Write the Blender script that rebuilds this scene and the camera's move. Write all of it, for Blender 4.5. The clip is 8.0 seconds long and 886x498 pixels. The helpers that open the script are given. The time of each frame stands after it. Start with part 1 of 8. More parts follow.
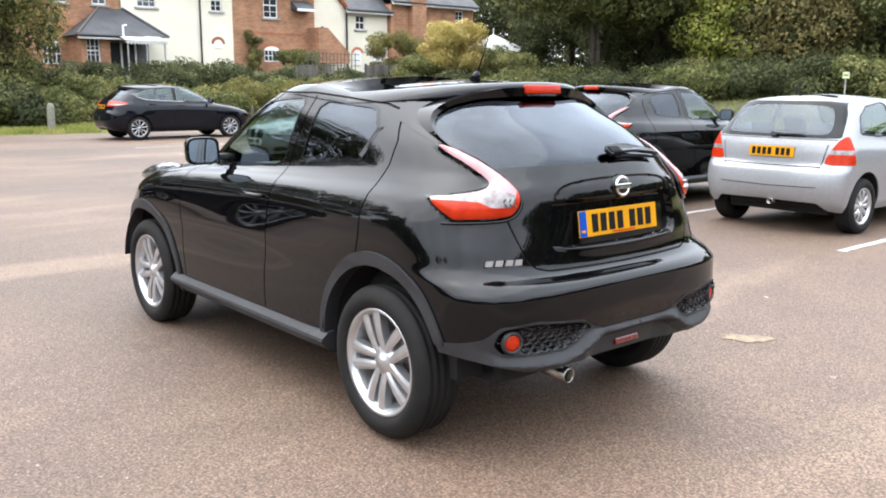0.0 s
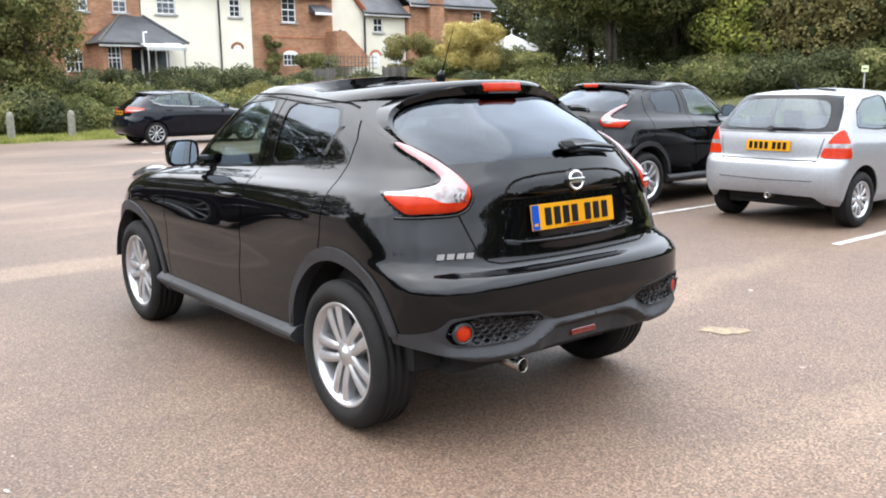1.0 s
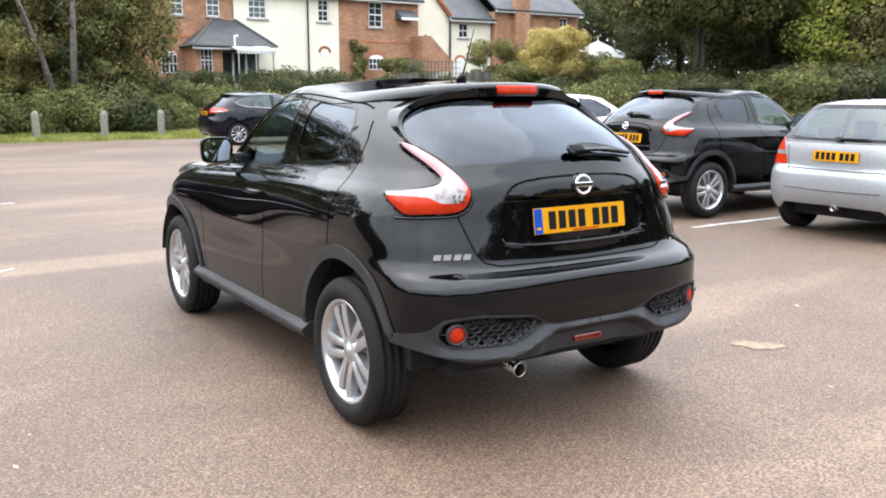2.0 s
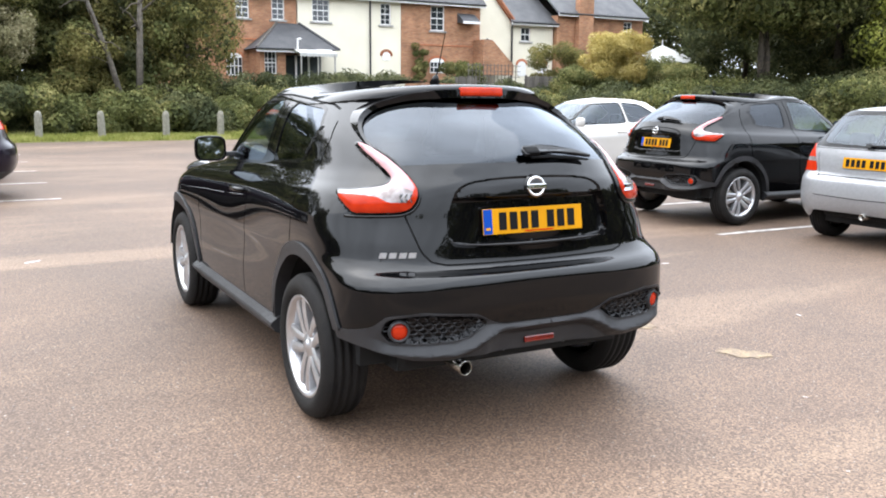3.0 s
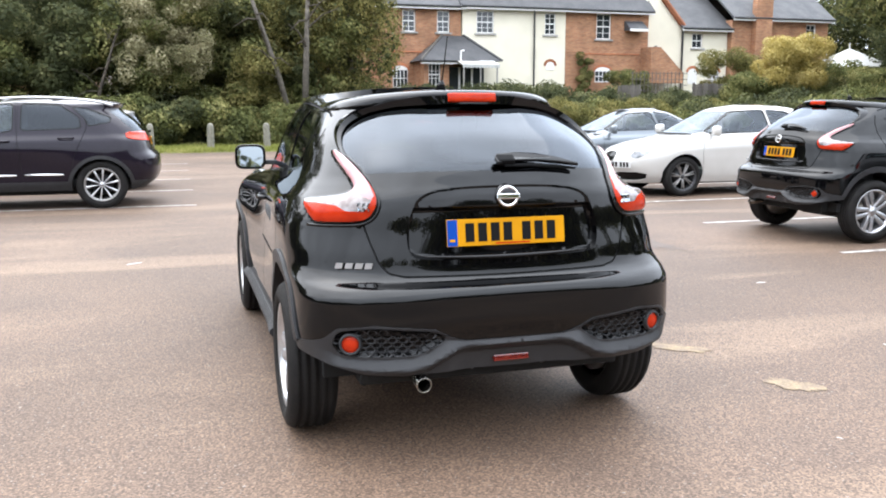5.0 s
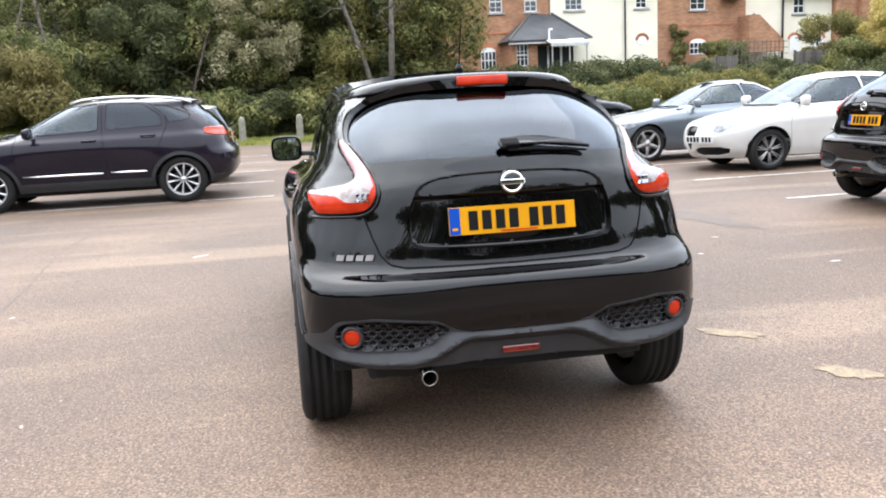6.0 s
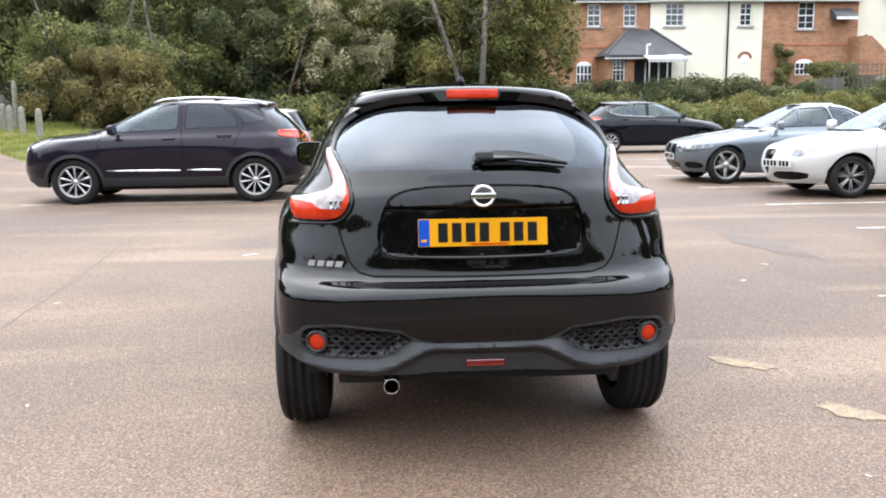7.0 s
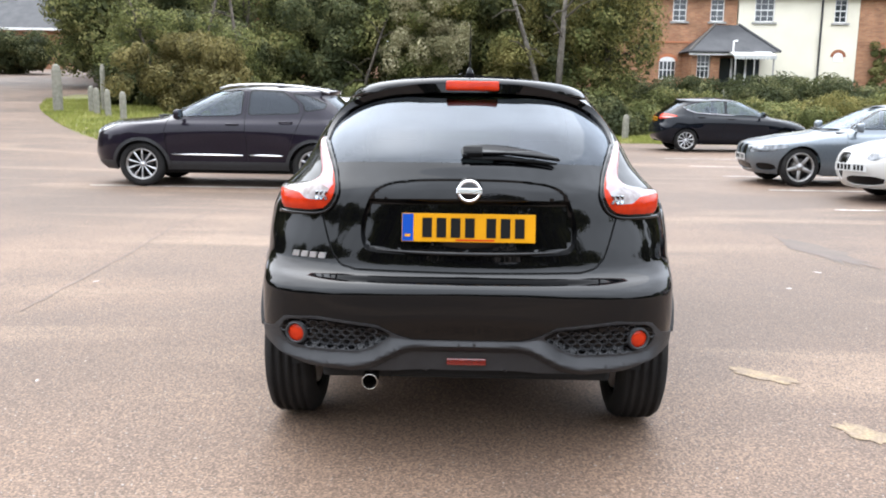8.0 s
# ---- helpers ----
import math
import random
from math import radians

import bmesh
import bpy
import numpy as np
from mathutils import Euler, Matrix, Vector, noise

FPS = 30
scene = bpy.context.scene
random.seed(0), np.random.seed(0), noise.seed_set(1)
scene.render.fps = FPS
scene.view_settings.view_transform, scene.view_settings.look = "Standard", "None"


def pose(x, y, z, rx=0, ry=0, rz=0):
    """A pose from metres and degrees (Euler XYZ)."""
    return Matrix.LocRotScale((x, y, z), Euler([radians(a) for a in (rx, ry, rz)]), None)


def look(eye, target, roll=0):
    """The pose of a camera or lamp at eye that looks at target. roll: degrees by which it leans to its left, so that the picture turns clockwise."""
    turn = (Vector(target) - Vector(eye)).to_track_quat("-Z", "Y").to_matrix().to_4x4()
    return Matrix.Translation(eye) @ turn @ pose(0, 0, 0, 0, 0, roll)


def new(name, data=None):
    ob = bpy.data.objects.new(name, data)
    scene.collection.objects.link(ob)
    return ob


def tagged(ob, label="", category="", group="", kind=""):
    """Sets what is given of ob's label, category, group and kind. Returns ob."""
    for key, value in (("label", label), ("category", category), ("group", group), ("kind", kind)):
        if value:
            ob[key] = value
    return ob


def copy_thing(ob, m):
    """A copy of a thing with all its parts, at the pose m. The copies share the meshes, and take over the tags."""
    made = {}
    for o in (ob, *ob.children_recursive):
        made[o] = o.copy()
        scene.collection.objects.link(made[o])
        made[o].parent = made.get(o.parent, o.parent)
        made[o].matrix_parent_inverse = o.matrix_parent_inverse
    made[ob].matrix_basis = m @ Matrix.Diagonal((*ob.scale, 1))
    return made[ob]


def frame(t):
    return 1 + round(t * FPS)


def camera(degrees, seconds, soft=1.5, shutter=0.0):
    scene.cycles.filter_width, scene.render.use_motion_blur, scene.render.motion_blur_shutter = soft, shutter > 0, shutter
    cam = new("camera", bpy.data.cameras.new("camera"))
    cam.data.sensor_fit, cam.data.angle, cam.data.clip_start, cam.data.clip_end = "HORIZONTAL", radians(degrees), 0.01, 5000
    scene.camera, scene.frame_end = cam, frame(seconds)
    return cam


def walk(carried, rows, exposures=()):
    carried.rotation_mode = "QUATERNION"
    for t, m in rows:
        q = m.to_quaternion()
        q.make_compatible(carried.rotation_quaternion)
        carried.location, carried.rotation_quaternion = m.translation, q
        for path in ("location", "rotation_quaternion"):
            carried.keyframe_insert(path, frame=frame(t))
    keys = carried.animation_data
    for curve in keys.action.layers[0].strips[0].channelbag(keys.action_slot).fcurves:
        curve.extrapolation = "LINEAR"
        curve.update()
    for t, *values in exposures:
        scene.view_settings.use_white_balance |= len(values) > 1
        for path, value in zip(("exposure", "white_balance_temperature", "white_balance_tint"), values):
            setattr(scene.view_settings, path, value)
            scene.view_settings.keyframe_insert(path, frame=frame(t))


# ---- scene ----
cam = camera(53.9, 8.0, soft=1.9)
PATH = [
    (0, (-2.986, -4.275, 1.532), (-1.72, -2.77, 1.165), 0.2),
    (0.5, (-2.945, -4.344, 1.531), (-1.695, -2.828, 1.156), -0.1),
    (1, (-2.826, -4.538, 1.52), (-1.604, -2.997, 1.156), -0.8),
    (1.5, (-2.702, -4.666, 1.502), (-1.552, -3.067, 1.155), -0.1),
    (2.8, (-2.241, -4.967, 1.497), (-1.279, -3.249, 1.147), 0.1),
    (3, (-2.159, -5.051, 1.492), (-1.218, -3.319, 1.149), 0.5),
    (3.5, (-1.96, -5.13, 1.49), (-1.096, -3.36, 1.14), 0.4),
    (4, (-1.724, -5.078, 1.474), (-0.953, -3.265, 1.129), 1.3),
    (4.5, (-1.559, -5.154, 1.481), (-0.898, -3.302, 1.118), 0.3),
    (5, (-1.295, -5.252, 1.475), (-0.719, -3.363, 1.154), -0.1),
    (5.2, (-1.215, -5.302, 1.479), (-0.701, -3.399, 1.141), -0.6),
    (6.5, (-0.658, -5.218, 1.472), (-0.396, -3.265, 1.128), -2.3),
    (7, (-0.407, -5.336, 1.47), (-0.266, -3.368, 1.145), -0.6),
    (7.5, (-0.213, -5.313, 1.452), (-0.148, -3.341, 1.121), -0.8),
    (8, (-0.032, -5.262, 1.469), (-0.071, -3.292, 1.126), 0.8),
]
walk(cam, [(t, look(eye, target, roll)) for t, eye, target, roll in PATH])

# ---- sky and sun ----
SUN_UP, SUN_ROUND = 64.0, 320.0
world = bpy.data.worlds.new("sky")
scene.world = world
world.use_nodes = True
wn, wl = world.node_tree.nodes, world.node_tree.links
sky = wn.new("ShaderNodeTexSky")
sky.sky_type, sky.sun_disc = "NISHITA", False
sky.sun_elevation, sky.sun_rotation = radians(SUN_UP), radians(SUN_ROUND)
sky.dust_density, sky.air_density, sky.ozone_density = 6.0, 1.2, 1.0
veil = wn.new("ShaderNodeHueSaturation")
veil.inputs["Saturation"].default_value = 0.25
wl.new(sky.outputs["Color"], veil.inputs["Color"])
# bright cloud cover over the sky, uneven as cloud is
place = wn.new("ShaderNodeTexCoord")
cloud = wn.new("ShaderNodeTexNoise")
cloud.inputs["Scale"].default_value, cloud.inputs["Detail"].default_value = 3.2, 7
wl.new(place.outputs["Generated"], cloud.inputs["Vector"])
shade = wn.new("ShaderNodeMapRange")
shade.inputs[1].default_value, shade.inputs[2].default_value = 0.3, 0.7
shade.inputs[3].default_value, shade.inputs[4].default_value = 8.4, 12.2
wl.new(cloud.outputs["Fac"], shade.inputs[0])
tone = wn.new("ShaderNodeVectorMath")
tone.operation = "SCALE"
tone.inputs[0].default_value = (0.92, 1.0, 1.13)
# an overcast sky is brighter overhead than at the horizon
axes = wn.new("ShaderNodeSeparateXYZ")
wl.new(place.outputs["Generated"], axes.inputs[0])
climb = wn.new("ShaderNodeMapRange")
climb.inputs[3].default_value, climb.inputs[4].default_value = 0.55, 1.45
wl.new(axes.outputs[2], climb.inputs[0])
level = wn.new("ShaderNodeMath")
level.operation = "MULTIPLY"
wl.new(shade.outputs[0], level.inputs[0])
wl.new(climb.outputs[0], level.inputs[1])
wl.new(level.outputs[0], tone.inputs["Scale"])
cover = wn.new("ShaderNodeMix")
cover.data_type = "RGBA"
cover.inputs[0].default_value = 0.8
wl.new(veil.outputs["Color"], cover.inputs[6])
wl.new(tone.outputs[0], cover.inputs[7])
wl.new(cover.outputs[2], wn["Background"].inputs["Color"])
wn["Background"].inputs["Strength"].default_value = 0.14
sun_data = bpy.data.lights.new("sun", "SUN")
sun_data.energy, sun_data.angle, sun_data.color = 0.8, radians(100), (1.0, 0.95, 0.88)
sun = new("sun", sun_data)
sun_way = Vector((math.sin(radians(SUN_ROUND)) * math.cos(radians(SUN_UP)), math.cos(radians(SUN_ROUND)) * math.cos(radians(SUN_UP)), math.sin(radians(SUN_UP))))
sun.matrix_world = look(sun_way * 50, (0, 0, 0))
scene.view_settings.exposure = 1.56

# ---- materials ----
def material(name, base=(0.5, 0.5, 0.5), rough=0.5, metal=0.0, other=None, scale=4.0, fine=0.0, bump=0.0, bump_scale=60.0, coat=0.0, spread=0.0, transmission=0.0, alpha=1.0, ior=1.45, rough_var=0.0, spec=None, coat_ior=1.45):
    """A surface with patches between two colours, fine grain, relief and, for pieces, a spread of tones."""
    m = bpy.data.materials.new(name)
    m.use_nodes = True
    n, l = m.node_tree.nodes, m.node_tree.links
    b = n["Principled BSDF"]
    b.inputs["Roughness"].default_value, b.inputs["Metallic"].default_value = rough, metal
    b.inputs["Coat Weight"].default_value, b.inputs["Transmission Weight"].default_value = coat, transmission
    b.inputs["Coat Roughness"].default_value, b.inputs["Coat IOR"].default_value = 0.02, coat_ior
    b.inputs["IOR"].default_value, b.inputs["Alpha"].default_value = ior, alpha
    b.inputs["Base Color"].default_value = (*base, 1)
    if spec is not None:
        b.inputs["Specular IOR Level"].default_value = spec
    tc = n.new("ShaderNodeTexCoord")
    out = None
    if other is not None:
        t1 = n.new("ShaderNodeTexNoise")
        t1.inputs["Scale"].default_value, t1.inputs["Detail"].default_value = scale, 6
        l.new(tc.outputs["Object"], t1.inputs["Vector"])
        ramp = n.new("ShaderNodeMapRange")
        ramp.inputs[1].default_value, ramp.inputs[2].default_value = 0.35, 0.65
        l.new(t1.outputs["Fac"], ramp.inputs[0])
        mix = n.new("ShaderNodeMix")
        mix.data_type = "RGBA"
        mix.inputs[6].default_value, mix.inputs[7].default_value = (*base, 1), (*other, 1)
        l.new(ramp.outputs[0], mix.inputs[0])
        out = mix.outputs[2]
        if rough_var:
            r2 = n.new("ShaderNodeMapRange")
            r2.inputs[3].default_value, r2.inputs[4].default_value = rough - rough_var, rough + rough_var
            l.new(t1.outputs["Fac"], r2.inputs[0])
            l.new(r2.outputs[0], b.inputs["Roughness"])
    if fine or spread:
        if out is None:
            rgb = n.new("ShaderNodeRGB")
            rgb.outputs[0].default_value = (*base, 1)
            out = rgb.outputs[0]
        hsv = n.new("ShaderNodeHueSaturation")
        l.new(out, hsv.inputs["Color"])
        val = n.new("ShaderNodeMath")
        val.operation, val.inputs[0].default_value, val.inputs[1].default_value = "ADD", 1.0, 0.0
        if fine:
            t2 = n.new("ShaderNodeTexNoise")
            t2.inputs["Scale"].default_value, t2.inputs["Detail"].default_value = bump_scale, 4
            l.new(tc.outputs["Object"], t2.inputs["Vector"])
            r = n.new("ShaderNodeMapRange")
            r.inputs[1].default_value, r.inputs[2].default_value = 0.3, 0.7
            r.inputs[3].default_value, r.inputs[4].default_value = 1 - fine, 1 + fine
            l.new(t2.outputs["Fac"], r.inputs[0])
            l.new(r.outputs[0], val.inputs[0])
        if spread:
            info = n.new("ShaderNodeObjectInfo")
            geo = n.new("ShaderNodeNewGeometry")
            add = n.new("ShaderNodeMath")
            add.operation = "ADD"
            l.new(info.outputs["Random"], add.inputs[0])
            l.new(geo.outputs["Random Per Island"], add.inputs[1])
            fr = n.new("ShaderNodeMath")
            fr.operation = "FRACT"
            l.new(add.outputs[0], fr.inputs[0])
            r3 = n.new("ShaderNodeMapRange")
            r3.inputs[3].default_value, r3.inputs[4].default_value = -spread, spread
            l.new(fr.outputs[0], r3.inputs[0])
            l.new(r3.outputs[0], val.inputs[1])
        l.new(val.outputs[0], hsv.inputs["Value"])
        out = hsv.outputs["Color"]
    if out is not None:
        l.new(out, b.inputs["Base Color"])
    if bump:
        t3 = n.new("ShaderNodeTexNoise")
        t3.inputs["Scale"].default_value, t3.inputs["Detail"].default_value = bump_scale, 5
        l.new(tc.outputs["Object"], t3.inputs["Vector"])
        bp = n.new("ShaderNodeBump")
        bp.inputs["Strength"].default_value, bp.inputs["Distance"].default_value = bump, 0.02
        l.new(t3.outputs["Fac"], bp.inputs["Height"])
        l.new(bp.outputs["Normal"], b.inputs["Normal"])
    return m


def leaf_material(name, a, b2, c):
    """Leaves: three tones spread leaf by leaf and clump by clump, with light passing through."""
    m = bpy.data.materials.new(name)
    m.use_nodes = True
    n, l = m.node_tree.nodes, m.node_tree.links
    b = n["Principled BSDF"]
    geo = n.new("ShaderNodeNewGeometry")
    ramp = n.new("ShaderNodeValToRGB")
    ramp.color_ramp.elements[0].color, ramp.color_ramp.elements[1].color = (*a, 1), (*c, 1)
    mid = ramp.color_ramp.elements.new(0.55)
    mid.color = (*b2, 1)
    # clump-wide tone noise colours in lit clumps and shaded gaps
    tex = n.new("ShaderNodeTexNoise")
    tex.inputs["Scale"].default_value, tex.inputs["Detail"].default_value = 1.1, 3
    tc = n.new("ShaderNodeTexCoord")
    l.new(tc.outputs["Object"], tex.inputs["Vector"])
    mr = n.new("ShaderNodeMapRange")
    mr.inputs[1].default_value, mr.inputs[2].default_value = 0.3, 0.7
    mr.inputs[3].default_value, mr.inputs[4].default_value = -0.10, 0.66
    l.new(tex.outputs["Fac"], mr.inputs[0])
    add = n.new("ShaderNodeMath")
    add.operation, add.inputs[1].default_value = "MULTIPLY_ADD", 0.45
    l.new(geo.outputs["Random Per Island"], add.inputs[0])
    l.new(mr.outputs[0], add.inputs[2])
    l.new(add.outputs[0], ramp.inputs["Fac"])
    l.new(ramp.outputs["Color"], b.inputs["Base Color"])
    b.inputs["Roughness"].default_value = 0.7
    b.inputs["Specular IOR Level"].default_value = 0.15
    tr = n.new("ShaderNodeBsdfTranslucent")
    l.new(ramp.outputs["Color"], tr.inputs["Color"])
    mix = n.new("ShaderNodeMixShader")
    mix.inputs[0].default_value = 0.35
    l.new(b.outputs[0], mix.inputs[1])
    l.new(tr.outputs[0], mix.inputs[2])
    l.new(mix.outputs[0], n["Material Output"].inputs["Surface"])
    return m


def glass_material(name, tint, rough=0.0, show=0.6):
    """Thin window glass: a tinted see-through sheet with a mirror gloss that grows at a slant."""
    m = bpy.data.materials.new(name)
    m.use_nodes = True
    n, l = m.node_tree.nodes, m.node_tree.links
    n.remove(n["Principled BSDF"])
    clear = n.new("ShaderNodeBsdfTransparent")
    clear.inputs["Color"].default_value = (*tint, 1)
    gloss = n.new("ShaderNodeBsdfGlossy")
    gloss.inputs["Roughness"].default_value = rough
    gloss.inputs["Color"].default_value = (0.72, 0.78, 0.86, 1)
    facing = n.new("ShaderNodeLayerWeight")
    facing.inputs["Blend"].default_value = 0.5
    power = n.new("ShaderNodeMath")
    power.operation, power.inputs[1].default_value = "POWER", 4.0
    l.new(facing.outputs["Facing"], power.inputs[0])
    fr = n.new("ShaderNodeMapRange")
    fr.inputs[3].default_value, fr.inputs[4].default_value = show, 0.95
    l.new(power.outputs[0], fr.inputs[0])
    mix = n.new("ShaderNodeMixShader")
    l.new(fr.outputs[0], mix.inputs[0])
    l.new(clear.outputs[0], mix.inputs[1])
    l.new(gloss.outputs[0], mix.inputs[2])
    l.new(mix.outputs[0], n["Material Output"].inputs["Surface"])
    return m


def asphalt_material():
    """Worn car-park surface: pinkish grey chippings, pale worn lanes, dark damp patches and pale flecks."""
    m = bpy.data.materials.new("worn asphalt")
    m.use_nodes = True
    n, l = m.node_tree.nodes, m.node_tree.links
    b = n["Principled BSDF"]
    tc = n.new("ShaderNodeTexCoord")

    def tex(kind, scale, detail=5.0, **more):
        t = n.new(kind)
        t.inputs["Scale"].default_value = scale
        if kind == "ShaderNodeTexNoise":
            t.inputs["Detail"].default_value = detail
        l.new(tc.outputs["Object"], t.inputs["Vector"])
        return t

    def ramp(sock, lo, hi, a, c):
        r = n.new("ShaderNodeMapRange")
        for i, v in enumerate((lo, hi, a, c)):
            r.inputs[i + 1].default_value = v
        l.new(sock, r.inputs[0])
        return r.outputs[0]

    def mixed(fac, a, c):
        x = n.new("ShaderNodeMix")
        x.data_type = "RGBA"
        l.new(fac, x.inputs[0])
        for i, v in ((6, a), (7, c)):
            if isinstance(v, tuple):
                x.inputs[i].default_value = (*v, 1)
            else:
                l.new(v, x.inputs[i])
        return x.outputs[2]

    big = tex("ShaderNodeTexNoise", 0.22, 4)
    mid = tex("ShaderNodeTexNoise", 0.9, 8)
    grain = tex("ShaderNodeTexNoise", 80, 9)
    stones = tex("ShaderNodeTexNoise", 300, 3)
    fine = tex("ShaderNodeTexVoronoi", 115)
    col = mixed(ramp(big.outputs["Fac"], 0.38, 0.62, 0, 1), (0.072, 0.0470, 0.0315), (0.126, 0.0830, 0.0555))
    col = mixed(ramp(mid.outputs["Fac"], 0.44, 0.68, 0, 0.7), col, (0.067, 0.045, 0.032))
    lanes = n.new("ShaderNodeMapping")
    lanes.inputs["Rotation"].default_value = (0, 0, radians(-28))
    lanes.inputs["Scale"].default_value = (0.22, 1.1, 1)
    l.new(tc.outputs["Object"], lanes.inputs["Vector"])
    drift = n.new("ShaderNodeTexNoise")
    drift.inputs["Scale"].default_value, drift.inputs["Detail"].default_value, drift.inputs["Distortion"].default_value = 0.9, 6, 0.8
    l.new(lanes.outputs[0], drift.inputs["Vector"])
    col = mixed(ramp(drift.outputs["Fac"], 0.52, 0.70, 0, 0.75), col, (0.175, 0.122, 0.082))
    chip = mixed(ramp(grain.outputs["Fac"], 0.33, 0.67, 0, 1), (0.6, 0.58, 0.56), (1.38, 1.38, 1.38))
    chip2 = mixed(ramp(fine.outputs["Color"], 0.1, 0.9, 0, 1), (0.42, 0.40, 0.41), (1.6, 1.58, 1.58))
    both = n.new("ShaderNodeMix")
    both.data_type, both.blend_type = "RGBA", "MULTIPLY"
    both.inputs[0].default_value = 1.0
    l.new(chip, both.inputs[6])
    l.new(chip2, both.inputs[7])
    chip = both.outputs[2]
    mul = n.new("ShaderNodeMix")
    mul.data_type, mul.blend_type = "RGBA", "MULTIPLY"
    mul.inputs[0].default_value = 1.0
    l.new(col, mul.inputs[6])
    l.new(chip, mul.inputs[7])
    fleck = tex("ShaderNodeTexNoise", 55, 2)
    col = mixed(ramp(fleck.outputs["Fac"], 0.665, 0.72, 0, 0.7), mul.outputs[2], (0.30, 0.28, 0.26))
    l.new(col, b.inputs["Base Color"])
    b.inputs["Roughness"].default_value = 0.68
    b.inputs["Specular IOR Level"].default_value = 0.45
    bp = n.new("ShaderNodeBump")
    bp.inputs["Strength"].default_value, bp.inputs["Distance"].default_value = 0.1, 0.003
    l.new(stones.outputs["Fac"], bp.inputs["Height"])
    l.new(bp.outputs["Normal"], b.inputs["Normal"])
    return m


M_ASPHALT = asphalt_material()
M_LINE = material("worn white line paint", (0.5, 0.48, 0.46), 0.7, other=(0.24, 0.22, 0.2), scale=9, fine=0.25, bump=0.3, bump_scale=90)
M_YELLOW = material("faded yellow paint", (0.235, 0.175, 0.105), 0.8, other=(0.165, 0.124, 0.09), scale=14, fine=0.3, bump_scale=80)
M_SOIL = material("soil under leaves", (0.05, 0.04, 0.025), 0.95, other=(0.035, 0.045, 0.018), scale=2.5, fine=0.3, bump=0.5, bump_scale=20)
M_GRASS_SOIL = material("turf", (0.12, 0.135, 0.038), 0.95, other=(0.15, 0.13, 0.06), scale=1.5, fine=0.3, bump=0.5, bump_scale=60)
M_BRICK = material("orange red brick", (0.42, 0.16, 0.075), 0.85, other=(0.34, 0.12, 0.06), scale=1.2, fine=0.15, bump_scale=40, spread=0.35)
M_RENDER = material("cream painted render", (0.74, 0.69, 0.56), 0.85, other=(0.66, 0.61, 0.49), scale=0.6, fine=0.04, bump=0.15, bump_scale=30)
M_SLATE = material("grey slate", (0.045, 0.046, 0.05), 0.7, other=(0.07, 0.07, 0.073), scale=1.5, fine=0.2, bump_scale=30, spread=0.3)
M_WHITE = material("white painted wood", (0.8, 0.79, 0.77), 0.45, other=(0.72, 0.71, 0.69), scale=5, fine=0.04)
M_SILL = material("stone sill", (0.34, 0.33, 0.31), 0.85, other=(0.26, 0.25, 0.23), scale=5, fine=0.1)
M_PIPE = material("black downpipe", (0.02, 0.02, 0.022), 0.4)
M_HOUSE_GLASS = material("house window glass", (0.03, 0.035, 0.04), 0.05, spec=0.8)
M_STONE = material("lichened grey stone", (0.22, 0.205, 0.165), 0.9, other=(0.15, 0.145, 0.115), scale=8, fine=0.2, bump=0.4, bump_scale=40)
M_FENCE = material("weathered grey boards", (0.13, 0.115, 0.1), 0.85, other=(0.09, 0.08, 0.07), scale=6, fine=0.2, bump=0.3, bump_scale=40, spread=0.25)
M_BARK = material("bark", (0.075, 0.06, 0.043), 0.9, other=(0.035, 0.029, 0.022), scale=6, fine=0.3, bump=0.8, bump_scale=14)
M_PALE_BARK = material("pale grey birch bark", (0.115, 0.1, 0.08), 0.85, other=(0.055, 0.047, 0.037), scale=5, fine=0.3, bump=0.5, bump_scale=14)
M_CANVAS = material("white canvas", (0.5, 0.5, 0.48), 0.8, other=(0.4, 0.4, 0.38), scale=2)
# also fills bush and crown cores, where its dark tone stands in for shade
M_LEAF_DARK = leaf_material("dark evergreen and shade-core leaves", (0.024, 0.031, 0.014), (0.062, 0.071, 0.029), (0.175, 0.171, 0.076))
M_LEAF_MID = leaf_material("bramble leaves", (0.044, 0.055, 0.019), (0.125, 0.134, 0.045), (0.315, 0.287, 0.116))
M_LEAF_BIRCH = leaf_material("yellowing birch leaves", (0.060, 0.062, 0.021), (0.161, 0.149, 0.048), (0.310, 0.265, 0.103))
M_LEAF_GOLD = leaf_material("golden leaves", (0.19, 0.15, 0.04), (0.44, 0.35, 0.11), (0.60, 0.50, 0.22))
M_LEAF_LIME = leaf_material("lime green leaves", (0.11, 0.13, 0.025), (0.27, 0.29, 0.06), (0.42, 0.41, 0.11))
M_LEAF_CREAM = leaf_material("cream seed heads", (0.085, 0.085, 0.04), (0.25, 0.23, 0.125), (0.52, 0.47, 0.31))
M_LEAF_BROWN = leaf_material("russet leaves", (0.055, 0.05, 0.02), (0.145, 0.122, 0.045), (0.25, 0.21, 0.085))
M_GRASS = leaf_material("grass blades", (0.10, 0.12, 0.026), (0.22, 0.235, 0.058), (0.36, 0.33, 0.13))

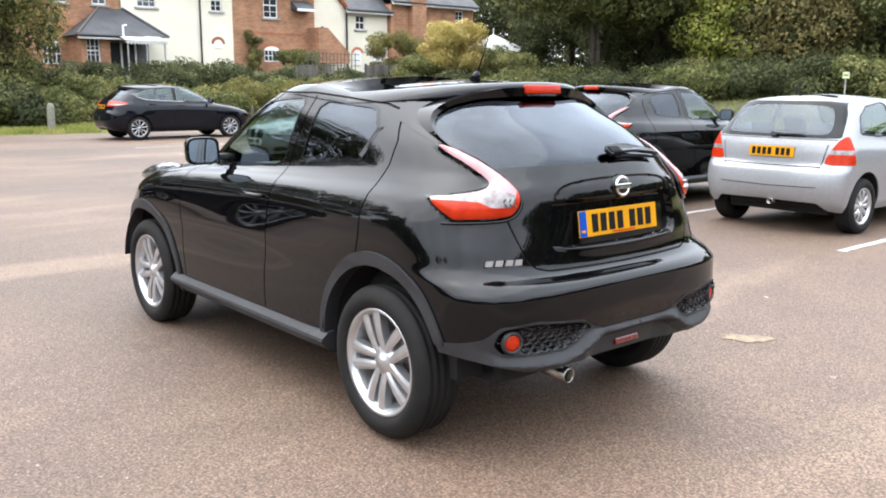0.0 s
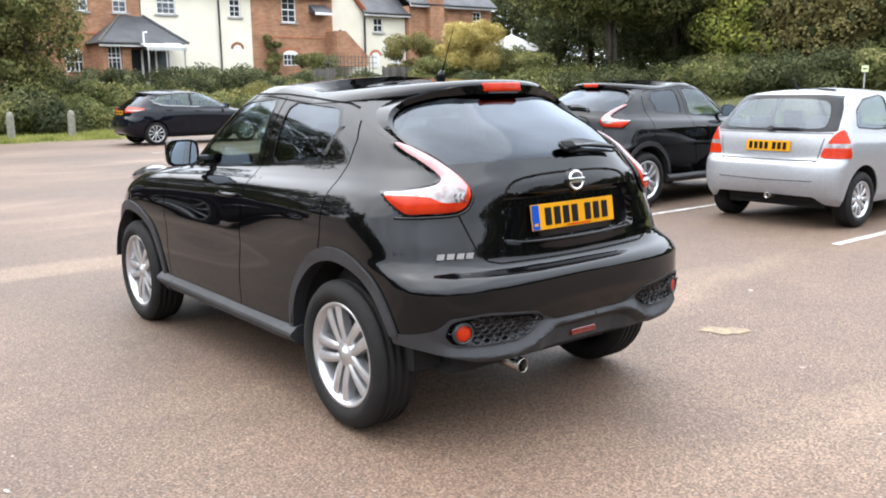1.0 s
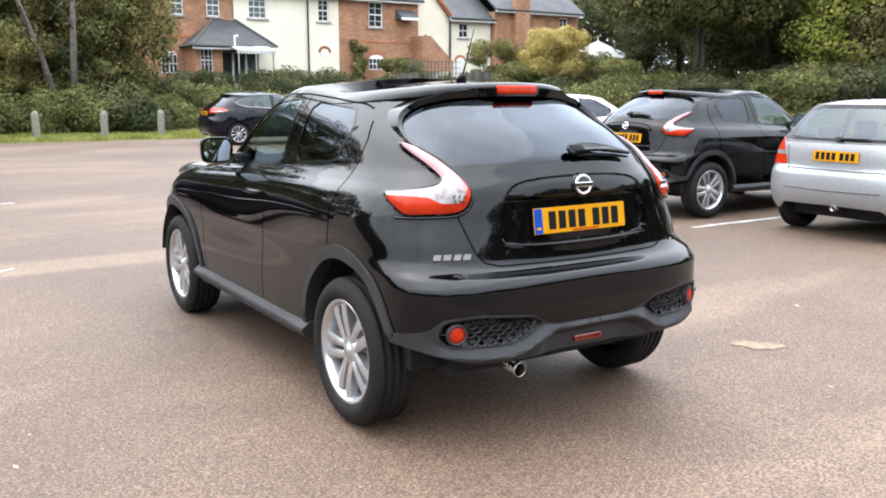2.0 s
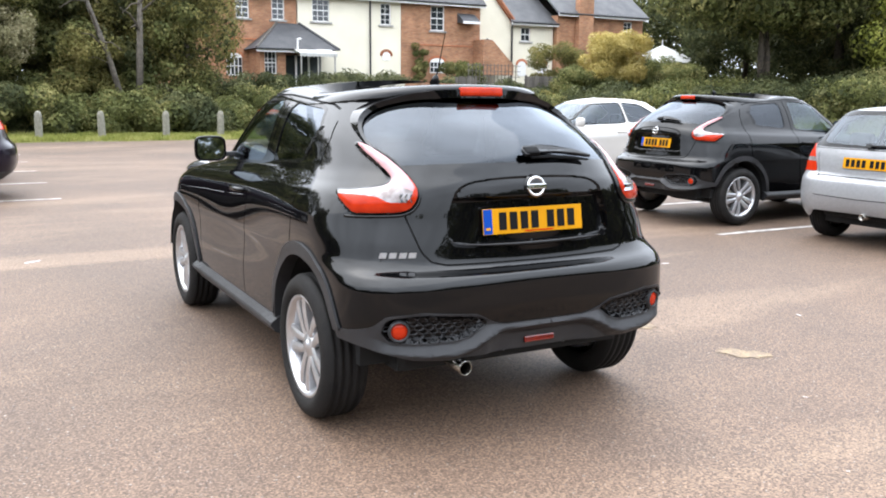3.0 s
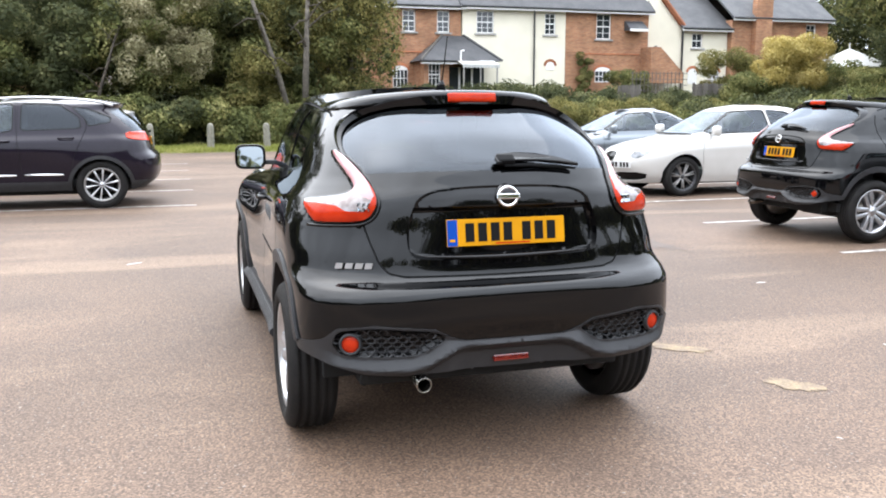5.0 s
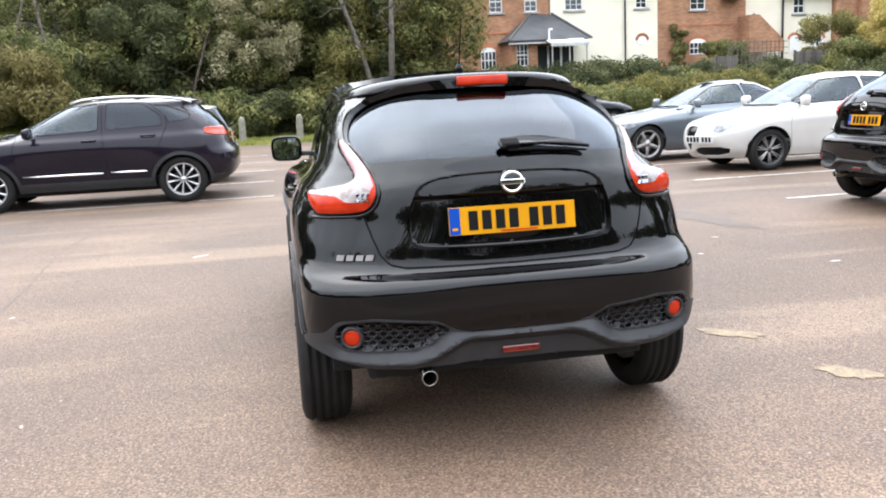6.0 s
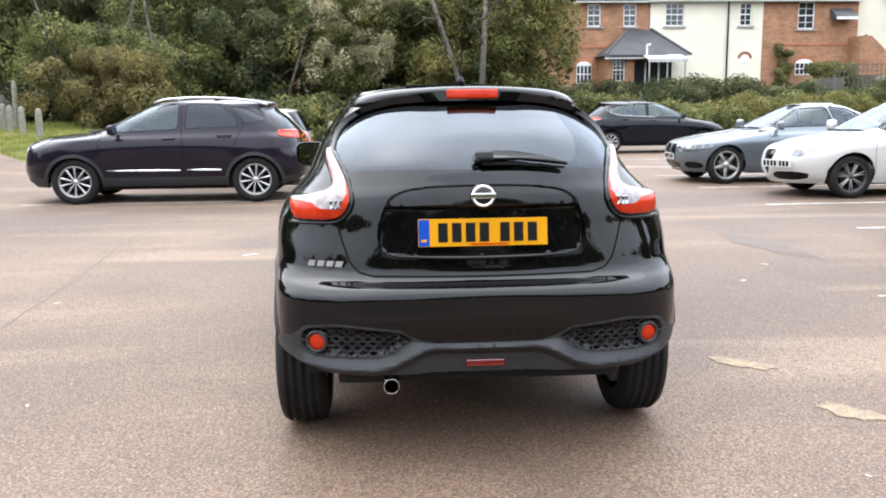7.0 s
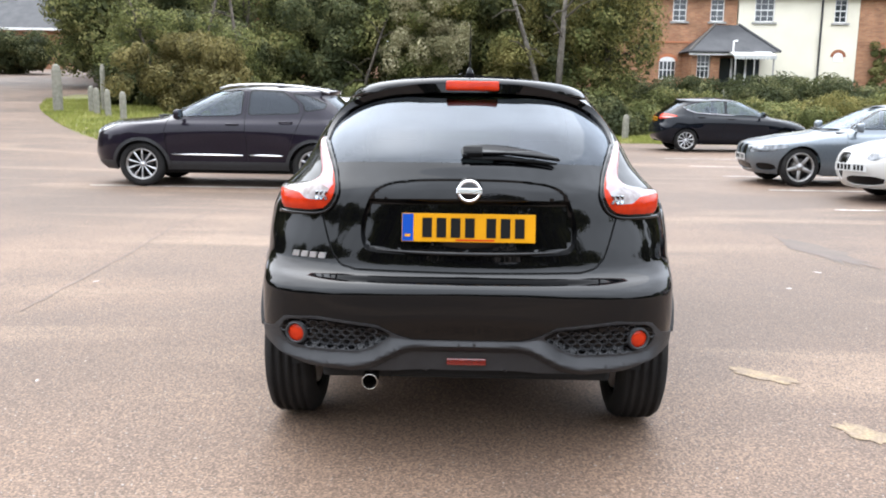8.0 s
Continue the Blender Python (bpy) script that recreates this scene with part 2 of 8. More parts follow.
M_BLACK_PAINT = material("black car paint", (0.0018, 0.0018, 0.002), 0.3, coat=1.0, other=(0.0020, 0.0020, 0.0023), scale=30, spec=0.0, coat_ior=1.40)
M_PURPLE_PAINT = material("dark plum metallic paint", (0.007, 0.005, 0.010), 0.35, metal=0.3, coat=1.0, other=(0.010, 0.007, 0.013), scale=40, spec=0.08, coat_ior=1.34)
M_NAVY_PAINT = material("blue-black car paint", (0.003, 0.0035, 0.006), 0.3, coat=1.0, other=(0.004, 0.005, 0.008), scale=40, spec=0.0, coat_ior=1.35)
M_SILVER_PAINT = material("silver metallic paint", (0.3, 0.305, 0.315), 0.36, metal=0.5, coat=0.5, other=(0.27, 0.275, 0.285), scale=30)
M_GREY_PAINT = material("blue-grey metallic paint", (0.13, 0.148, 0.165), 0.34, metal=0.5, coat=0.8, other=(0.11, 0.128, 0.145), scale=40)
M_WHITE_PAINT = material("white car paint", (0.47, 0.455, 0.43), 0.3, coat=1.0, other=(0.44, 0.425, 0.40), scale=3)
M_CLAD = material("grained black plastic", (0.018, 0.018, 0.0195), 0.5, other=(0.024, 0.024, 0.0255), scale=10, spec=0.4, bump=0.12, bump_scale=350, fine=0.1)
M_TRIM = material("gloss black trim", (0.004, 0.004, 0.0045), 0.16, spec=0.3)
M_SEAM = material("dark seam", (0.003, 0.003, 0.003), 0.8)
M_TYRE = material("tyre rubber", (0.0075, 0.007, 0.007), 0.75, spec=0.25, other=(0.012, 0.011, 0.010), scale=9, fine=0.15, bump=0.15, bump_scale=120)
M_ALLOY = material("silver alloy", (0.5, 0.5, 0.51), 0.3, metal=0.85, other=(0.56, 0.56, 0.57), scale=12)
M_DARK_ALLOY = material("dark alloy", (0.05, 0.05, 0.052), 0.35, metal=0.6)
M_BRAKE = material("brake disc steel", (0.22, 0.21, 0.2), 0.4, metal=0.9, other=(0.15, 0.13, 0.11), scale=20)
M_CHROME = material("chrome", (0.82, 0.82, 0.83), 0.08, metal=1.0)
M_EXHAUST = material("stained steel", (0.5, 0.48, 0.45), 0.25, metal=1.0, other=(0.25, 0.23, 0.2), scale=15)
M_UNDER = material("black underbody", (0.008, 0.008, 0.008), 0.9)
M_RED_LAMP = material("red lamp lens", (0.40, 0.026, 0.006), 0.2, coat=0.25, other=(0.32, 0.018, 0.004), scale=25, spec=0.1)
M_DEEP_RED = material("deep red reflector", (0.16, 0.012, 0.006), 0.2, coat=1.0, other=(0.1, 0.006, 0.004), scale=60)
M_CLEAR_LAMP = material("clear lamp lens", (0.30, 0.285, 0.285), 0.16, metal=0.25, coat=0.4, other=(0.15, 0.12, 0.115), scale=20, coat_ior=1.36)
M_PINK_LAMP = material("pale rose lamp lens", (0.33, 0.145, 0.15), 0.2, coat=0.4, other=(0.38, 0.21, 0.215), scale=9, coat_ior=1.36)
M_HEADLAMP = material("headlamp lens", (0.22, 0.23, 0.245), 0.1, metal=0.5, coat=1.0, other=(0.035, 0.038, 0.042), scale=11)
M_PLATE_Y = material("yellow number plate", (0.50, 0.225, 0.003), 0.45, other=(0.46, 0.205, 0.003), scale=9, spec=0.12)
M_PLATE_W = material("white number plate", (0.5, 0.5, 0.49), 0.3, coat=0.4)
M_PLATE_B = material("blue plate strip", (0.003, 0.045, 0.27), 0.45, spec=0.12)
M_INK = material("black plate bars", (0.006, 0.006, 0.006), 0.6, spec=0.1)
M_SEAT = material("dark seat cloth", (0.025, 0.025, 0.027), 0.9, other=(0.035, 0.035, 0.037), scale=30)
M_PALE_SEAT = material("grey seat cloth", (0.16, 0.16, 0.17), 0.9, other=(0.12, 0.12, 0.13), scale=20)
M_MIRROR = material("mirror glass", (0.27, 0.3, 0.32), 0.02, metal=1.0)
G_TINT = glass_material("privacy glass", (0.05, 0.053, 0.058), show=0.05)
G_CLEAR = glass_material("green tinted glass", (0.6, 0.7, 0.66), show=0.075)
G_SIDE = glass_material("side window glass", (0.52, 0.62, 0.61), show=0.07)
M_GREY_ALLOY = material("dull grey alloy", (0.34, 0.33, 0.32), 0.35, metal=0.8, other=(0.27, 0.26, 0.25), scale=12)
M_WIPER = material("matte black wiper", (0.004, 0.004, 0.0045), 0.5, spec=0.06, other=(0.006, 0.006, 0.006), scale=30)
M_TAR = material("tar sealed joint", (0.092, 0.069, 0.055), 0.75, other=(0.125, 0.094, 0.074), scale=5, fine=0.3, bump_scale=90)

# ---- mesh tools ----
def mesh_of(name, verts, faces, mat, smooth=False):
    me = bpy.data.meshes.new(name)
    me.from_pydata([tuple(v) for v in verts], [], [tuple(f) for f in faces])
    me.materials.append(mat)
    if smooth:
        me.polygons.foreach_set("use_smooth", [True] * len(me.polygons))
    me.update()
    return me


def part(name, bm, mat, parent, label="", smooth=False, at=None):
    """Links a bmesh, a mesh or (verts, faces) as one mesh object under a thing or a part."""
    if isinstance(bm, bmesh.types.BMesh):
        me = bpy.data.meshes.new(name)
        bm.normal_update()
        bm.to_mesh(me)
        bm.free()
        me.materials.append(mat)
        if smooth:
            me.polygons.foreach_set("use_smooth", [True] * len(me.polygons))
    elif isinstance(bm, tuple):
        me = mesh_of(name, bm[0], bm[1], mat, smooth)
    else:
        me = bm
    ob = new(name, me)
    if parent is not None:
        ob.parent = parent
    if at is not None:
        ob.matrix_local = at
    if label:
        ob["label"] = label
    return ob


def thing(name, label, category, at=None, group="", kind=""):
    ob = new(name)
    ob.empty_display_size = 0.2
    if at is not None:
        ob.matrix_world = at
    return tagged(ob, label, category, group, kind)


def box(bm, x0, y0, z0, x1, y1, z1, bevel=0.0):
    r = bmesh.ops.create_cube(bm, size=1.0)
    for v in r["verts"]:
        v.co = Vector(((x0 + x1) / 2 + v.co.x * (x1 - x0), (y0 + y1) / 2 + v.co.y * (y1 - y0), (z0 + z1) / 2 + v.co.z * (z1 - z0)))
    if bevel:
        edges = list({e for v in r["verts"] for e in v.link_edges})
        bmesh.ops.bevel(bm, geom=edges, offset=bevel, segments=2, affect="EDGES", profile=0.6)
    return bm


def boxes(*rows, bevel=0.0):
    bm = bmesh.new()
    for r in rows:
        box(bm, *r, bevel=bevel)
    return bm


def prism(points, z0, z1, axis="z"):
    """A polygon in a plane, given depth along an axis."""
    n = len(points)

    def put(p, d):
        return {"z": (p[0], p[1], d), "y": (p[0], d, p[1]), "x": (d, p[0], p[1])}[axis]

    verts = [put(p, z0) for p in points] + [put(p, z1) for p in points]
    faces = [tuple(range(n))[::-1], tuple(range(n, 2 * n))] + [(i, (i + 1) % n, (i + 1) % n + n, i + n) for i in range(n)]
    bm = bmesh.new()
    vs = [bm.verts.new(v) for v in verts]
    for f in faces:
        bm.faces.new([vs[i] for i in f])
    bmesh.ops.recalc_face_normals(bm, faces=bm.faces)
    return bm


def lathe(profile, n=32, axis="x"):
    """A profile of (radius, along) turned round an axis: verts and faces."""
    verts, faces = [], []
    for r, a in profile:
        for i in range(n):
            c, s = math.cos(2 * math.pi * i / n), math.sin(2 * math.pi * i / n)
            verts.append({"x": (a, r * c, r * s), "y": (r * c, a, r * s), "z": (r * c, r * s, a)}[axis])
    for j in range(len(profile) - 1):
        for i in range(n):
            k = (i + 1) % n
            faces.append((j * n + i, j * n + k, (j + 1) * n + k, (j + 1) * n + i))
    return verts, faces


def tube(points, radii, n=10):
    """A round bar along points, with a radius at each."""
    verts, faces = [], []
    pts = [Vector(p) for p in points]
    for i, p in enumerate(pts):
        d = (pts[min(i + 1, len(pts) - 1)] - pts[max(i - 1, 0)]).normalized()
        q = d.to_track_quat("Z", "Y")
        for k in range(n):
            a = 2 * math.pi * k / n
            verts.append(p + q @ Vector((math.cos(a) * radii[i], math.sin(a) * radii[i], 0)))
    for i in range(len(pts) - 1):
        for k in range(n):
            faces.append((i * n + k, i * n + (k + 1) % n, (i + 1) * n + (k + 1) % n, (i + 1) * n + k))
    faces.append(tuple(range(n))[::-1])
    faces.append(tuple(range((len(pts) - 1) * n, len(pts) * n)))
    return verts, faces


def soften(poly, times=2, k=0.22):
    """Rounds the corners of a polygon by cutting them."""
    p = np.array(poly, float)
    for _ in range(times):
        q = np.roll(p, -1, 0)
        p = np.stack([(1 - k) * p + k * q, k * p + (1 - k) * q], 1).reshape(-1, 2)
    return p


def inside(poly, a, b):
    """Signed distance from points (a, b) to a polygon, negative within."""
    p = np.asarray(poly, float)
    q = np.roll(p, -1, 0)
    best = np.full(a.shape, 1e9)
    odd = np.zeros(a.shape, bool)
    for (x0, y0), (x1, y1) in zip(p, q):
        ex, ey = x1 - x0, y1 - y0
        wx, wy = a - x0, b - y0
        t = np.clip((wx * ex + wy * ey) / (ex * ex + ey * ey + 1e-12), 0, 1)
        best = np.minimum(best, (wx - ex * t) ** 2 + (wy - ey * t) ** 2)
        if abs(ey) > 1e-12:
            cross = ((y0 > b) != (y1 > b)) & (a < ex * (b - y0) / ey + x0)
            odd ^= cross
    return np.where(odd, -1, 1) * np.sqrt(best)


def along(line, a, b):
    """Distance from points (a, b) to an open line."""
    best = np.full(a.shape, 1e9)
    for (x0, y0), (x1, y1) in zip(line[:-1], line[1:]):
        ex, ey = x1 - x0, y1 - y0
        wx, wy = a - x0, b - y0
        t = np.clip((wx * ex + wy * ey) / (ex * ex + ey * ey + 1e-12), 0, 1)
        best = np.minimum(best, (wx - ex * t) ** 2 + (wy - ey * t) ** 2)
    return np.sqrt(best)


def across(line, a, b):
    """Signed distance from points (a, b) to an open line: which side, and how far."""
    best = np.full(a.shape, 1e9)
    sign = np.ones(a.shape)
    for (x0, y0), (x1, y1) in zip(line[:-1], line[1:]):
        ex, ey = x1 - x0, y1 - y0
        wx, wy = a - x0, b - y0
        t = np.clip((wx * ex + wy * ey) / (ex * ex + ey * ey + 1e-12), 0, 1)
        d = (wx - ex * t) ** 2 + (wy - ey * t) ** 2
        nearer = d < best - 1e-12
        best = np.where(nearer, d, best)
        sign = np.where(nearer, np.sign(ex * wy - ey * wx + 1e-12), sign)
    return sign * np.sqrt(best)


def smooth_step(t):
    t = np.clip(t, 0, 1)
    return t * t * (3 - 2 * t)


def glide(rows, at):
    """Rows of numbers, one to a level, read smoothly at levels between (no overshoot)."""
    p = np.array(rows, float)
    d = np.diff(p, axis=0)
    m = np.zeros_like(p)
    prod = d[:-1] * d[1:]
    with np.errstate(divide="ignore", invalid="ignore"):
        h = np.where(prod > 0, 2 * prod / (d[:-1] + d[1:]), 0)
    m[1:-1] = np.nan_to_num(h)
    m[0], m[-1] = d[0], d[-1]
    i = np.clip(np.floor(at).astype(int), 0, len(p) - 2)
    t = (at - i)[:, None]
    t2, t3 = t * t, t * t * t
    return (2 * t3 - 3 * t2 + 1) * p[i] + (t3 - 2 * t2 + t) * m[i] + (-2 * t3 + 3 * t2) * p[i + 1] + (t3 - t2) * m[i + 1]


class Shell:
    """The skin of a car's right half, from levels of plan outlines, that can be cut along fields into panels and mirrored."""

    def __init__(self, levels, step=0.02, counts=(46, 60, 34)):
        # a level: rear y, rear z, half width, side z (rear end, front end), front y, front z, rear run, rear squareness, front run, front squareness
        if levels is None:
            return
        lv = np.array(levels, float)
        at = [0.0]
        for i in range(len(lv) - 1):
            a, b = lv[i], lv[i + 1]
            run = max(math.hypot(b[0] - a[0], b[1] - a[1]), math.hypot(b[2] - a[2], b[3] - a[3]), 0.45 * math.hypot(b[5] - a[5], b[6] - a[6]))
            n = max(2, int(math.ceil(run / step)))
            at += [i + (k + 1) / n for k in range(n)]
        rows = glide(lv, np.array(at))
        nr, ns, nf = counts
        rings = []
        th = np.linspace(0, math.pi / 2, 160)
        for yr, zr, w, zs, zq, yf, zf, lr, kr, lf, kf in rows:
            w = max(w, 1e-6)
            x1, y1 = w * np.sin(th) ** (2 / kr), yr + lr - lr * np.cos(th) ** (2 / kr)
            x3, y3 = w * np.cos(th) ** (2 / kf), yf - lf + lf * np.sin(th) ** (2 / kf)

            def spaced(x, y, n):
                d = np.concatenate([[0], np.cumsum(np.hypot(np.diff(x), np.diff(y)))])
                s = np.linspace(0, d[-1], n + 1)
                return np.interp(s, d, x), np.interp(s, d, y), s / max(d[-1], 1e-9)

            ax, ay, a_s = spaced(x1, y1, nr)
            cx, cy, c_s = spaced(x3, y3, nf)
            by = np.linspace(yr + lr, yf - lf, ns + 1)
            bx = np.full(ns + 1, w)
            az = zr + (zs - zr) * smooth_step(a_s * 1.0)
            bz = zs + (zq - zs) * np.linspace(0, 1, ns + 1)
            cz = zq + (zf - zq) * smooth_step(c_s)
            rings.append(np.stack([np.concatenate([ax, bx[1:], cx[1:]]), np.concatenate([ay, by[1:], cy[1:]]), np.concatenate([az, bz[1:], cz[1:]])], 1))
        g = np.array(rings)
        g[:, 0, 0] = 0
        g[:, -1, 0] = 0
        m, n = g.shape[:2]
        self.v = g.reshape(-1, 3)
        self.f = [(j * n + i, j * n + i + 1, (j + 1) * n + i + 1, (j + 1) * n + i) for j in range(m - 1) for i in range(n - 1)]
        self.lab = ["body"] * len(self.f)

    def cut(self, field, only=None, near=None):
        """Cuts the faces along field = 0; returns which faces lie within (below 0)."""
        v = self.v
        d = field(v[:, 0], v[:, 1], v[:, 2]).astype(float)
        d = np.where(np.abs(d) < 1e-6, 1e-6, d)
        neg = d < 0
        extra, made = [], {}
        base = len(v)
        nf, nl, within = [], [], []
        for f, lb in zip(self.f, self.lab):
            k = sum(1 for i in f if neg[i])
            if k == 0 or k == len(f) or (only and lb not in only) or (near is not None and not all(near[i] for i in f)):
                nf.append(f), nl.append(lb), within.append(k == len(f) or (k > 0 and k * 2 > len(f)))
                continue
            ins, outs, cross = [], [], 0
            for a, b in zip(f, f[1:] + f[:1]):
                (ins if neg[a] else outs).append(a)
                if neg[a] != neg[b]:
                    key = (a, b) if a < b else (b, a)
                    if key not in made:
                        t = d[a] / (d[a] - d[b])
                        made[key] = base + len(extra)
                        extra.append(v[a] + (v[b] - v[a]) * t)
                    ins.append(made[key])
                    outs.append(made[key])
                    cross += 1
            if cross != 2:
                nf.append(f), nl.append(lb), within.append(k * 2 > len(f))
                continue
            if len(ins) > 2:
                nf.append(tuple(ins)), nl.append(lb), within.append(True)
            if len(outs) > 2:
                nf.append(tuple(outs)), nl.append(lb), within.append(False)
        if extra:
            self.v = np.vstack([v, np.array(extra)])
        self.f, self.lab = nf, nl
        return within

    def paint(self, label, field, only=None):
        w = self.cut(field, only)
        self.lab = [label if i and (not only or lb in only) else lb for i, lb in zip(w, self.lab)]

    def drop(self, field, only=None):
        w = self.cut(field, only)
        keep = [not (i and (not only or lb in only)) for i, lb in zip(w, self.lab)]
        self.f = [f for f, k in zip(self.f, keep) if k]
        self.lab = [lb for lb, k in zip(self.lab, keep) if k]

    def seam(self, line, view, half=0.0028, where=None, only=None):
        """A panel gap along an open line, seen from the side (y, z) or the end (x, z)."""
        pick = lambda x, y, z: y if view == "side" else x
        for h in (half, -half):
            v = self.v
            near = along(line, pick(*v.T), v[:, 2]) < 0.08
            if where:
                near &= where(*v.T) < 0.02
            self.cut(lambda x, y, z: across(line, pick(x, y, z), z) - h, only, near)
        for i, (f, lb) in enumerate(zip(self.f, self.lab)):
            if only and lb not in only:
                continue
            c = self.v[list(f)].mean(0)
            if where and where(*c) > 0:
                continue
            if float(along(line, np.array([c[1] if view == "side" else c[0]]), np.array([c[2]]))[0]) < half * 1.02:
                self.lab[i] = "seam"

    def normals(self):
        n = np.zeros_like(self.v)
        for f in self.f:
            p = self.v[list(f)]
            c = np.zeros(3)
            for i in range(1, len(f) - 1):
                c += np.cross(p[i] - p[0], p[i + 1] - p[0])
            for i in f:
                n[i] += c
        edge = np.abs(self.v[:, 0]) < 1e-5
        n[edge, 0] = 0
        ln = np.linalg.norm(n, axis=1)
        return n / np.maximum(ln, 1e-12)[:, None]

    def panel(self, label, side, nrm, lift=0.0, rim=0.012):
        """Verts, faces and normals of a label on one side (1, -1) or both (0), lifted, with a turned-in edge."""
        fs = [f for f, lb in zip(self.f, self.lab) if lb == label]
        if not fs:
            return None
        used = sorted({i for f in fs for i in f})
        new_i = {o: k for k, o in enumerate(used)}
        count = {}
        for f in fs:
            for a, b in zip(f, f[1:] + f[:1]):
                count[(a, b) if a < b else (b, a)] = count.get((a, b) if a < b else (b, a), 0) + 1
        vv, ff, nn = [], [], []
        for s in ((1, -1) if side == 0 else (side,)):
            o = len(vv)
            flip = np.array([s, 1, 1.0])
            for i in used:
                vv.append((self.v[i] + nrm[i] * lift) * flip)
                nn.append(nrm[i] * flip)
            for f in fs:
                t = tuple(new_i[i] + o for i in f)
                ff.append(t if s > 0 else t[::-1])
            if rim:
                low = {}
                for f in fs:
                    for a, b in zip(f, f[1:] + f[:1]):
                        if count[(a, b) if a < b else (b, a)] != 1 or (abs(self.v[a][0]) < 1e-5 and abs(self.v[b][0]) < 1e-5):
                            continue
                        side_n = np.cross(self.v[b] - self.v[a], nrm[a])
                        ln = np.linalg.norm(side_n)
                        if ln < 1e-12:
                            continue
                        side_n = side_n / ln
                        q = []
                        for i, dz in ((a, 0), (a, rim), (b, rim), (b, 0)):
                            q.append(len(vv))
                            vv.append((self.v[i] + nrm[i] * (lift - dz)) * flip)
                            nn.append(side_n * flip)
                        ff.append(tuple(q) if s > 0 else tuple(q[::-1]))
        return vv, ff, nn


def panel_part(name, shell, label, side, nrm, mat, parent, tag="", lift=0.0, rim=0.012):
    got = shell.panel(label, side, nrm, lift, rim)
    if got is None:
        return None
    vv, ff, nn = got
    me = mesh_of(name, vv, ff, mat, True)
    me.normals_split_custom_set_from_vertices([tuple(x) for x in nn])
    return part(name, me, mat, parent, tag)

# ---- wheels ----
def tyre_mesh(radius, rim, width):
    w = width / 2
    prof = [(rim, -w * 0.72), (rim + 0.012, -w * 0.92), (rim + 0.4 * (radius - rim), -w * 1.04), (radius - 0.045, -w * 1.0), (radius - 0.018, -w * 0.9), (radius - 0.004, -w * 0.72)]
    for g in (-0.5, -0.17, 0.17, 0.5):
        c = g * w * 1.05
        prof += [(radius, c - 0.010), (radius - 0.009, c - 0.006), (radius - 0.009, c + 0.006), (radius, c + 0.010)]
    prof += [(radius - 0.004, w * 0.72), (radius - 0.018, w * 0.9), (radius - 0.045, w * 1.0), (rim + 0.4 * (radius - rim), w * 1.04), (rim + 0.012, w * 0.92), (rim, w * 0.72)]
    v, f = lathe(prof, 56)
    return mesh_of("tyre", v, [q[::-1] for q in f], M_TYRE, True)


def spoke_mesh(name, r0, r1, t0, t1, x0, x1, depth, mat, skew=0.0, shift=0.0):
    """One tapered spoke from hub to rim, with a raised middle."""
    verts = []
    rows = 5
    for i in range(rows):
        k = i / (rows - 1)
        r, t, x = r0 + (r1 - r0) * k, t0 + (t1 - t0) * k, x0 + (x1 - x0) * k + 0.008 * math.sin(k * math.pi)
        c = shift + skew * k
        for dy, dx in ((-t, -depth), (-t, -0.006), (-0.35 * t, 0), (0.35 * t, 0), (t, -0.006), (t, -depth)):
            verts.append((x + dx, dy + c, r))
    faces = [(i * 6 + j, i * 6 + j + 1, (i + 1) * 6 + j + 1, (i + 1) * 6 + j) for i in range(rows - 1) for j in range(5)]
    return mesh_of(name, verts, faces, mat, False)


WHEEL_BITS = {}


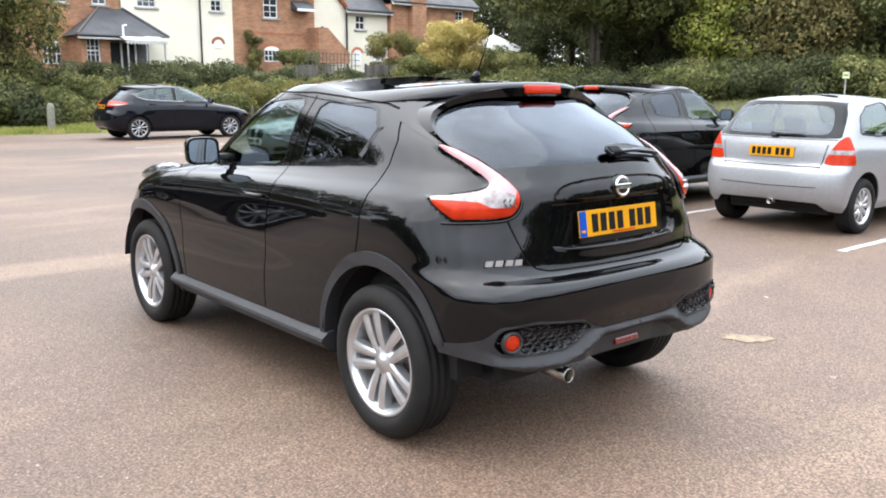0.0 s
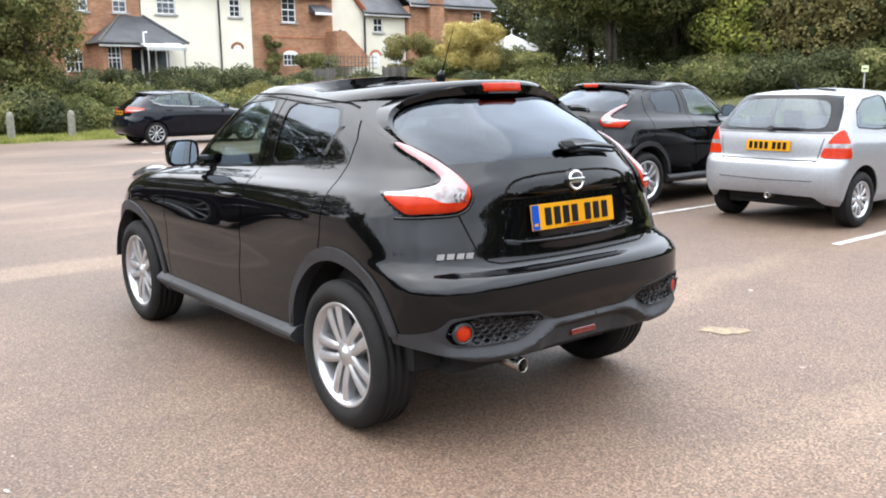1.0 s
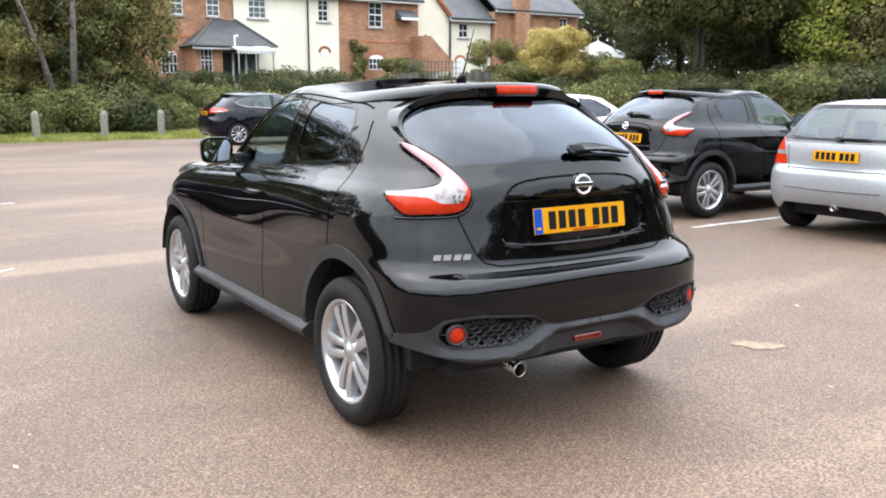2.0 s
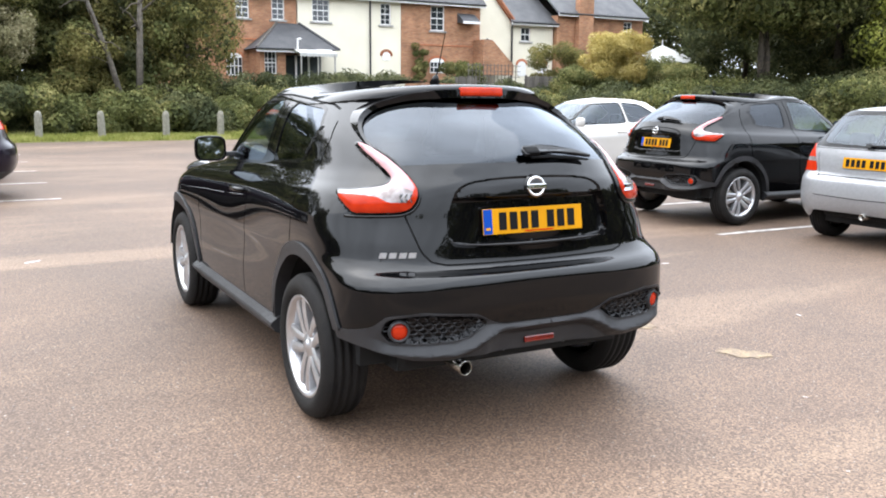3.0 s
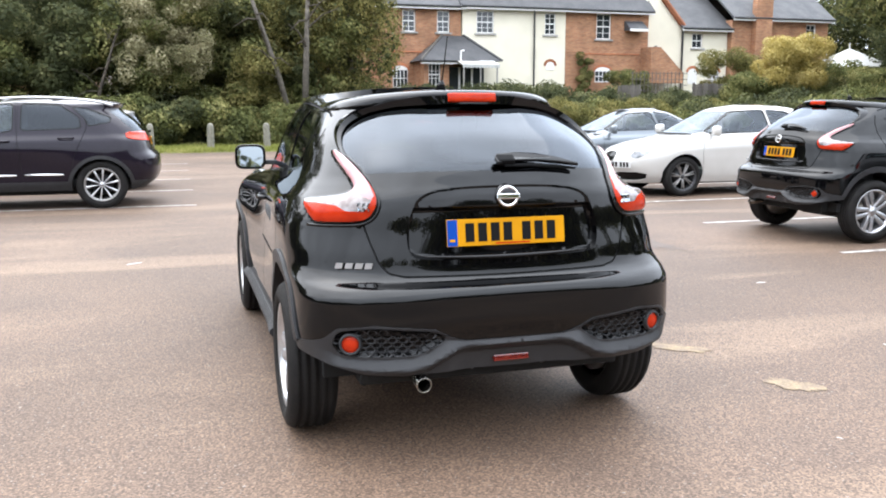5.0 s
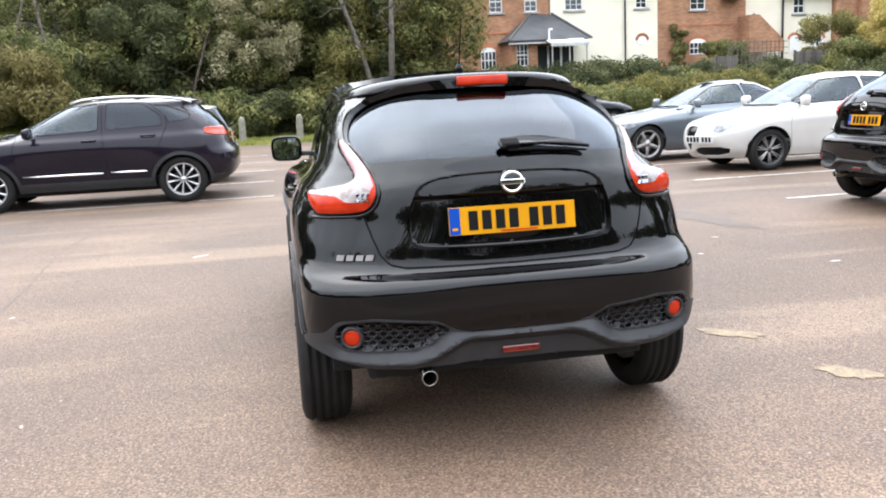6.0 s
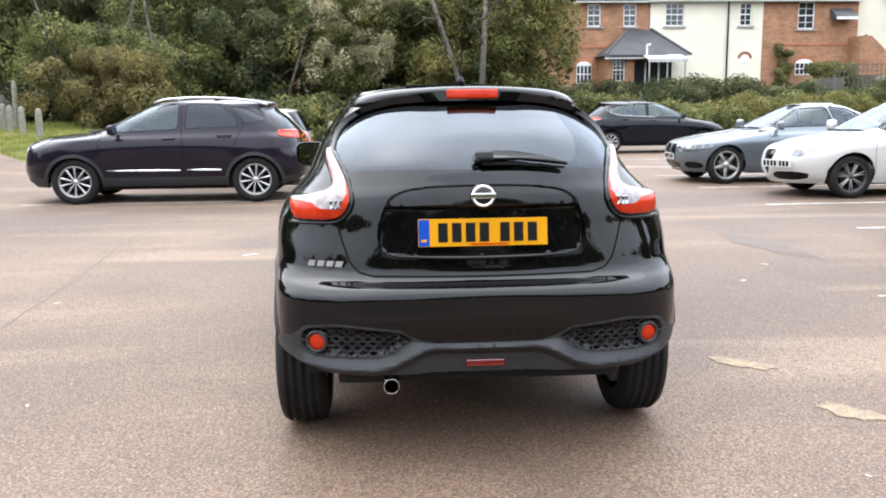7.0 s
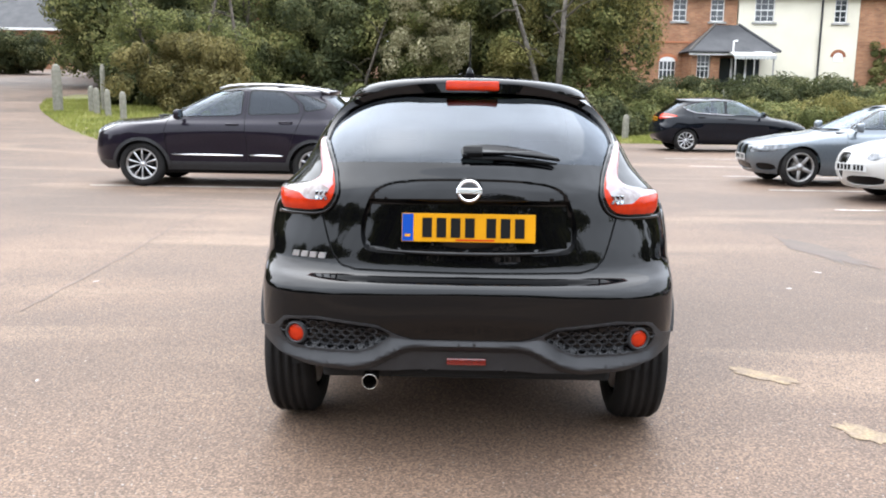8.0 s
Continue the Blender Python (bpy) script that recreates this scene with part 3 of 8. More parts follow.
def wheel(parent, at, style, radius, rim, width, spin=0.0):
    """A wheel facing +x: hub, barrel, brake disc, spokes and tyre."""
    key = (style, radius, rim, width)
    x_face = width / 2 - 0.028
    if key not in WHEEL_BITS:
        dark = style == "dark"
        face = M_DARK_ALLOY if dark else M_GREY_ALLOY if style == "grey" else M_ALLOY
        hk = 0.6 if style in ("ten", "dark") else 1.0
        hub_v, hub_f = lathe([(0.001, x_face + 0.004), (0.026 * hk, x_face + 0.004), (0.03 * hk, x_face - 0.002), (0.05 * hk, x_face - 0.008), (0.075 * hk, x_face - 0.02), (0.078 * hk, x_face - 0.06)], 28)
        lip = width / 2 - 0.012
        bar_v, bar_f = lathe([(rim - 0.018, x_face - 0.014), (rim - 0.008, lip - 0.004), (rim + 0.006, lip), (rim + 0.008, lip - 0.012), (rim - 0.022, lip - 0.03)], 56)
        well_v, well_f = lathe([(rim - 0.0221, lip - 0.03), (rim - 0.035, 0.02), (rim - 0.03, -width / 2 + 0.02), (0.06, -width / 2 + 0.03)], 40)
        disc_v, disc_f = lathe([(0.05, x_face - 0.05), (0.075, x_face - 0.055), (0.078, x_face - 0.075), (rim * 0.63, x_face - 0.075), (rim * 0.63, x_face - 0.1)], 40)
        spokes = []
        if style == "double":
            sp = [spoke_mesh("spoke", 0.030, rim - 0.004, 0.017, 0.028, x_face - 0.012, x_face - 0.002, 0.045, face, 0.022 * sk, 0.0225 * sk) for sk in (1, -1)]
            for i in range(5):
                spokes += [(sp[0], 2 * math.pi * i / 5), (sp[1], 2 * math.pi * i / 5)]
        elif style == "cover":
            sp = spoke_mesh("spoke", 0.04, rim - 0.02, 0.016, 0.03, x_face - 0.008, x_face - 0.004, 0.02, face)
            spokes = [(sp, 2 * math.pi * i / 10) for i in range(10)]
        elif style in ("five", "grey"):
            sp = spoke_mesh("spoke", 0.05, rim - 0.006, 0.03, 0.026, x_face - 0.014, x_face - 0.004, 0.035, face)
            spokes = [(sp, 2 * math.pi * i / 5) for i in range(5)]
        elif style == "dark":
            sp = spoke_mesh("spoke", 0.03, rim - 0.006, 0.010, 0.006, x_face - 0.012, x_face - 0.004, 0.03, M_GREY_ALLOY)
            spokes = [(sp, 2 * math.pi * (i // 2) / 7 + (0.1 if i % 2 else -0.1)) for i in range(14)]
        else:
            sp = spoke_mesh("spoke", 0.03, rim - 0.006, 0.007, 0.015, x_face - 0.012, x_face - 0.004, 0.03, face)
            spokes = [(sp, 2 * math.pi * (i // 2) / 5 + (0.29 if i % 2 else -0.29)) for i in range(10)]
        WHEEL_BITS[key] = (mesh_of("hub", hub_v, [q[::-1] for q in hub_f], face, True), mesh_of("rim", bar_v, bar_f, M_GREY_ALLOY if style == "ten" else face, True), mesh_of("barrel", well_v, well_f, M_ALLOY if style == "double" else M_UNDER if style in ("ten", "dark") else M_DARK_ALLOY, True),
                           mesh_of("brake_disc", disc_v, [q[::-1] for q in disc_f], M_DARK_ALLOY if style in ("ten", "dark") else M_BRAKE, True), tyre_mesh(radius, rim, width), spokes)
    hub, bar, barrel, disc, tyre, spokes = WHEEL_BITS[key]
    w = part("wheel", hub, None, parent, "", at=at)
    turn = pose(0, 0, 0, math.degrees(spin))
    part("rim", bar, None, w)
    part("barrel", barrel, None, w)
    part("brake_disc", disc, None, w)
    part("tyre", tyre, None, w, "black rubber tyre with grooved tread")
    for me, a in spokes:
        part("spoke", me, None, w, at=pose(0, 0, 0, math.degrees(a + spin)))
    return w


def plate(parent, at, yellow=True, bars=7, width=0.52, blue=True):
    """A number plate on the plane y = 0 facing -y: board, blue strip, and plain bars for the characters."""
    p = part("number_plate", boxes((-width / 2, -0.006, -0.0555, width / 2, 0.0, 0.0555), bevel=0.0025), M_PLATE_Y if yellow else M_PLATE_W, parent,
             ("yellow" if yellow else "white") + " number plate with black bars", at=at)
    left = -width / 2
    if blue:
        part("blue_strip", boxes((left + 0.002, -0.0075, -0.053, left + 0.045, -0.0058, 0.053)), M_PLATE_B, p)
        part("strip_mark", boxes((left + 0.012, -0.0085, -0.036, left + 0.034, -0.0072, -0.026)), M_PLATE_Y, p)
        left += 0.045
    pitch = (width / 2 - 0.03 - left - 0.03) / (bars + 0.5)
    for i in range(bars):
        x = left + 0.035 + pitch * (i + (0.5 if i >= 4 else 0))
        part("bar", boxes((x, -0.0085, -0.038, x + pitch * 0.68, -0.0058, 0.038)), M_INK, p)
    if yellow and blue:
        part("maker_bar", boxes((-0.05, -0.0072, -0.0505, 0.1, -0.0056, -0.0445)), M_RED_LAMP, p)
    return p


def seat(parent, x, y, z, mat, back=0.62, lean=16, head=True):
    s = part("seat", boxes((-0.24, -0.25, 0, 0.24, 0.27, 0.16), bevel=0.05), mat, parent, at=pose(x, y, z), smooth=True)
    b = part("backrest", boxes((-0.23, -0.06, 0, 0.23, 0.07, back), bevel=0.05), mat, s, at=pose(0, -0.24, 0.1, lean), smooth=True)
    if head:
        part("headrest", boxes((-0.13, -0.045, back + 0.03, 0.13, 0.055, back + 0.21), bevel=0.04), mat, s, at=pose(0, -0.24, 0.1, lean), smooth=True)
    return s


def steering_wheel(parent, x, y, z):
    v, f = [], []
    n, k = 28, 8
    for i in range(n):
        a = 2 * math.pi * i / n
        for j in range(k):
            b = 2 * math.pi * j / k
            r = 0.18 + 0.015 * math.cos(b)
            v.append((r * math.cos(a), 0.015 * math.sin(b), r * math.sin(a)))
    for i in range(n):
        for j in range(k):
            f.append((i * k + j, i * k + (j + 1) % k, ((i + 1) % n) * k + (j + 1) % k, ((i + 1) % n) * k + j))
    w = part("steering_wheel", (v, f), M_TRIM, parent, at=pose(x, y, z, -22), smooth=True)
    part("wheel_boss", boxes((-0.16, -0.015, -0.03, 0.16, 0.02, 0.025), (-0.06, -0.02, -0.16, 0.06, 0.02, 0.06), bevel=0.008), M_TRIM, w)
    return w


def cabin(parent, half, rear_y, cowl_y, belt, seats, mat, front_seat_y, floor_z=0.3, rear_row=True, head_z=0.55):
    """Floor, dashboard, seats and steering wheel (right-hand drive)."""
    part("cabin_floor", boxes((-half + 0.06, rear_y + 0.05, floor_z - 0.1, half - 0.06, cowl_y + 0.25, floor_z)), M_UNDER, parent)
    part("dashboard", boxes((-half + 0.08, cowl_y - 0.32, floor_z + 0.25, half - 0.08, cowl_y + 0.06, belt + 0.0), bevel=0.05), M_CLAD, parent, smooth=True)
    for x in (-0.36, 0.36):
        seat(parent, x * half / 0.8, front_seat_y, floor_z + 0.08, mat, head_z)
    if rear_row:
        part("rear_bench", boxes((-half + 0.16, front_seat_y - 1.05, floor_z + 0.05, half - 0.16, front_seat_y - 0.55, floor_z + 0.25), (-half + 0.16, front_seat_y - 1.15, floor_z + 0.1, half - 0.16, front_seat_y - 0.98, floor_z + 0.68), bevel=0.05), mat, parent, smooth=True)
        for x in (-0.34, 0.34):
            part("rear_headrest", boxes((x - 0.12, front_seat_y - 1.16, floor_z + 0.69, x + 0.12, front_seat_y - 1.06, floor_z + 0.84), bevel=0.035), mat, parent, smooth=True)
    steering_wheel(parent, 0.36 * half / 0.8, front_seat_y + 0.42, floor_z + 0.46)


def mirror_arm(parent, x, y, z, mat, side, s=1.0):
    """A door mirror: painted shell, glass and foot."""
    v, f = [], []
    rows = [(0.008, 0.9), (0.0, 0.94), (0.004, 1.0), (0.03, 1.02), (0.07, 0.97), (0.105, 0.75), (0.125, 0.35), (0.13, 0.02)]
    n = 20
    for d, k in rows:
        for i in range(n):
            a = 2 * math.pi * i / n
            c, t = math.cos(a), math.sin(a)
            v.append((0.112 * s * k * math.copysign(abs(c) ** 0.5, c), d * s, 0.092 * s * k * math.copysign(abs(t) ** 0.5, t)))
    for j in range(len(rows) - 1):
        for i in range(n):
            f.append((j * n + i, j * n + (i + 1) % n, (j + 1) * n + (i + 1) % n, (j + 1) * n + i))
    m = part("door_mirror", (v, f), mat, parent, at=pose(x + side * 0.1 * s, y, z, 0, 0, side * 6), smooth=True)
    gl = [(0.095 * s * math.copysign(abs(math.cos(2 * math.pi * i / n)) ** 0.5, math.cos(2 * math.pi * i / n)), 0.077 * s * math.copysign(abs(math.sin(2 * math.pi * i / n)) ** 0.5, math.sin(2 * math.pi * i / n))) for i in range(n)]
    part("mirror_glass", prism(gl, 0.004, 0.012, "y"), M_MIRROR, m, at=pose(0, 0, 0, -4))
    part("mirror_foot", boxes((-side * 0.16 * s - 0.05, 0.02, -0.06 * s, -side * 0.16 * s + 0.05, 0.07, -0.025 * s), bevel=0.008), M_CLAD, m)
    return m


def door_handle(parent, x, y, z, mat, side, long=0.2):
    h = part("door_handle", tube([(x, y - long / 2, z), (x + side * 0.03, y - long / 2 + 0.02, z), (x + side * 0.036, y, z), (x + side * 0.03, y + long / 2 - 0.02, z), (x, y + long / 2, z)], [0.011, 0.013, 0.013, 0.013, 0.011], 8), mat, parent, smooth=True)
    return h


def skin_x(shell, y, z):
    """The half width of the skin near a place on the side."""
    d = (shell.v[:, 1] - y) ** 2 + (shell.v[:, 2] - z) ** 2 - 0.0001 * shell.v[:, 0]
    return float(shell.v[int(np.argmin(d)), 0])


def skin_y(shell, x, z, rear=True):
    d = (shell.v[:, 0] - abs(x)) ** 2 + (shell.v[:, 2] - z) ** 2
    near = np.where(d < d.min() + 0.0006)[0]
    ys = shell.v[near, 1]
    return float(ys.min() if rear else ys.max())

# ---- the black crossover ----
def well(parent, y, z, r, x0, x1):
    v, f = [], []
    n = 20
    for i in range(n + 1):
        a = radians(8) + radians(140) * i / n
        v += [(x0, y + r * math.cos(a), z + r * math.sin(a)), (x1, y + r * math.cos(a), z + r * math.sin(a))]
    for i in range(n):
        f.append((2 * i, 2 * i + 1, 2 * i + 3, 2 * i + 2))
    o = len(v)
    v += [(x0, y, z)]
    f += [(2 * i, 2 * i + 2, o) for i in range(n)]
    return part("wheel_well", (v, f), M_UNDER, parent)


CROSSOVER_LEVELS = [
    (-1.900, 0.355, 0.780, 0.270, 0.270, 1.90, 0.22, 0.45, 3.0, 0.60, 2.6),
    (-1.985, 0.375, 0.830, 0.300, 0.300, 1.99, 0.26, 0.45, 3.0, 0.60, 2.6),
    (-2.020, 0.530, 0.846, 0.420, 0.420, 2.05, 0.45, 0.45, 3.1, 0.65, 2.5),
    (-2.045, 0.620, 0.855, 0.560, 0.560, 2.06, 0.60, 0.45, 3.1, 0.70, 2.4),
    (-2.044, 0.705, 0.853, 0.680, 0.680, 2.05, 0.72, 0.45, 3.1, 0.75, 2.4),
    (-2.026, 0.736, 0.855, 0.728, 0.728, 2.04, 0.76, 0.46, 2.9, 0.78, 2.4),
    (-1.972, 0.757, 0.860, 0.765, 0.765, 2.02, 0.80, 0.48, 2.8, 0.80, 2.3),
    (-1.950, 0.785, 0.859, 0.800, 0.800, 1.99, 0.83, 0.50, 2.7, 0.82, 2.3),
    (-1.944, 0.850, 0.856, 0.865, 0.865, 1.95, 0.86, 0.52, 2.6, 0.85, 2.3),
    (-1.937, 0.980, 0.848, 0.960, 0.950, 1.80, 0.92, 0.55, 2.4, 0.85, 2.3),
    (-1.925, 1.090, 0.818, 1.050, 1.010, 1.50, 0.99, 0.58, 2.4, 0.70, 2.4),
    (-1.895, 1.150, 0.770, 1.110, 1.045, 1.20, 1.04, 0.62, 2.4, 0.60, 2.6),
    (-1.860, 1.204, 0.735, 1.165, 1.070, 0.95, 1.085, 0.70, 2.5, 0.55, 2.8),
    (-1.720, 1.310, 0.690, 1.280, 1.240, 0.62, 1.26, 0.72, 2.6, 0.50, 3.0),
    (-1.540, 1.405, 0.645, 1.365, 1.390, 0.33, 1.41, 0.72, 2.7, 0.45, 3.2),
    (-1.405, 1.478, 0.600, 1.434, 1.476, 0.15, 1.495, 0.72, 2.7, 0.40, 3.2),
    (-1.424, 1.480, 0.598, 1.439, 1.481, 0.14, 1.499, 0.72, 2.7, 0.40, 3.2),
    (-1.430, 1.512, 0.580, 1.460, 1.505, 0.08, 1.515, 0.72, 2.7, 0.40, 3.0),
    (-1.402, 1.533, 0.540, 1.488, 1.528, 0.03, 1.535, 0.72, 2.7, 0.40, 3.0),
    (-1.260, 1.538, 0.440, 1.500, 1.540, -0.05, 1.55, 0.70, 2.6, 0.40, 3.0),
    (-1.050, 1.547, 0.250, 1.530, 1.562, -0.25, 1.568, 0.50, 2.4, 0.30, 2.6),
    (-0.900, 1.554, 0.000, 1.548, 1.573, -0.40, 1.574, 0.30, 2.2, 0.20, 2.2),
]


def crossover():
    sh = Shell(CROSSOVER_LEVELS, 0.016, (62, 76, 34))
    v = sh.v
    # haunches over the wheels, and doors drawn in between them
    def swell(cy, cz, sy, sz, k):
        out = k * np.exp(-((v[:, 1] - cy) / sy) ** 2 - ((v[:, 2] - cz) / sz) ** 2) * smooth_step((v[:, 0] - 0.45) / 0.3)
        v[:, 0] += out
    swell(-1.22, 0.93, 0.42, 0.16, 0.016)
    swell(-1.36, 0.62, 0.42, 0.22, 0.004)
    swell(1.22, 0.86, 0.46, 0.20, 0.026)
    swell(-0.02, 0.96, 0.64, 0.34, -0.028)

    rear = lambda x, y, z: y + 1.12
    g_rear = soften([(-0.29, 1.196), (0.29, 1.193), (0.48, 1.186), (0.548, 1.178), (0.575, 1.205), (0.594, 1.25), (0.600, 1.295), (0.582, 1.342), (0.535, 1.392), (0.455, 1.432), (0.34, 1.458), (0.16, 1.470), (-0.16, 1.470), (-0.34, 1.458)], 1)
    wing = soften([(-0.3, 1.17), (0.50, 1.17), (0.606, 1.215), (0.630, 1.27), (0.634, 1.315), (0.616, 1.375), (0.572, 1.43), (0.49, 1.472), (0.37, 1.498), (-0.37, 1.498)], 1)
    g_front = soften([(0.50, 1.092), (0.03, 1.44), (-0.37, 1.462), (-0.29, 1.126)], 1, 0.08)
    g_back = soften([(-0.48, 1.140), (-0.525, 1.446), (-0.98, 1.415), (-1.07, 1.31), (-1.0, 1.176)], 1, 0.1)
    lamp_end = soften([(0.622, 1.272), (0.638, 1.262), (0.634, 1.225), (0.618, 1.187), (0.604, 1.150), (0.600, 1.120), (0.630, 1.100), (0.70, 1.085), (0.755, 1.075), (0.95, 1.056), (0.95, 0.975), (0.772, 0.980), (0.588, 0.988), (0.545, 1.015), (0.516, 1.072), (0.535, 1.142), (0.566, 1.200), (0.606, 1.258)], 1)
    gate = [(-0.1, 0.772), (0.44, 0.776), (0.50, 0.79), (0.535, 0.83), (0.560, 0.90), (0.586, 0.985), (0.53, 1.02), (0.512, 1.077), (0.533, 1.136), (0.572, 1.205), (0.604, 1.25), (0.616, 1.305), (0.598, 1.378), (0.522, 1.452), (0.35, 1.477), (-0.1, 1.480)]
    hollow = soften([(-0.38, 0.838), (0.38, 0.838), (0.418, 0.87), (0.425, 0.95), (0.402, 1.03), (0.372, 1.09), (0.31, 1.120), (0.15, 1.136), (-0.15, 1.136), (-0.31, 1.120)], 2)
    pod = soften([(0.282, 0.538), (0.345, 0.572), (0.58, 0.594), (0.72, 0.580), (0.742, 0.52), (0.705, 0.474), (0.58, 0.466), (0.42, 0.466), (0.36, 0.488)], 2, 0.16)
    lower = [(0, 0.520), (0.20, 0.521), (0.245, 0.530), (0.285, 0.546), (0.345, 0.580), (0.58, 0.602), (0.72, 0.588), (0.77, 0.54), (0.88, 0.50)]
    # the lower bumper: a ledge that faces the sky, from its upper line to its lip, and a drawn-in panel below
    ledge = ((0.0, 0.20, 0.25, 0.29, 0.36, 0.42, 0.58, 0.70, 0.745, 0.80, 0.88), (0.516, 0.517, 0.524, 0.528, 0.478, 0.456, 0.456, 0.464, 0.490, 0.510, 0.495))
    lip = ((0.0, 0.20, 0.25, 0.31, 0.37, 0.44, 0.58, 0.70, 0.80, 0.88), (0.500, 0.501, 0.494, 0.464, 0.430, 0.414, 0.416, 0.430, 0.452, 0.466))

    def lamp(x, y, z):
        side = (y + 1.564 + (1.066 - z) * 1.58) - 6 * np.maximum(0.745 - x, 0)
        return np.maximum(np.maximum(inside(lamp_end, x, z), side), y + 1.22) + 0.007

    def skirt(x, y, z):
        top = np.interp(x, [p[0] for p in lower], [p[1] for p in lower])
        return np.where(y < -1.2, z - top, np.where(y > 1.3, z - 0.42, z - 0.365 - 0.012 * y))

    sh.drop(lambda x, y, z: np.maximum(z - np.interp(x, [0, 0.45, 0.62, 0.72, 0.88], [0.386, 0.388, 0.402, 0.43, 0.48]), y + 1.5))
    arch = [(-1.305, 0.33), (1.23, 0.33)]
    # openings and bands, from the ground up
    sh.paint("skirt", skirt)
    sh.paint("sill", lambda x, y, z: np.maximum(np.abs(y) - 1.25, z - 0.6), ("skirt",))
    sh.paint("chin", lambda x, y, z: -y, ("skirt",))
    for y0, z0 in arch:
        ring = lambda x, y, z, y0=y0, z0=z0: np.maximum(np.hypot((y - y0), (z - z0) * 0.96) - 0.470, np.maximum(0.55 - x, np.where((y0 < 0) & (y < y0), 0.50 - z, -1.0)))
        hole = lambda x, y, z, y0=y0, z0=z0: np.maximum(np.hypot(y - y0, z - z0) - 0.430, 0.5 - x)
        sh.paint("arch_rear" if y0 < 0 else "arch_front", ring, ("body", "skirt", "sill", "chin"))
        sh.drop(hole)
    sh.paint("tailgate", lambda x, y, z: np.maximum(inside(gate, x, z), rear(x, y, z)), ("body",))
    sh.paint("rear_glass", lambda x, y, z: np.maximum(inside(g_rear, x, z), rear(x, y, z)), ("tailgate", "body"))
    sh.paint("glass_rim", lambda x, y, z: np.maximum(np.maximum(inside(wing, x, z), 1.218 - z), rear(x, y, z)), ("tailgate", "body"))
    sh.paint("body", lambda x, y, z: 1.188 - z, ("tailgate",))
    sh.paint("lamp_edge", lambda x, y, z: lamp(x, y, z) - 0.013, ("body", "tailgate", "rear_glass", "glass_rim"))
    sh.paint("lamp", lamp, ("lamp_edge",))
    for name, poly in (("front_window", g_front), ("rear_window", g_back)):
        sh.paint(name + "_frame", lambda x, y, z, p=poly: np.maximum(inside(p, y, z) - 0.016, 0.4 - x), ("body",))
        sh.paint(name, lambda x, y, z, p=poly: np.maximum(inside(p, y, z), 0.4 - x), ("body", name + "_frame"))
    screen = soften([(-0.62, 1.10), (0.62, 1.10), (0.50, 1.475), (0.3, 1.495), (-0.3, 1.495), (-0.5, 1.475)], 1)
    sh.paint("windscreen", lambda x, y, z: np.maximum(inside(screen, x, z), 0.05 - y), ("body",))
    sh.paint("pod", lambda x, y, z: np.maximum(inside(pod, x, z), y + 1.6), ("skirt", "body"))
    for line, dz in ((ledge, 0.0), (lip, 0.0), (lip, -0.018), (lip, -0.035)):
        sh.cut(lambda x, y, z, a=line, dz=dz: np.maximum(z - np.interp(x, *a) - dz, y + 1.5), ("skirt",))
    # the plate hollow, its raised brow, and the seams
    sh.cut(lambda x, y, z: np.maximum(inside(hollow, x, z), rear(x, y, z)), ("tailgate",))
    sh.cut(lambda x, y, z: np.maximum(inside(hollow, x, z) + 0.012, rear(x, y, z)), ("tailgate",))
    for brow in (1.052, 1.034):
        sh.cut(lambda x, y, z, b=brow: np.maximum(np.maximum(inside(hollow, x, z), z - b), rear(x, y, z)), ("tailgate",))
    edge = [(0.0, 0.772), (0.44, 0.776), (0.50, 0.79), (0.535, 0.83), (0.560, 0.90), (0.586, 0.985)]
    sh.seam(edge, "end", 0.004, rear, ("body", "tailgate"))
    side = lambda x, y, z: 0.45 - x
    door_b = [(-0.45, 1.47), (-0.35, 1.10), (-0.32, 0.876), (-0.285, 0.36)]
    door_c = [(-1.155, 1.405), (-1.235, 1.28), (-1.238, 1.183), (-1.205, 1.052), (-1.19, 0.87), (-1.16, 0.78)]
    door_a = [(0.66, 1.06), (0.70, 0.92), (0.69, 0.36)]
    door_top = [(0.58, 1.09), (0.05, 1.472), (-0.02, 1.492), (-0.43, 1.487), (-1.03, 1.437), (-1.155, 1.405)]
    for line in (door_b, door_c, door_a, door_top):
        sh.seam(line, "side", 0.0045, side, ("body",))
    sh.seam([(0, 1.04), (0.60, 1.02), (0.80, 0.95)], "end", 0.003, lambda x, y, z: 1.0 - y, ("body",))
    front = [(0.66, 1.06), (0.70, 0.92), (0.69, 0.36), (-0.285, 0.36), (-0.32, 0.876), (-0.35, 1.10), (-0.45, 1.47), (-0.43, 1.487), (-0.02, 1.492), (0.05, 1.472), (0.58, 1.09)]
    back = [(-0.285, 0.36), (-0.32, 0.876), (-0.35, 1.10), (-0.45, 1.47), (-0.43, 1.487), (-1.03, 1.437), (-1.155, 1.405), (-1.235, 1.28), (-1.238, 1.183), (-1.205, 1.052), (-1.19, 0.87), (-1.0, 0.36)]
    sh.paint("front_door", lambda x, y, z: np.maximum(inside(front, y, z), 0.45 - x), ("body",))
    sh.paint("rear_door", lambda x, y, z: np.maximum(inside(back, y, z), 0.45 - x), ("body",))
    sh.paint("spoiler", lambda x, y, z: np.maximum(1.479 - z, y + 1.18), ("body",))
    sh.paint("bumper", lambda x, y, z: np.maximum(z - np.where(x < 0.5, 0.772, 0.79 + (x - 0.5) * 0.05), y + 1.68), ("body",))
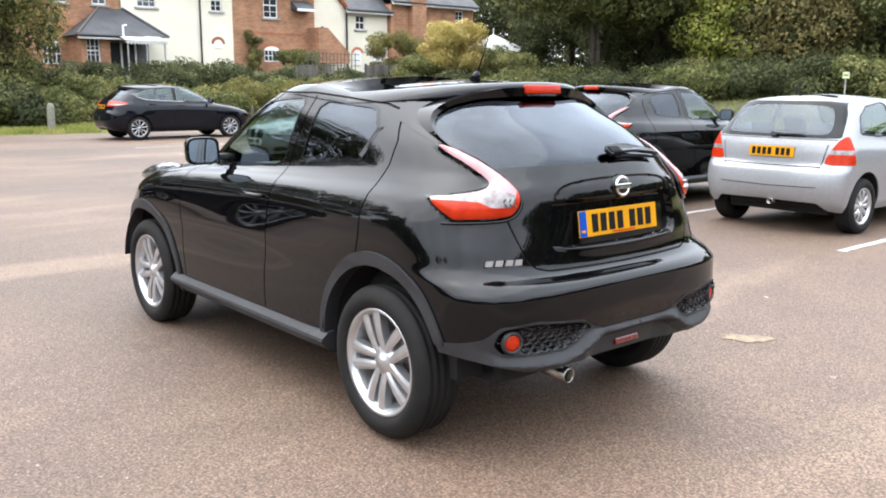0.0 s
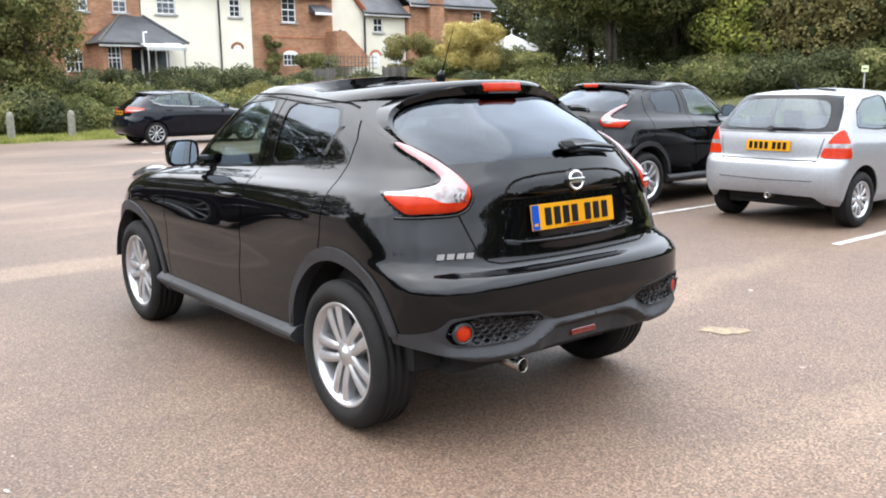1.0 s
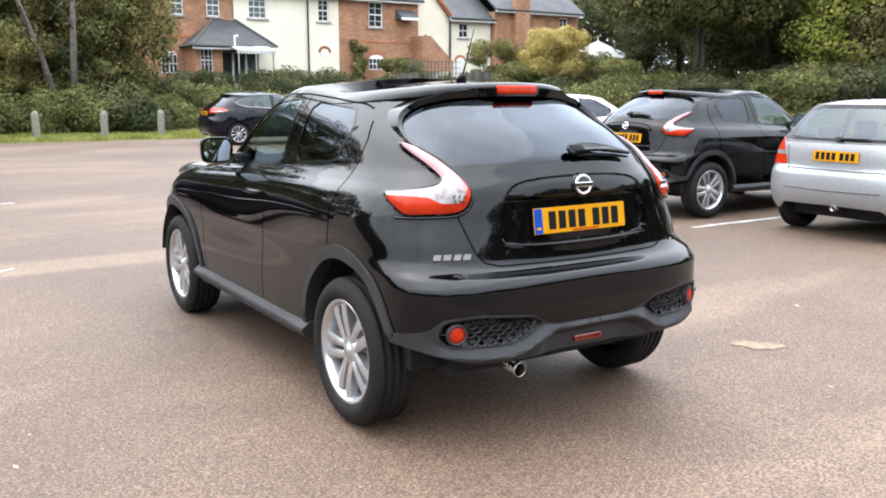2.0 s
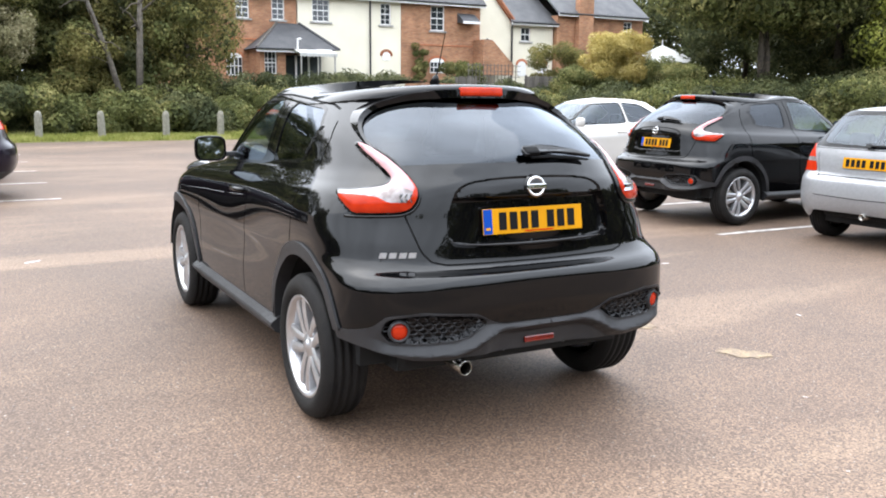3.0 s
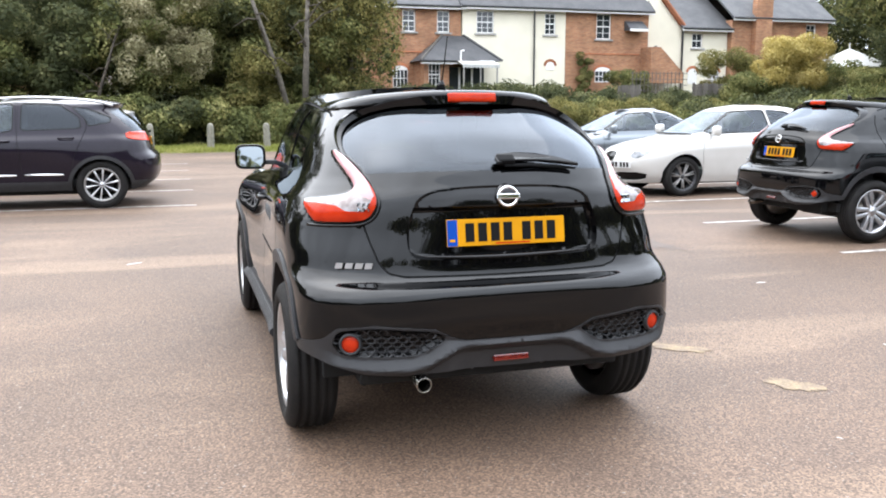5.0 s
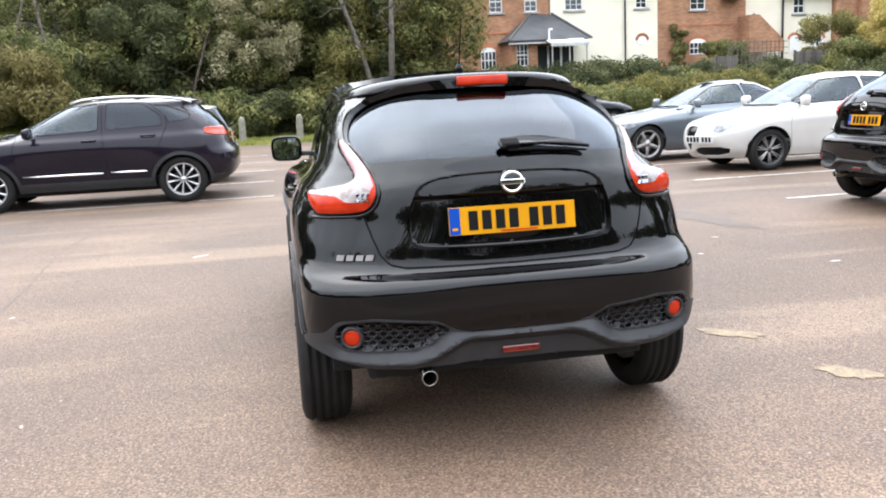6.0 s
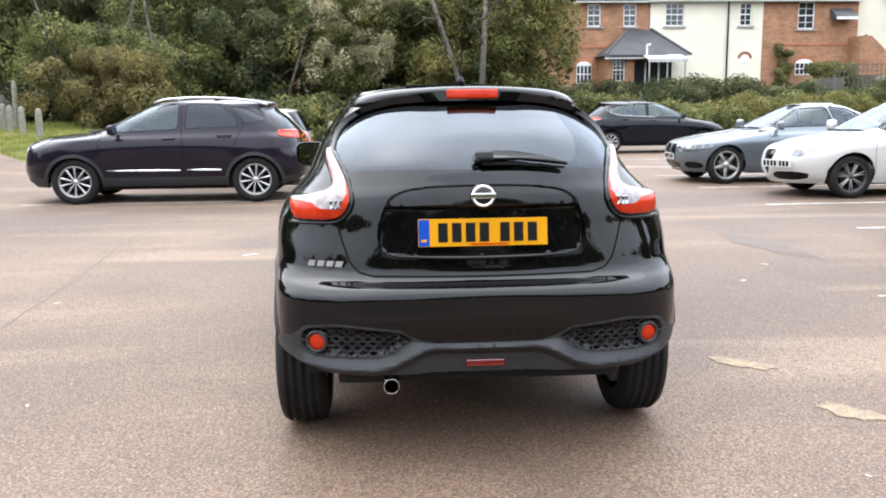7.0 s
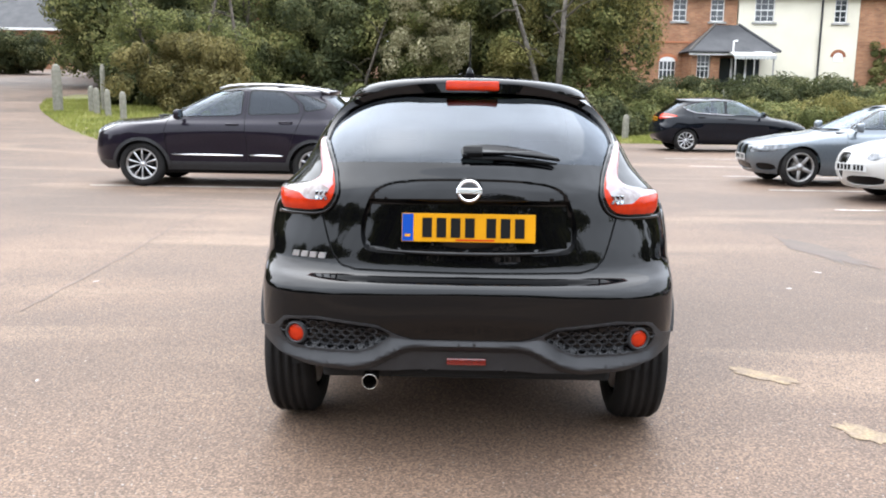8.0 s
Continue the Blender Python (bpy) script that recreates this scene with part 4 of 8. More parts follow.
    # head lamps and grille at the nose
    sh.paint("head_lamp", lambda x, y, z: np.maximum(np.hypot((x - 0.58) / 0.16, (z - 0.66) / 0.12) - 1, 1.2 - y) * 0.1, ("body",))
    sh.paint("pod_lamp", lambda x, y, z: np.maximum(inside(soften([(1.62, 0.95), (1.15, 1.06), (1.05, 1.10), (1.35, 1.02), (1.70, 0.90)], 1), y, z), 0.45 - x), ("body",))
    sh.paint("grille", lambda x, y, z: np.maximum(inside([(-0.5, 0.62), (0.5, 0.62), (0.55, 0.84), (-0.55, 0.84)], x, z), 1.3 - y), ("body",))
    # the lamp's three lenses
    sh.paint("lamp_rose", lambda x, y, z: 1.088 + 0.25 * (x - 0.60) - z, ("lamp",))
    sh.paint("lamp_red", lambda x, y, z: np.where(x < 0.70, np.maximum(z - np.interp(x, [0.50, 0.53, 0.549, 0.568, 0.634, 0.665, 0.70], [1.105, 1.092, 1.062, 1.030, 1.028, 1.046, 1.05]), -9), z - np.interp(x, [0.70, 0.80], [1.05, 1.054])), ("lamp", "lamp_rose"))
    sh.paint("lamp_red", lambda x, y, z: np.maximum(x - np.interp(z, [1.07, 1.142, 1.203, 1.23], [0.529, 0.544, 0.571, 0.584]), 1.07 - z), ("lamp", "lamp_rose"))
    # relief
    v = sh.v
    n = sh.normals()
    d = np.maximum(inside(hollow, v[:, 0], v[:, 2]), v[:, 1] + 1.25)
    v[:, 1] += smooth_step(-d / 0.012) * (0.007 + 0.026 * smooth_step((1.052 - v[:, 2]) / 0.018))
    d = lamp(v[:, 0], v[:, 1], v[:, 2])
    v += n * (0.020 * smooth_step((0.014 - d) / 0.022) + 0.010 * smooth_step(-d / 0.04))[:, None]
    d = np.maximum(inside(pod, v[:, 0], v[:, 2]), v[:, 1] + 1.6)
    v += n * (-0.022 * smooth_step(-d / 0.012))[:, None]
    tail = (v[:, 1] < -1.5) & (v[:, 2] < 0.60)
    top_z, lip_z = np.interp(v[:, 0], *ledge), np.interp(v[:, 0], *lip)
    out = np.clip((top_z - v[:, 2]) / np.maximum(top_z - lip_z, 0.004), 0, 1) * np.clip((top_z - lip_z) * 0.9, 0.012, 0.042)
    under = smooth_step((lip_z - v[:, 2]) / 0.035)
    draw = np.interp(v[:, 0], [0, 0.30, 0.48, 0.70, 0.9], [0.050, 0.050, 0.030, 0.012, 0.0])
    v[:, 1] += np.where(tail & (v[:, 2] < top_z), (under * draw - out) * np.clip(-n[:, 1], 0, 1) * (1 - smooth_step((v[:, 0] - 0.70) / 0.14)), 0)
    n = sh.normals()

    car = thing("car", "black compact crossover car parked on asphalt, facing away", "car", pose(0, 0, 0.008, -0.5))
    P = lambda name, label, s, mat, tag="", lift=0.0, rim=0.012: panel_part(name, sh, label, s, n, mat, car, tag, lift, rim)
    P("body", "body", 0, M_BLACK_PAINT, "glossy black painted bodywork")
    gate_ob = P("tailgate", "tailgate", 0, M_BLACK_PAINT)
    P("spoiler", "spoiler", 0, M_BLACK_PAINT)
    P("rear_bumper", "bumper", 0, M_BLACK_PAINT)
    P("lower_bumper", "skirt", 0, M_CLAD, "grained black plastic lower bumper", 0.004, 0.03)
    P("chin", "chin", 0, M_CLAD, "grained black plastic chin below the nose", 0.004, 0.03)
    tagged(P("seam", "seam", 0, M_SEAM, "dark panel gaps", -0.007, 0), kind="stuff")
    P("rear_window_glass", "rear_glass", 0, G_TINT, "dark tinted rear window", -0.003, 0)
    P("spoiler_wing", "glass_rim", 0, M_BLACK_PAINT, "gloss black wing round the rear window", 0.002, 0.02)
    # the fin that runs from one lamp's tip over the window to the other's
    tail_v = sh.v[(sh.v[:, 1] < -1.05) & (sh.v[:, 2] > 1.1)]

    def tail_y(x, z):
        d = (tail_v[:, 0] - abs(x)) ** 2 + (tail_v[:, 2] - z) ** 2
        k = np.argsort(d)[:8]
        w = 1 / (d[k] + 2e-5)
        return float((tail_v[k, 1] * w).sum() / w.sum())

    def spread(poly, n=60):
        p = np.array(poly, float)
        d = np.concatenate([[0], np.cumsum(np.hypot(*np.diff(p, axis=0).T))])
        t = np.linspace(0, d[-1], n)
        out = np.stack([np.interp(t, d, p[:, 0]), np.interp(t, d, p[:, 1])], 1)
        for _ in range(6):
            out[1:-1] = (out[:-2] + 2 * out[1:-1] + out[2:]) / 4
        return out

    fin_in = spread([(0.603, 1.236), (0.604, 1.26), (0.603, 1.295), (0.586, 1.342), (0.538, 1.392), (0.455, 1.432), (0.34, 1.458), (0.16, 1.469), (0.0, 1.471)])
    fin_out = spread([(0.614, 1.236), (0.630, 1.266), (0.637, 1.315), (0.622, 1.372), (0.582, 1.428), (0.51, 1.472), (0.38, 1.500), (0.18, 1.507), (0.0, 1.508)])
    fin_skin = spread([(0.626, 1.236), (0.646, 1.268), (0.655, 1.318), (0.642, 1.380), (0.604, 1.438), (0.525, 1.488), (0.39, 1.518), (0.18, 1.527), (0.0, 1.529)])
    slim = 0.45 + 0.55 * smooth_step((np.arange(60) - 24) / 22)[:, None]
    fin_out = fin_in + (fin_out - fin_in) * slim
    fin_skin = fin_in + (fin_skin - fin_in) * slim
    ys = np.array([[tail_y(*a), tail_y(*b), tail_y(*c)] for a, b, c in zip(fin_in, fin_out, fin_skin)])
    for _ in range(10):
        ys[1:-1] = (ys[:-2] + 2 * ys[1:-1] + ys[2:]) / 4
    half_rows = []
    for k, (a, b, c) in enumerate(zip(fin_in, fin_out, fin_skin)):
        c, y_skin = 0.75 * b + 0.25 * c, 0.75 * ys[k, 1] + 0.25 * ys[k, 2]
        edge = ys[k, :2].min() - 0.004 - 0.011 * min(1.0, k / 14)
        half_rows.append([(c[0], y_skin + 0.004, c[1]), (0.5 * c[0] + 0.5 * b[0], 0.5 * y_skin + 0.5 * edge, 0.5 * c[1] + 0.5 * b[1]), (b[0], edge + 0.004, b[1]), (a[0], edge, a[1]), (a[0] + 0.002, ys[k, 0] + 0.012, a[1] + 0.006)])
    fin_rows = [[(-x, y, z) for x, y, z in r] for r in half_rows[:-1]] + half_rows[::-1]
    fv = [p for r in fin_rows for p in r]
    ff = [(i * 5 + j, i * 5 + j + 1, i * 5 + j + 6, i * 5 + j + 5) for i in range(len(fin_rows) - 1) for j in range(4)] + [tuple(range(5))[::-1], tuple(range(len(fv) - 5, len(fv)))]
    fin = part("rear_fin", (fv, ff), M_BLACK_PAINT, car, "gloss black fin round the rear window", smooth=True)
    fin.data.polygons.foreach_set("use_smooth", [j % 4 == 0 for j in range(len(ff))])
    P("windscreen", "windscreen", 0, G_CLEAR, "clear windscreen", -0.003, 0)
    P("grille", "grille", 0, M_TRIM, "black grille")
    doors = {}
    for s in (1, -1):
        P("sill", "sill", s, M_CLAD, "grained black plastic sill", 0.004, 0.04)
        rows = []
        for k in range(25):
            yy = -0.90 + 1.74 * k / 24
            flare = smooth_step(np.array([(abs(yy + 0.03) - 0.62) / 0.25]))[0]
            x0 = skin_x(sh, yy, 0.37)
            rows.append([(s * (x0 + dx), yy, 0.012 * yy + zz + 0.006 * flare) for dx, zz in ((-0.03, 0.385), (0.006, 0.380), (0.030 + 0.012 * flare, 0.352), (0.034 + 0.012 * flare, 0.338), (0.020, 0.305), (-0.03, 0.285))])
        sv = [p for r in rows for p in r]
        sf = [(i * 6 + j, i * 6 + j + 1, i * 6 + j + 7, i * 6 + j + 6) for i in range(24) for j in range(5)] + [tuple(range(6))[::-1], tuple(range(144, 150))]
        part("sill_board", (sv, [f if s < 0 else f[::-1] for f in sf]), M_CLAD, car, "grained grey-black plastic sill board")
        for key in ("arch_rear", "arch_front"):
            P("wheel_arch", key, s, M_CLAD, "grained black plastic arch trim", 0.012, 0.07)
        doors["f", s] = P("front_door", "front_door", s, M_BLACK_PAINT)
        doors["r", s] = P("rear_door", "rear_door", s, M_BLACK_PAINT)
        panel_part("window_frame", sh, "front_window_frame", s, n, M_TRIM, doors["f", s], "black window frame", 0.001, 0.006)
        panel_part("window_frame", sh, "rear_window_frame", s, n, M_TRIM, doors["r", s], "black window frame", 0.001, 0.006)
        panel_part("front_window", sh, "front_window", s, n, G_CLEAR, doors["f", s], "clear green-tinted glass", -0.004, 0)
        panel_part("rear_window", sh, "rear_window", s, n, G_TINT, doors["r", s], "dark privacy glass", -0.004, 0)
        lampo = P("tail_lamp", "lamp", s, M_CLEAR_LAMP, "boomerang tail lamp in clear, red and rose plastic", 0.002, 0.02)
        panel_part("red_lens", sh, "lamp_red", s, n, M_RED_LAMP, lampo, "red lens", 0.003, 0.02)
        panel_part("rose_lens", sh, "lamp_rose", s, n, M_PINK_LAMP, lampo, "pale rose lens", 0.002, 0.02)
        panel_part("lamp_edge", sh, "lamp_edge", s, n, M_BLACK_PAINT, lampo, "gloss black lamp edge", 0.001, 0.01)
        skin_v = sh.v[(sh.v[:, 1] < -1.2) & (sh.v[:, 2] > 0.9) & (sh.v[:, 2] < 1.32)]
        # added bead, no real part: covers the jagged dark teeth along the lamp's edge
        bead = []
        for px, pz in spread([(0.785, 0.974), (0.755, 0.974), (0.68, 0.977), (0.60, 0.981), (0.560, 0.994), (0.533, 1.022), (0.517, 1.070), (0.533, 1.142), (0.564, 1.203), (0.600, 1.256)], 48):
            d = (skin_v[:, 0] - px) ** 2 + (skin_v[:, 2] - pz) ** 2
            k = np.argsort(d)[:10]
            bead.append((s * px, float(np.average(skin_v[k, 1], weights=1 / (d[k] + 4e-5))) - 0.004, pz))
        facets = bmesh.new()
        for i in range(3):
            for j in range(2):
                px, pz = 0.566 + 0.019 * i, 1.046 + 0.019 * j
                d = (skin_v[:, 0] - px) ** 2 + (skin_v[:, 2] - pz) ** 2
                k = np.argsort(d)[:10]
                py = float(np.average(skin_v[k, 1], weights=1 / (d[k] + 4e-5))) - 0.005
                bmesh.ops.create_cube(facets, size=1.0, matrix=pose(s * px, py, pz, 24 * (j * 2 - 1), 0, s * (-38 + 14 * (i - 1))) @ Matrix.Diagonal((0.0145, 0.005, 0.0145, 1)))
        part("reflector", facets, M_MIRROR, lampo, "faceted chrome reflector")
        part("lamp_edge_bead", tube(bead, [0.007] * len(bead), 8), M_BLACK_PAINT, lampo, "black bead added over the lamp's jagged edge", smooth=True)
        pod_ob = P("bumper_vent", "pod", s, M_TRIM, "black honeycomb vent")
        P("head_lamp", "head_lamp", s, M_HEADLAMP, "round head lamp", 0.004)
        P("pod_lamp", "pod_lamp", s, M_HEADLAMP, "raised clear front lamp", 0.02, 0.03)
        # raised front lamp on the wing
        lv, lf = [], []
        for j in range(13):
            k = j / 12
            r = math.sin(math.pi * min(0.995, max(0.005, k))) ** 0.6
            for i in range(16):
                a = 2 * math.pi * i / 16
                lv.append((s * (0.705 + 0.01 * k + 0.062 * r * math.cos(a)), 1.02 + 0.62 * k, 1.03 - 0.10 * k + 0.05 * r * math.sin(a)))
        for j in range(12):
            for i in range(16):
                f = (j * 16 + i, j * 16 + (i + 1) % 16, (j + 1) * 16 + (i + 1) % 16, (j + 1) * 16 + i)
                lf.append(f[::-1] if s > 0 else f)
        part("lamp_pod", (lv, lf), M_HEADLAMP, car, "raised clear lamp on the wing", smooth=True)
        # honeycomb ribs in the vent
        hv, hf = [], []
        cw, ch = 0.042, 0.022
        for r in range(8):
            for c in range(14):
                cx, cz = 0.30 + c * cw + (cw / 2 if r % 2 else 0), 0.462 + r * ch * 0.86
                hexa = [(cx + dx * cw * 0.52, cz + dz * ch * 0.60) for dx, dz in ((-1, 0), (-0.5, 0.9), (0.5, 0.9), (1, 0), (0.5, -0.9), (-0.5, -0.9))]
                if float(inside(pod, np.array([cx]), np.array([cz]))[0]) > -0.012 or (cx - 0.673) ** 2 + (cz - 0.524) ** 2 < 0.047 ** 2:
                    continue
                o = len(hv)
                for k in (1.0, 0.72):
                    for px, pz in hexa:
                        qx, qz = cx + (px - cx) * k, cz + (pz - cz) * k
                        hv.append((s * qx, skin_y(sh, qx, qz) - (0.010 if k == 1.0 else 0.006), qz))
                for k in range(6):
                    f = (o + k, o + (k + 1) % 6, o + 6 + (k + 1) % 6, o + 6 + k)
                    hf.append(f if s < 0 else f[::-1])
        tagged(part("honeycomb", (hv, hf), M_CLAD, pod_ob), kind="stuff")
        fy = skin_y(sh, 0.673, 0.524)
        fog_at = pose(s * 0.673, fy - 0.016, 0.524, 0, 0, s * 17)
        bz_v, bz_f = lathe([(0.034, 0.004), (0.036, -0.006), (0.043, -0.004), (0.047, 0.012)], 28, "y")
        bezel = part("fog_bezel", (bz_v, bz_f), M_CLAD, pod_ob, at=fog_at, smooth=True)
        ln_v, ln_f = lathe([(0.0005, -0.001), (0.018, -0.0005), (0.030, 0.002), (0.035, 0.006)], 28, "y")
        part("fog_lamp", (ln_v, ln_f), M_RED_LAMP, pod_ob, "round red reflector", at=fog_at, smooth=True)
        mirror_arm(doors["f", s], s * 0.765, 0.355, 1.165, M_BLACK_PAINT, s, 0.84)
        door_handle(doors["f", s], s * (skin_x(sh, -0.17, 0.965) + 0.0), -0.17, 0.965, M_BLACK_PAINT, s)
        hp = [(-1.098, 1.335), (-1.066, 1.330), (-0.995, 1.208), (-1.028, 1.198)]
        hb = bmesh.new()
        qs = [hb.verts.new((s * (skin_x(sh, a, b) + 0.002 + k), a, b)) for k in (0.0, 0.005) for a, b in hp]
        for f in ((0, 1, 2, 3), (4, 5, 6, 7), (0, 1, 5, 4), (1, 2, 6, 5), (2, 3, 7, 6), (3, 0, 4, 7)):
            hb.faces.new([qs[i] for i in f])
        bmesh.ops.recalc_face_normals(hb, faces=hb.faces)
        part("hidden_handle", hb, M_TRIM, doors["r", s], "black handle set in the window corner")
        for y0 in (-1.30, 1.23):
            well(car, y0, 0.33, 0.436, s * 0.48, s * 0.862)
            wheel(car, pose(s * 0.770, y0 if y0 > 0 else -1.318, 0.3315 if y0 < 0 else 0.341, 0, 0, 0 if s > 0 else 180), "double", 0.338, 0.234, 0.215, 0.42 + y0)
    part("underbody", boxes((-0.6, -1.0, 0.24, 0.6, 1.8, 0.36), (-0.60, -1.78, 0.29, 0.60, -1.0, 0.5), bevel=0.02), M_UNDER, car)
    part("rear_axle", tube([(-0.66, -1.3, 0.30), (-0.3, -1.25, 0.24), (0.3, -1.25, 0.24), (0.66, -1.3, 0.30)], [0.04, 0.045, 0.045, 0.04]), M_UNDER, car)
    # exhaust
    pv, pf = lathe([(0.026, 0.2), (0.031, 0.12), (0.033, 0.0), (0.030, -0.004), (0.028, 0.0), (0.027, 0.1)], 24, "y")
    part("exhaust_pipe", (pv, pf), M_EXHAUST, car, "steel exhaust tip", at=pose(-0.378, -1.985, 0.338, 3), smooth=True)
    part("exhaust_box", boxes((-0.60, -1.80, 0.29, -0.30, -1.6, 0.42), bevel=0.04), M_UNDER, car, smooth=True)
    part("bumper_reflector", boxes((-0.078, -0.008, -0.014, 0.078, 0.01, 0.014), bevel=0.006), M_DEEP_RED, car, "dark red bar reflector", at=pose(0, skin_y(sh, 0, 0.424) - 0.006, 0.424, -10))
    # high brake lamp, aerial, wiper
    part("brake_lamp", boxes((-0.115, -0.010, -0.021, 0.115, 0.03, 0.021), bevel=0.009), M_RED_LAMP, car, "red high-level brake lamp", at=pose(0.01, -1.442, 1.499, -8), smooth=True)
    aerial = part("aerial", tube([(0, -0.985, 1.545), (0, -0.995, 1.575), (0, -1.005, 1.59)], [0.03, 0.017, 0.008], 12), M_TRIM, car, smooth=True)
    part("aerial_rod", tube([(0, -1.0, 1.58), (0, -1.03, 1.64), (0, -1.10, 1.80)], [0.005, 0.0035, 0.002], 8), M_TRIM, aerial)
    arm = bmesh.new()
    box(arm, -0.028, -0.03, -0.022, 0.05, 0.0, 0.026, 0.01)
    wiper = part("rear_wiper", arm, M_WIPER, car, "black rear wiper on the glass", at=pose(0.0, skin_y(sh, 0.1, 1.222) - 0.002, 1.222, -56))
    wm = bmesh.new()
    def bent(outline, y0, y1):
        bm = prism([(x, z) for x, z in outline], y0, y1, "y")
        for p in bm.verts:
            p.co.y += 0.30 * p.co.x ** 2
        bmesh.ops.bevel(bm, geom=list(bm.edges), offset=0.003, segments=1, affect="EDGES")
        return bm
    ws = [(-0.030, -0.026), (-0.036, 0.010), (-0.020, 0.034), (0.06, 0.046), (0.15, 0.044), (0.26, 0.030), (0.345, 0.012), (0.355, 0.002), (0.26, 0.000), (0.15, -0.002), (0.05, -0.010)]
    part("wiper_arm", bent(ws, -0.026, -0.010), M_TRIM, wiper, "glossy black tapered wiper arm")
    part("wiper_blade", bent([(0.0, -0.030), (0.12, -0.026), (0.24, -0.020), (0.335, -0.012), (0.345, -0.004), (0.24, -0.004), (0.12, -0.008), (0.0, -0.014)], -0.010, 0.000), M_WIPER, wiper)
    # round badge and lettering bars
    by = skin_y(sh, 0, 1.09)
    ev, ef = [], []
    for i in range(40):
        a = 2 * math.pi * i / 40
        for j in range(8):
            b = 2 * math.pi * j / 8
            r = 0.041 + 0.0065 * math.cos(b)
            ev.append((r * math.cos(a), 0.005 * math.sin(b), r * 0.94 * math.sin(a)))
    for i in range(40):
        for j in range(8):
            ef.append((i * 8 + j, ((i + 1) % 40) * 8 + j, ((i + 1) % 40) * 8 + (j + 1) % 8, i * 8 + (j + 1) % 8))
    badge = part("badge", (ev, ef), M_CHROME, gate_ob, "round chrome badge with a cross bar", at=pose(0, by - 0.009, 1.09, -7), smooth=True)
    boss_v, boss_f = lathe([(0.001, -0.004), (0.040, -0.003), (0.050, 0.006), (0.056, 0.03)], 32, "y")
    part("badge_boss", (boss_v, boss_f), M_BLACK_PAINT, badge, "glossy black boss", smooth=True)
    part("badge_bar", boxes((-0.05, -0.008, -0.011, 0.05, 0.004, 0.011), bevel=0.003), M_CHROME, badge)
    for i in range(4):
        x = -0.688 + i * 0.037
        y = skin_y(sh, x, 0.822)
        part("letter_bar", prism([(-0.018, -0.011), (0.012, -0.011), (0.018, 0.011), (-0.012, 0.011)], -0.006, 0.004, "y"), M_ALLOY, car, "bright silver bar", at=pose(x, y - 0.002, 0.822, -4, 0, -24 + i * 1.5))
    py = min(skin_y(sh, 0.24, z) + 0.14 * (z - 0.944) for z in (0.895, 0.944, 0.995))
    plate(gate_ob, pose(0.0, py - 0.004, 0.944, -8))
    lip_pts = [(0.36 * k / 10, skin_y(sh, 0.36 * k / 10, 0.832) - 0.001, 0.846 + 0.010 * (k / 10) ** 2) for k in range(-10, 11)]
    part("gate_lip", tube(lip_pts, [0.002 + 0.008 * math.cos(math.pi / 2 * k / 10.5) ** 0.7 for k in range(-10, 11)], 10), M_BLACK_PAINT, gate_ob, "gloss black lip below the number plate", smooth=True)
    cabin(car, 0.80, -1.75, 0.75, 1.05, 2, M_SEAT, -0.15, 0.42, True, 0.55)
    return car


main_car = crossover()

# ---- the other parked cars ----
def stack(rear, side, front, low=(0.4, 3.0, 0.6, 2.6), high=(0.6, 2.6, 0.5, 2.8), change=6):
    """Levels from a rear line (y, z), a side line (half width, z at rear, z at front) and a front line (y, z)."""
    return [(ry, rz, w, za, zb, fy, fz, *(low if i < change else high)) for i, ((ry, rz), (w, za, zb), (fy, fz)) in enumerate(zip(rear, side, front))]


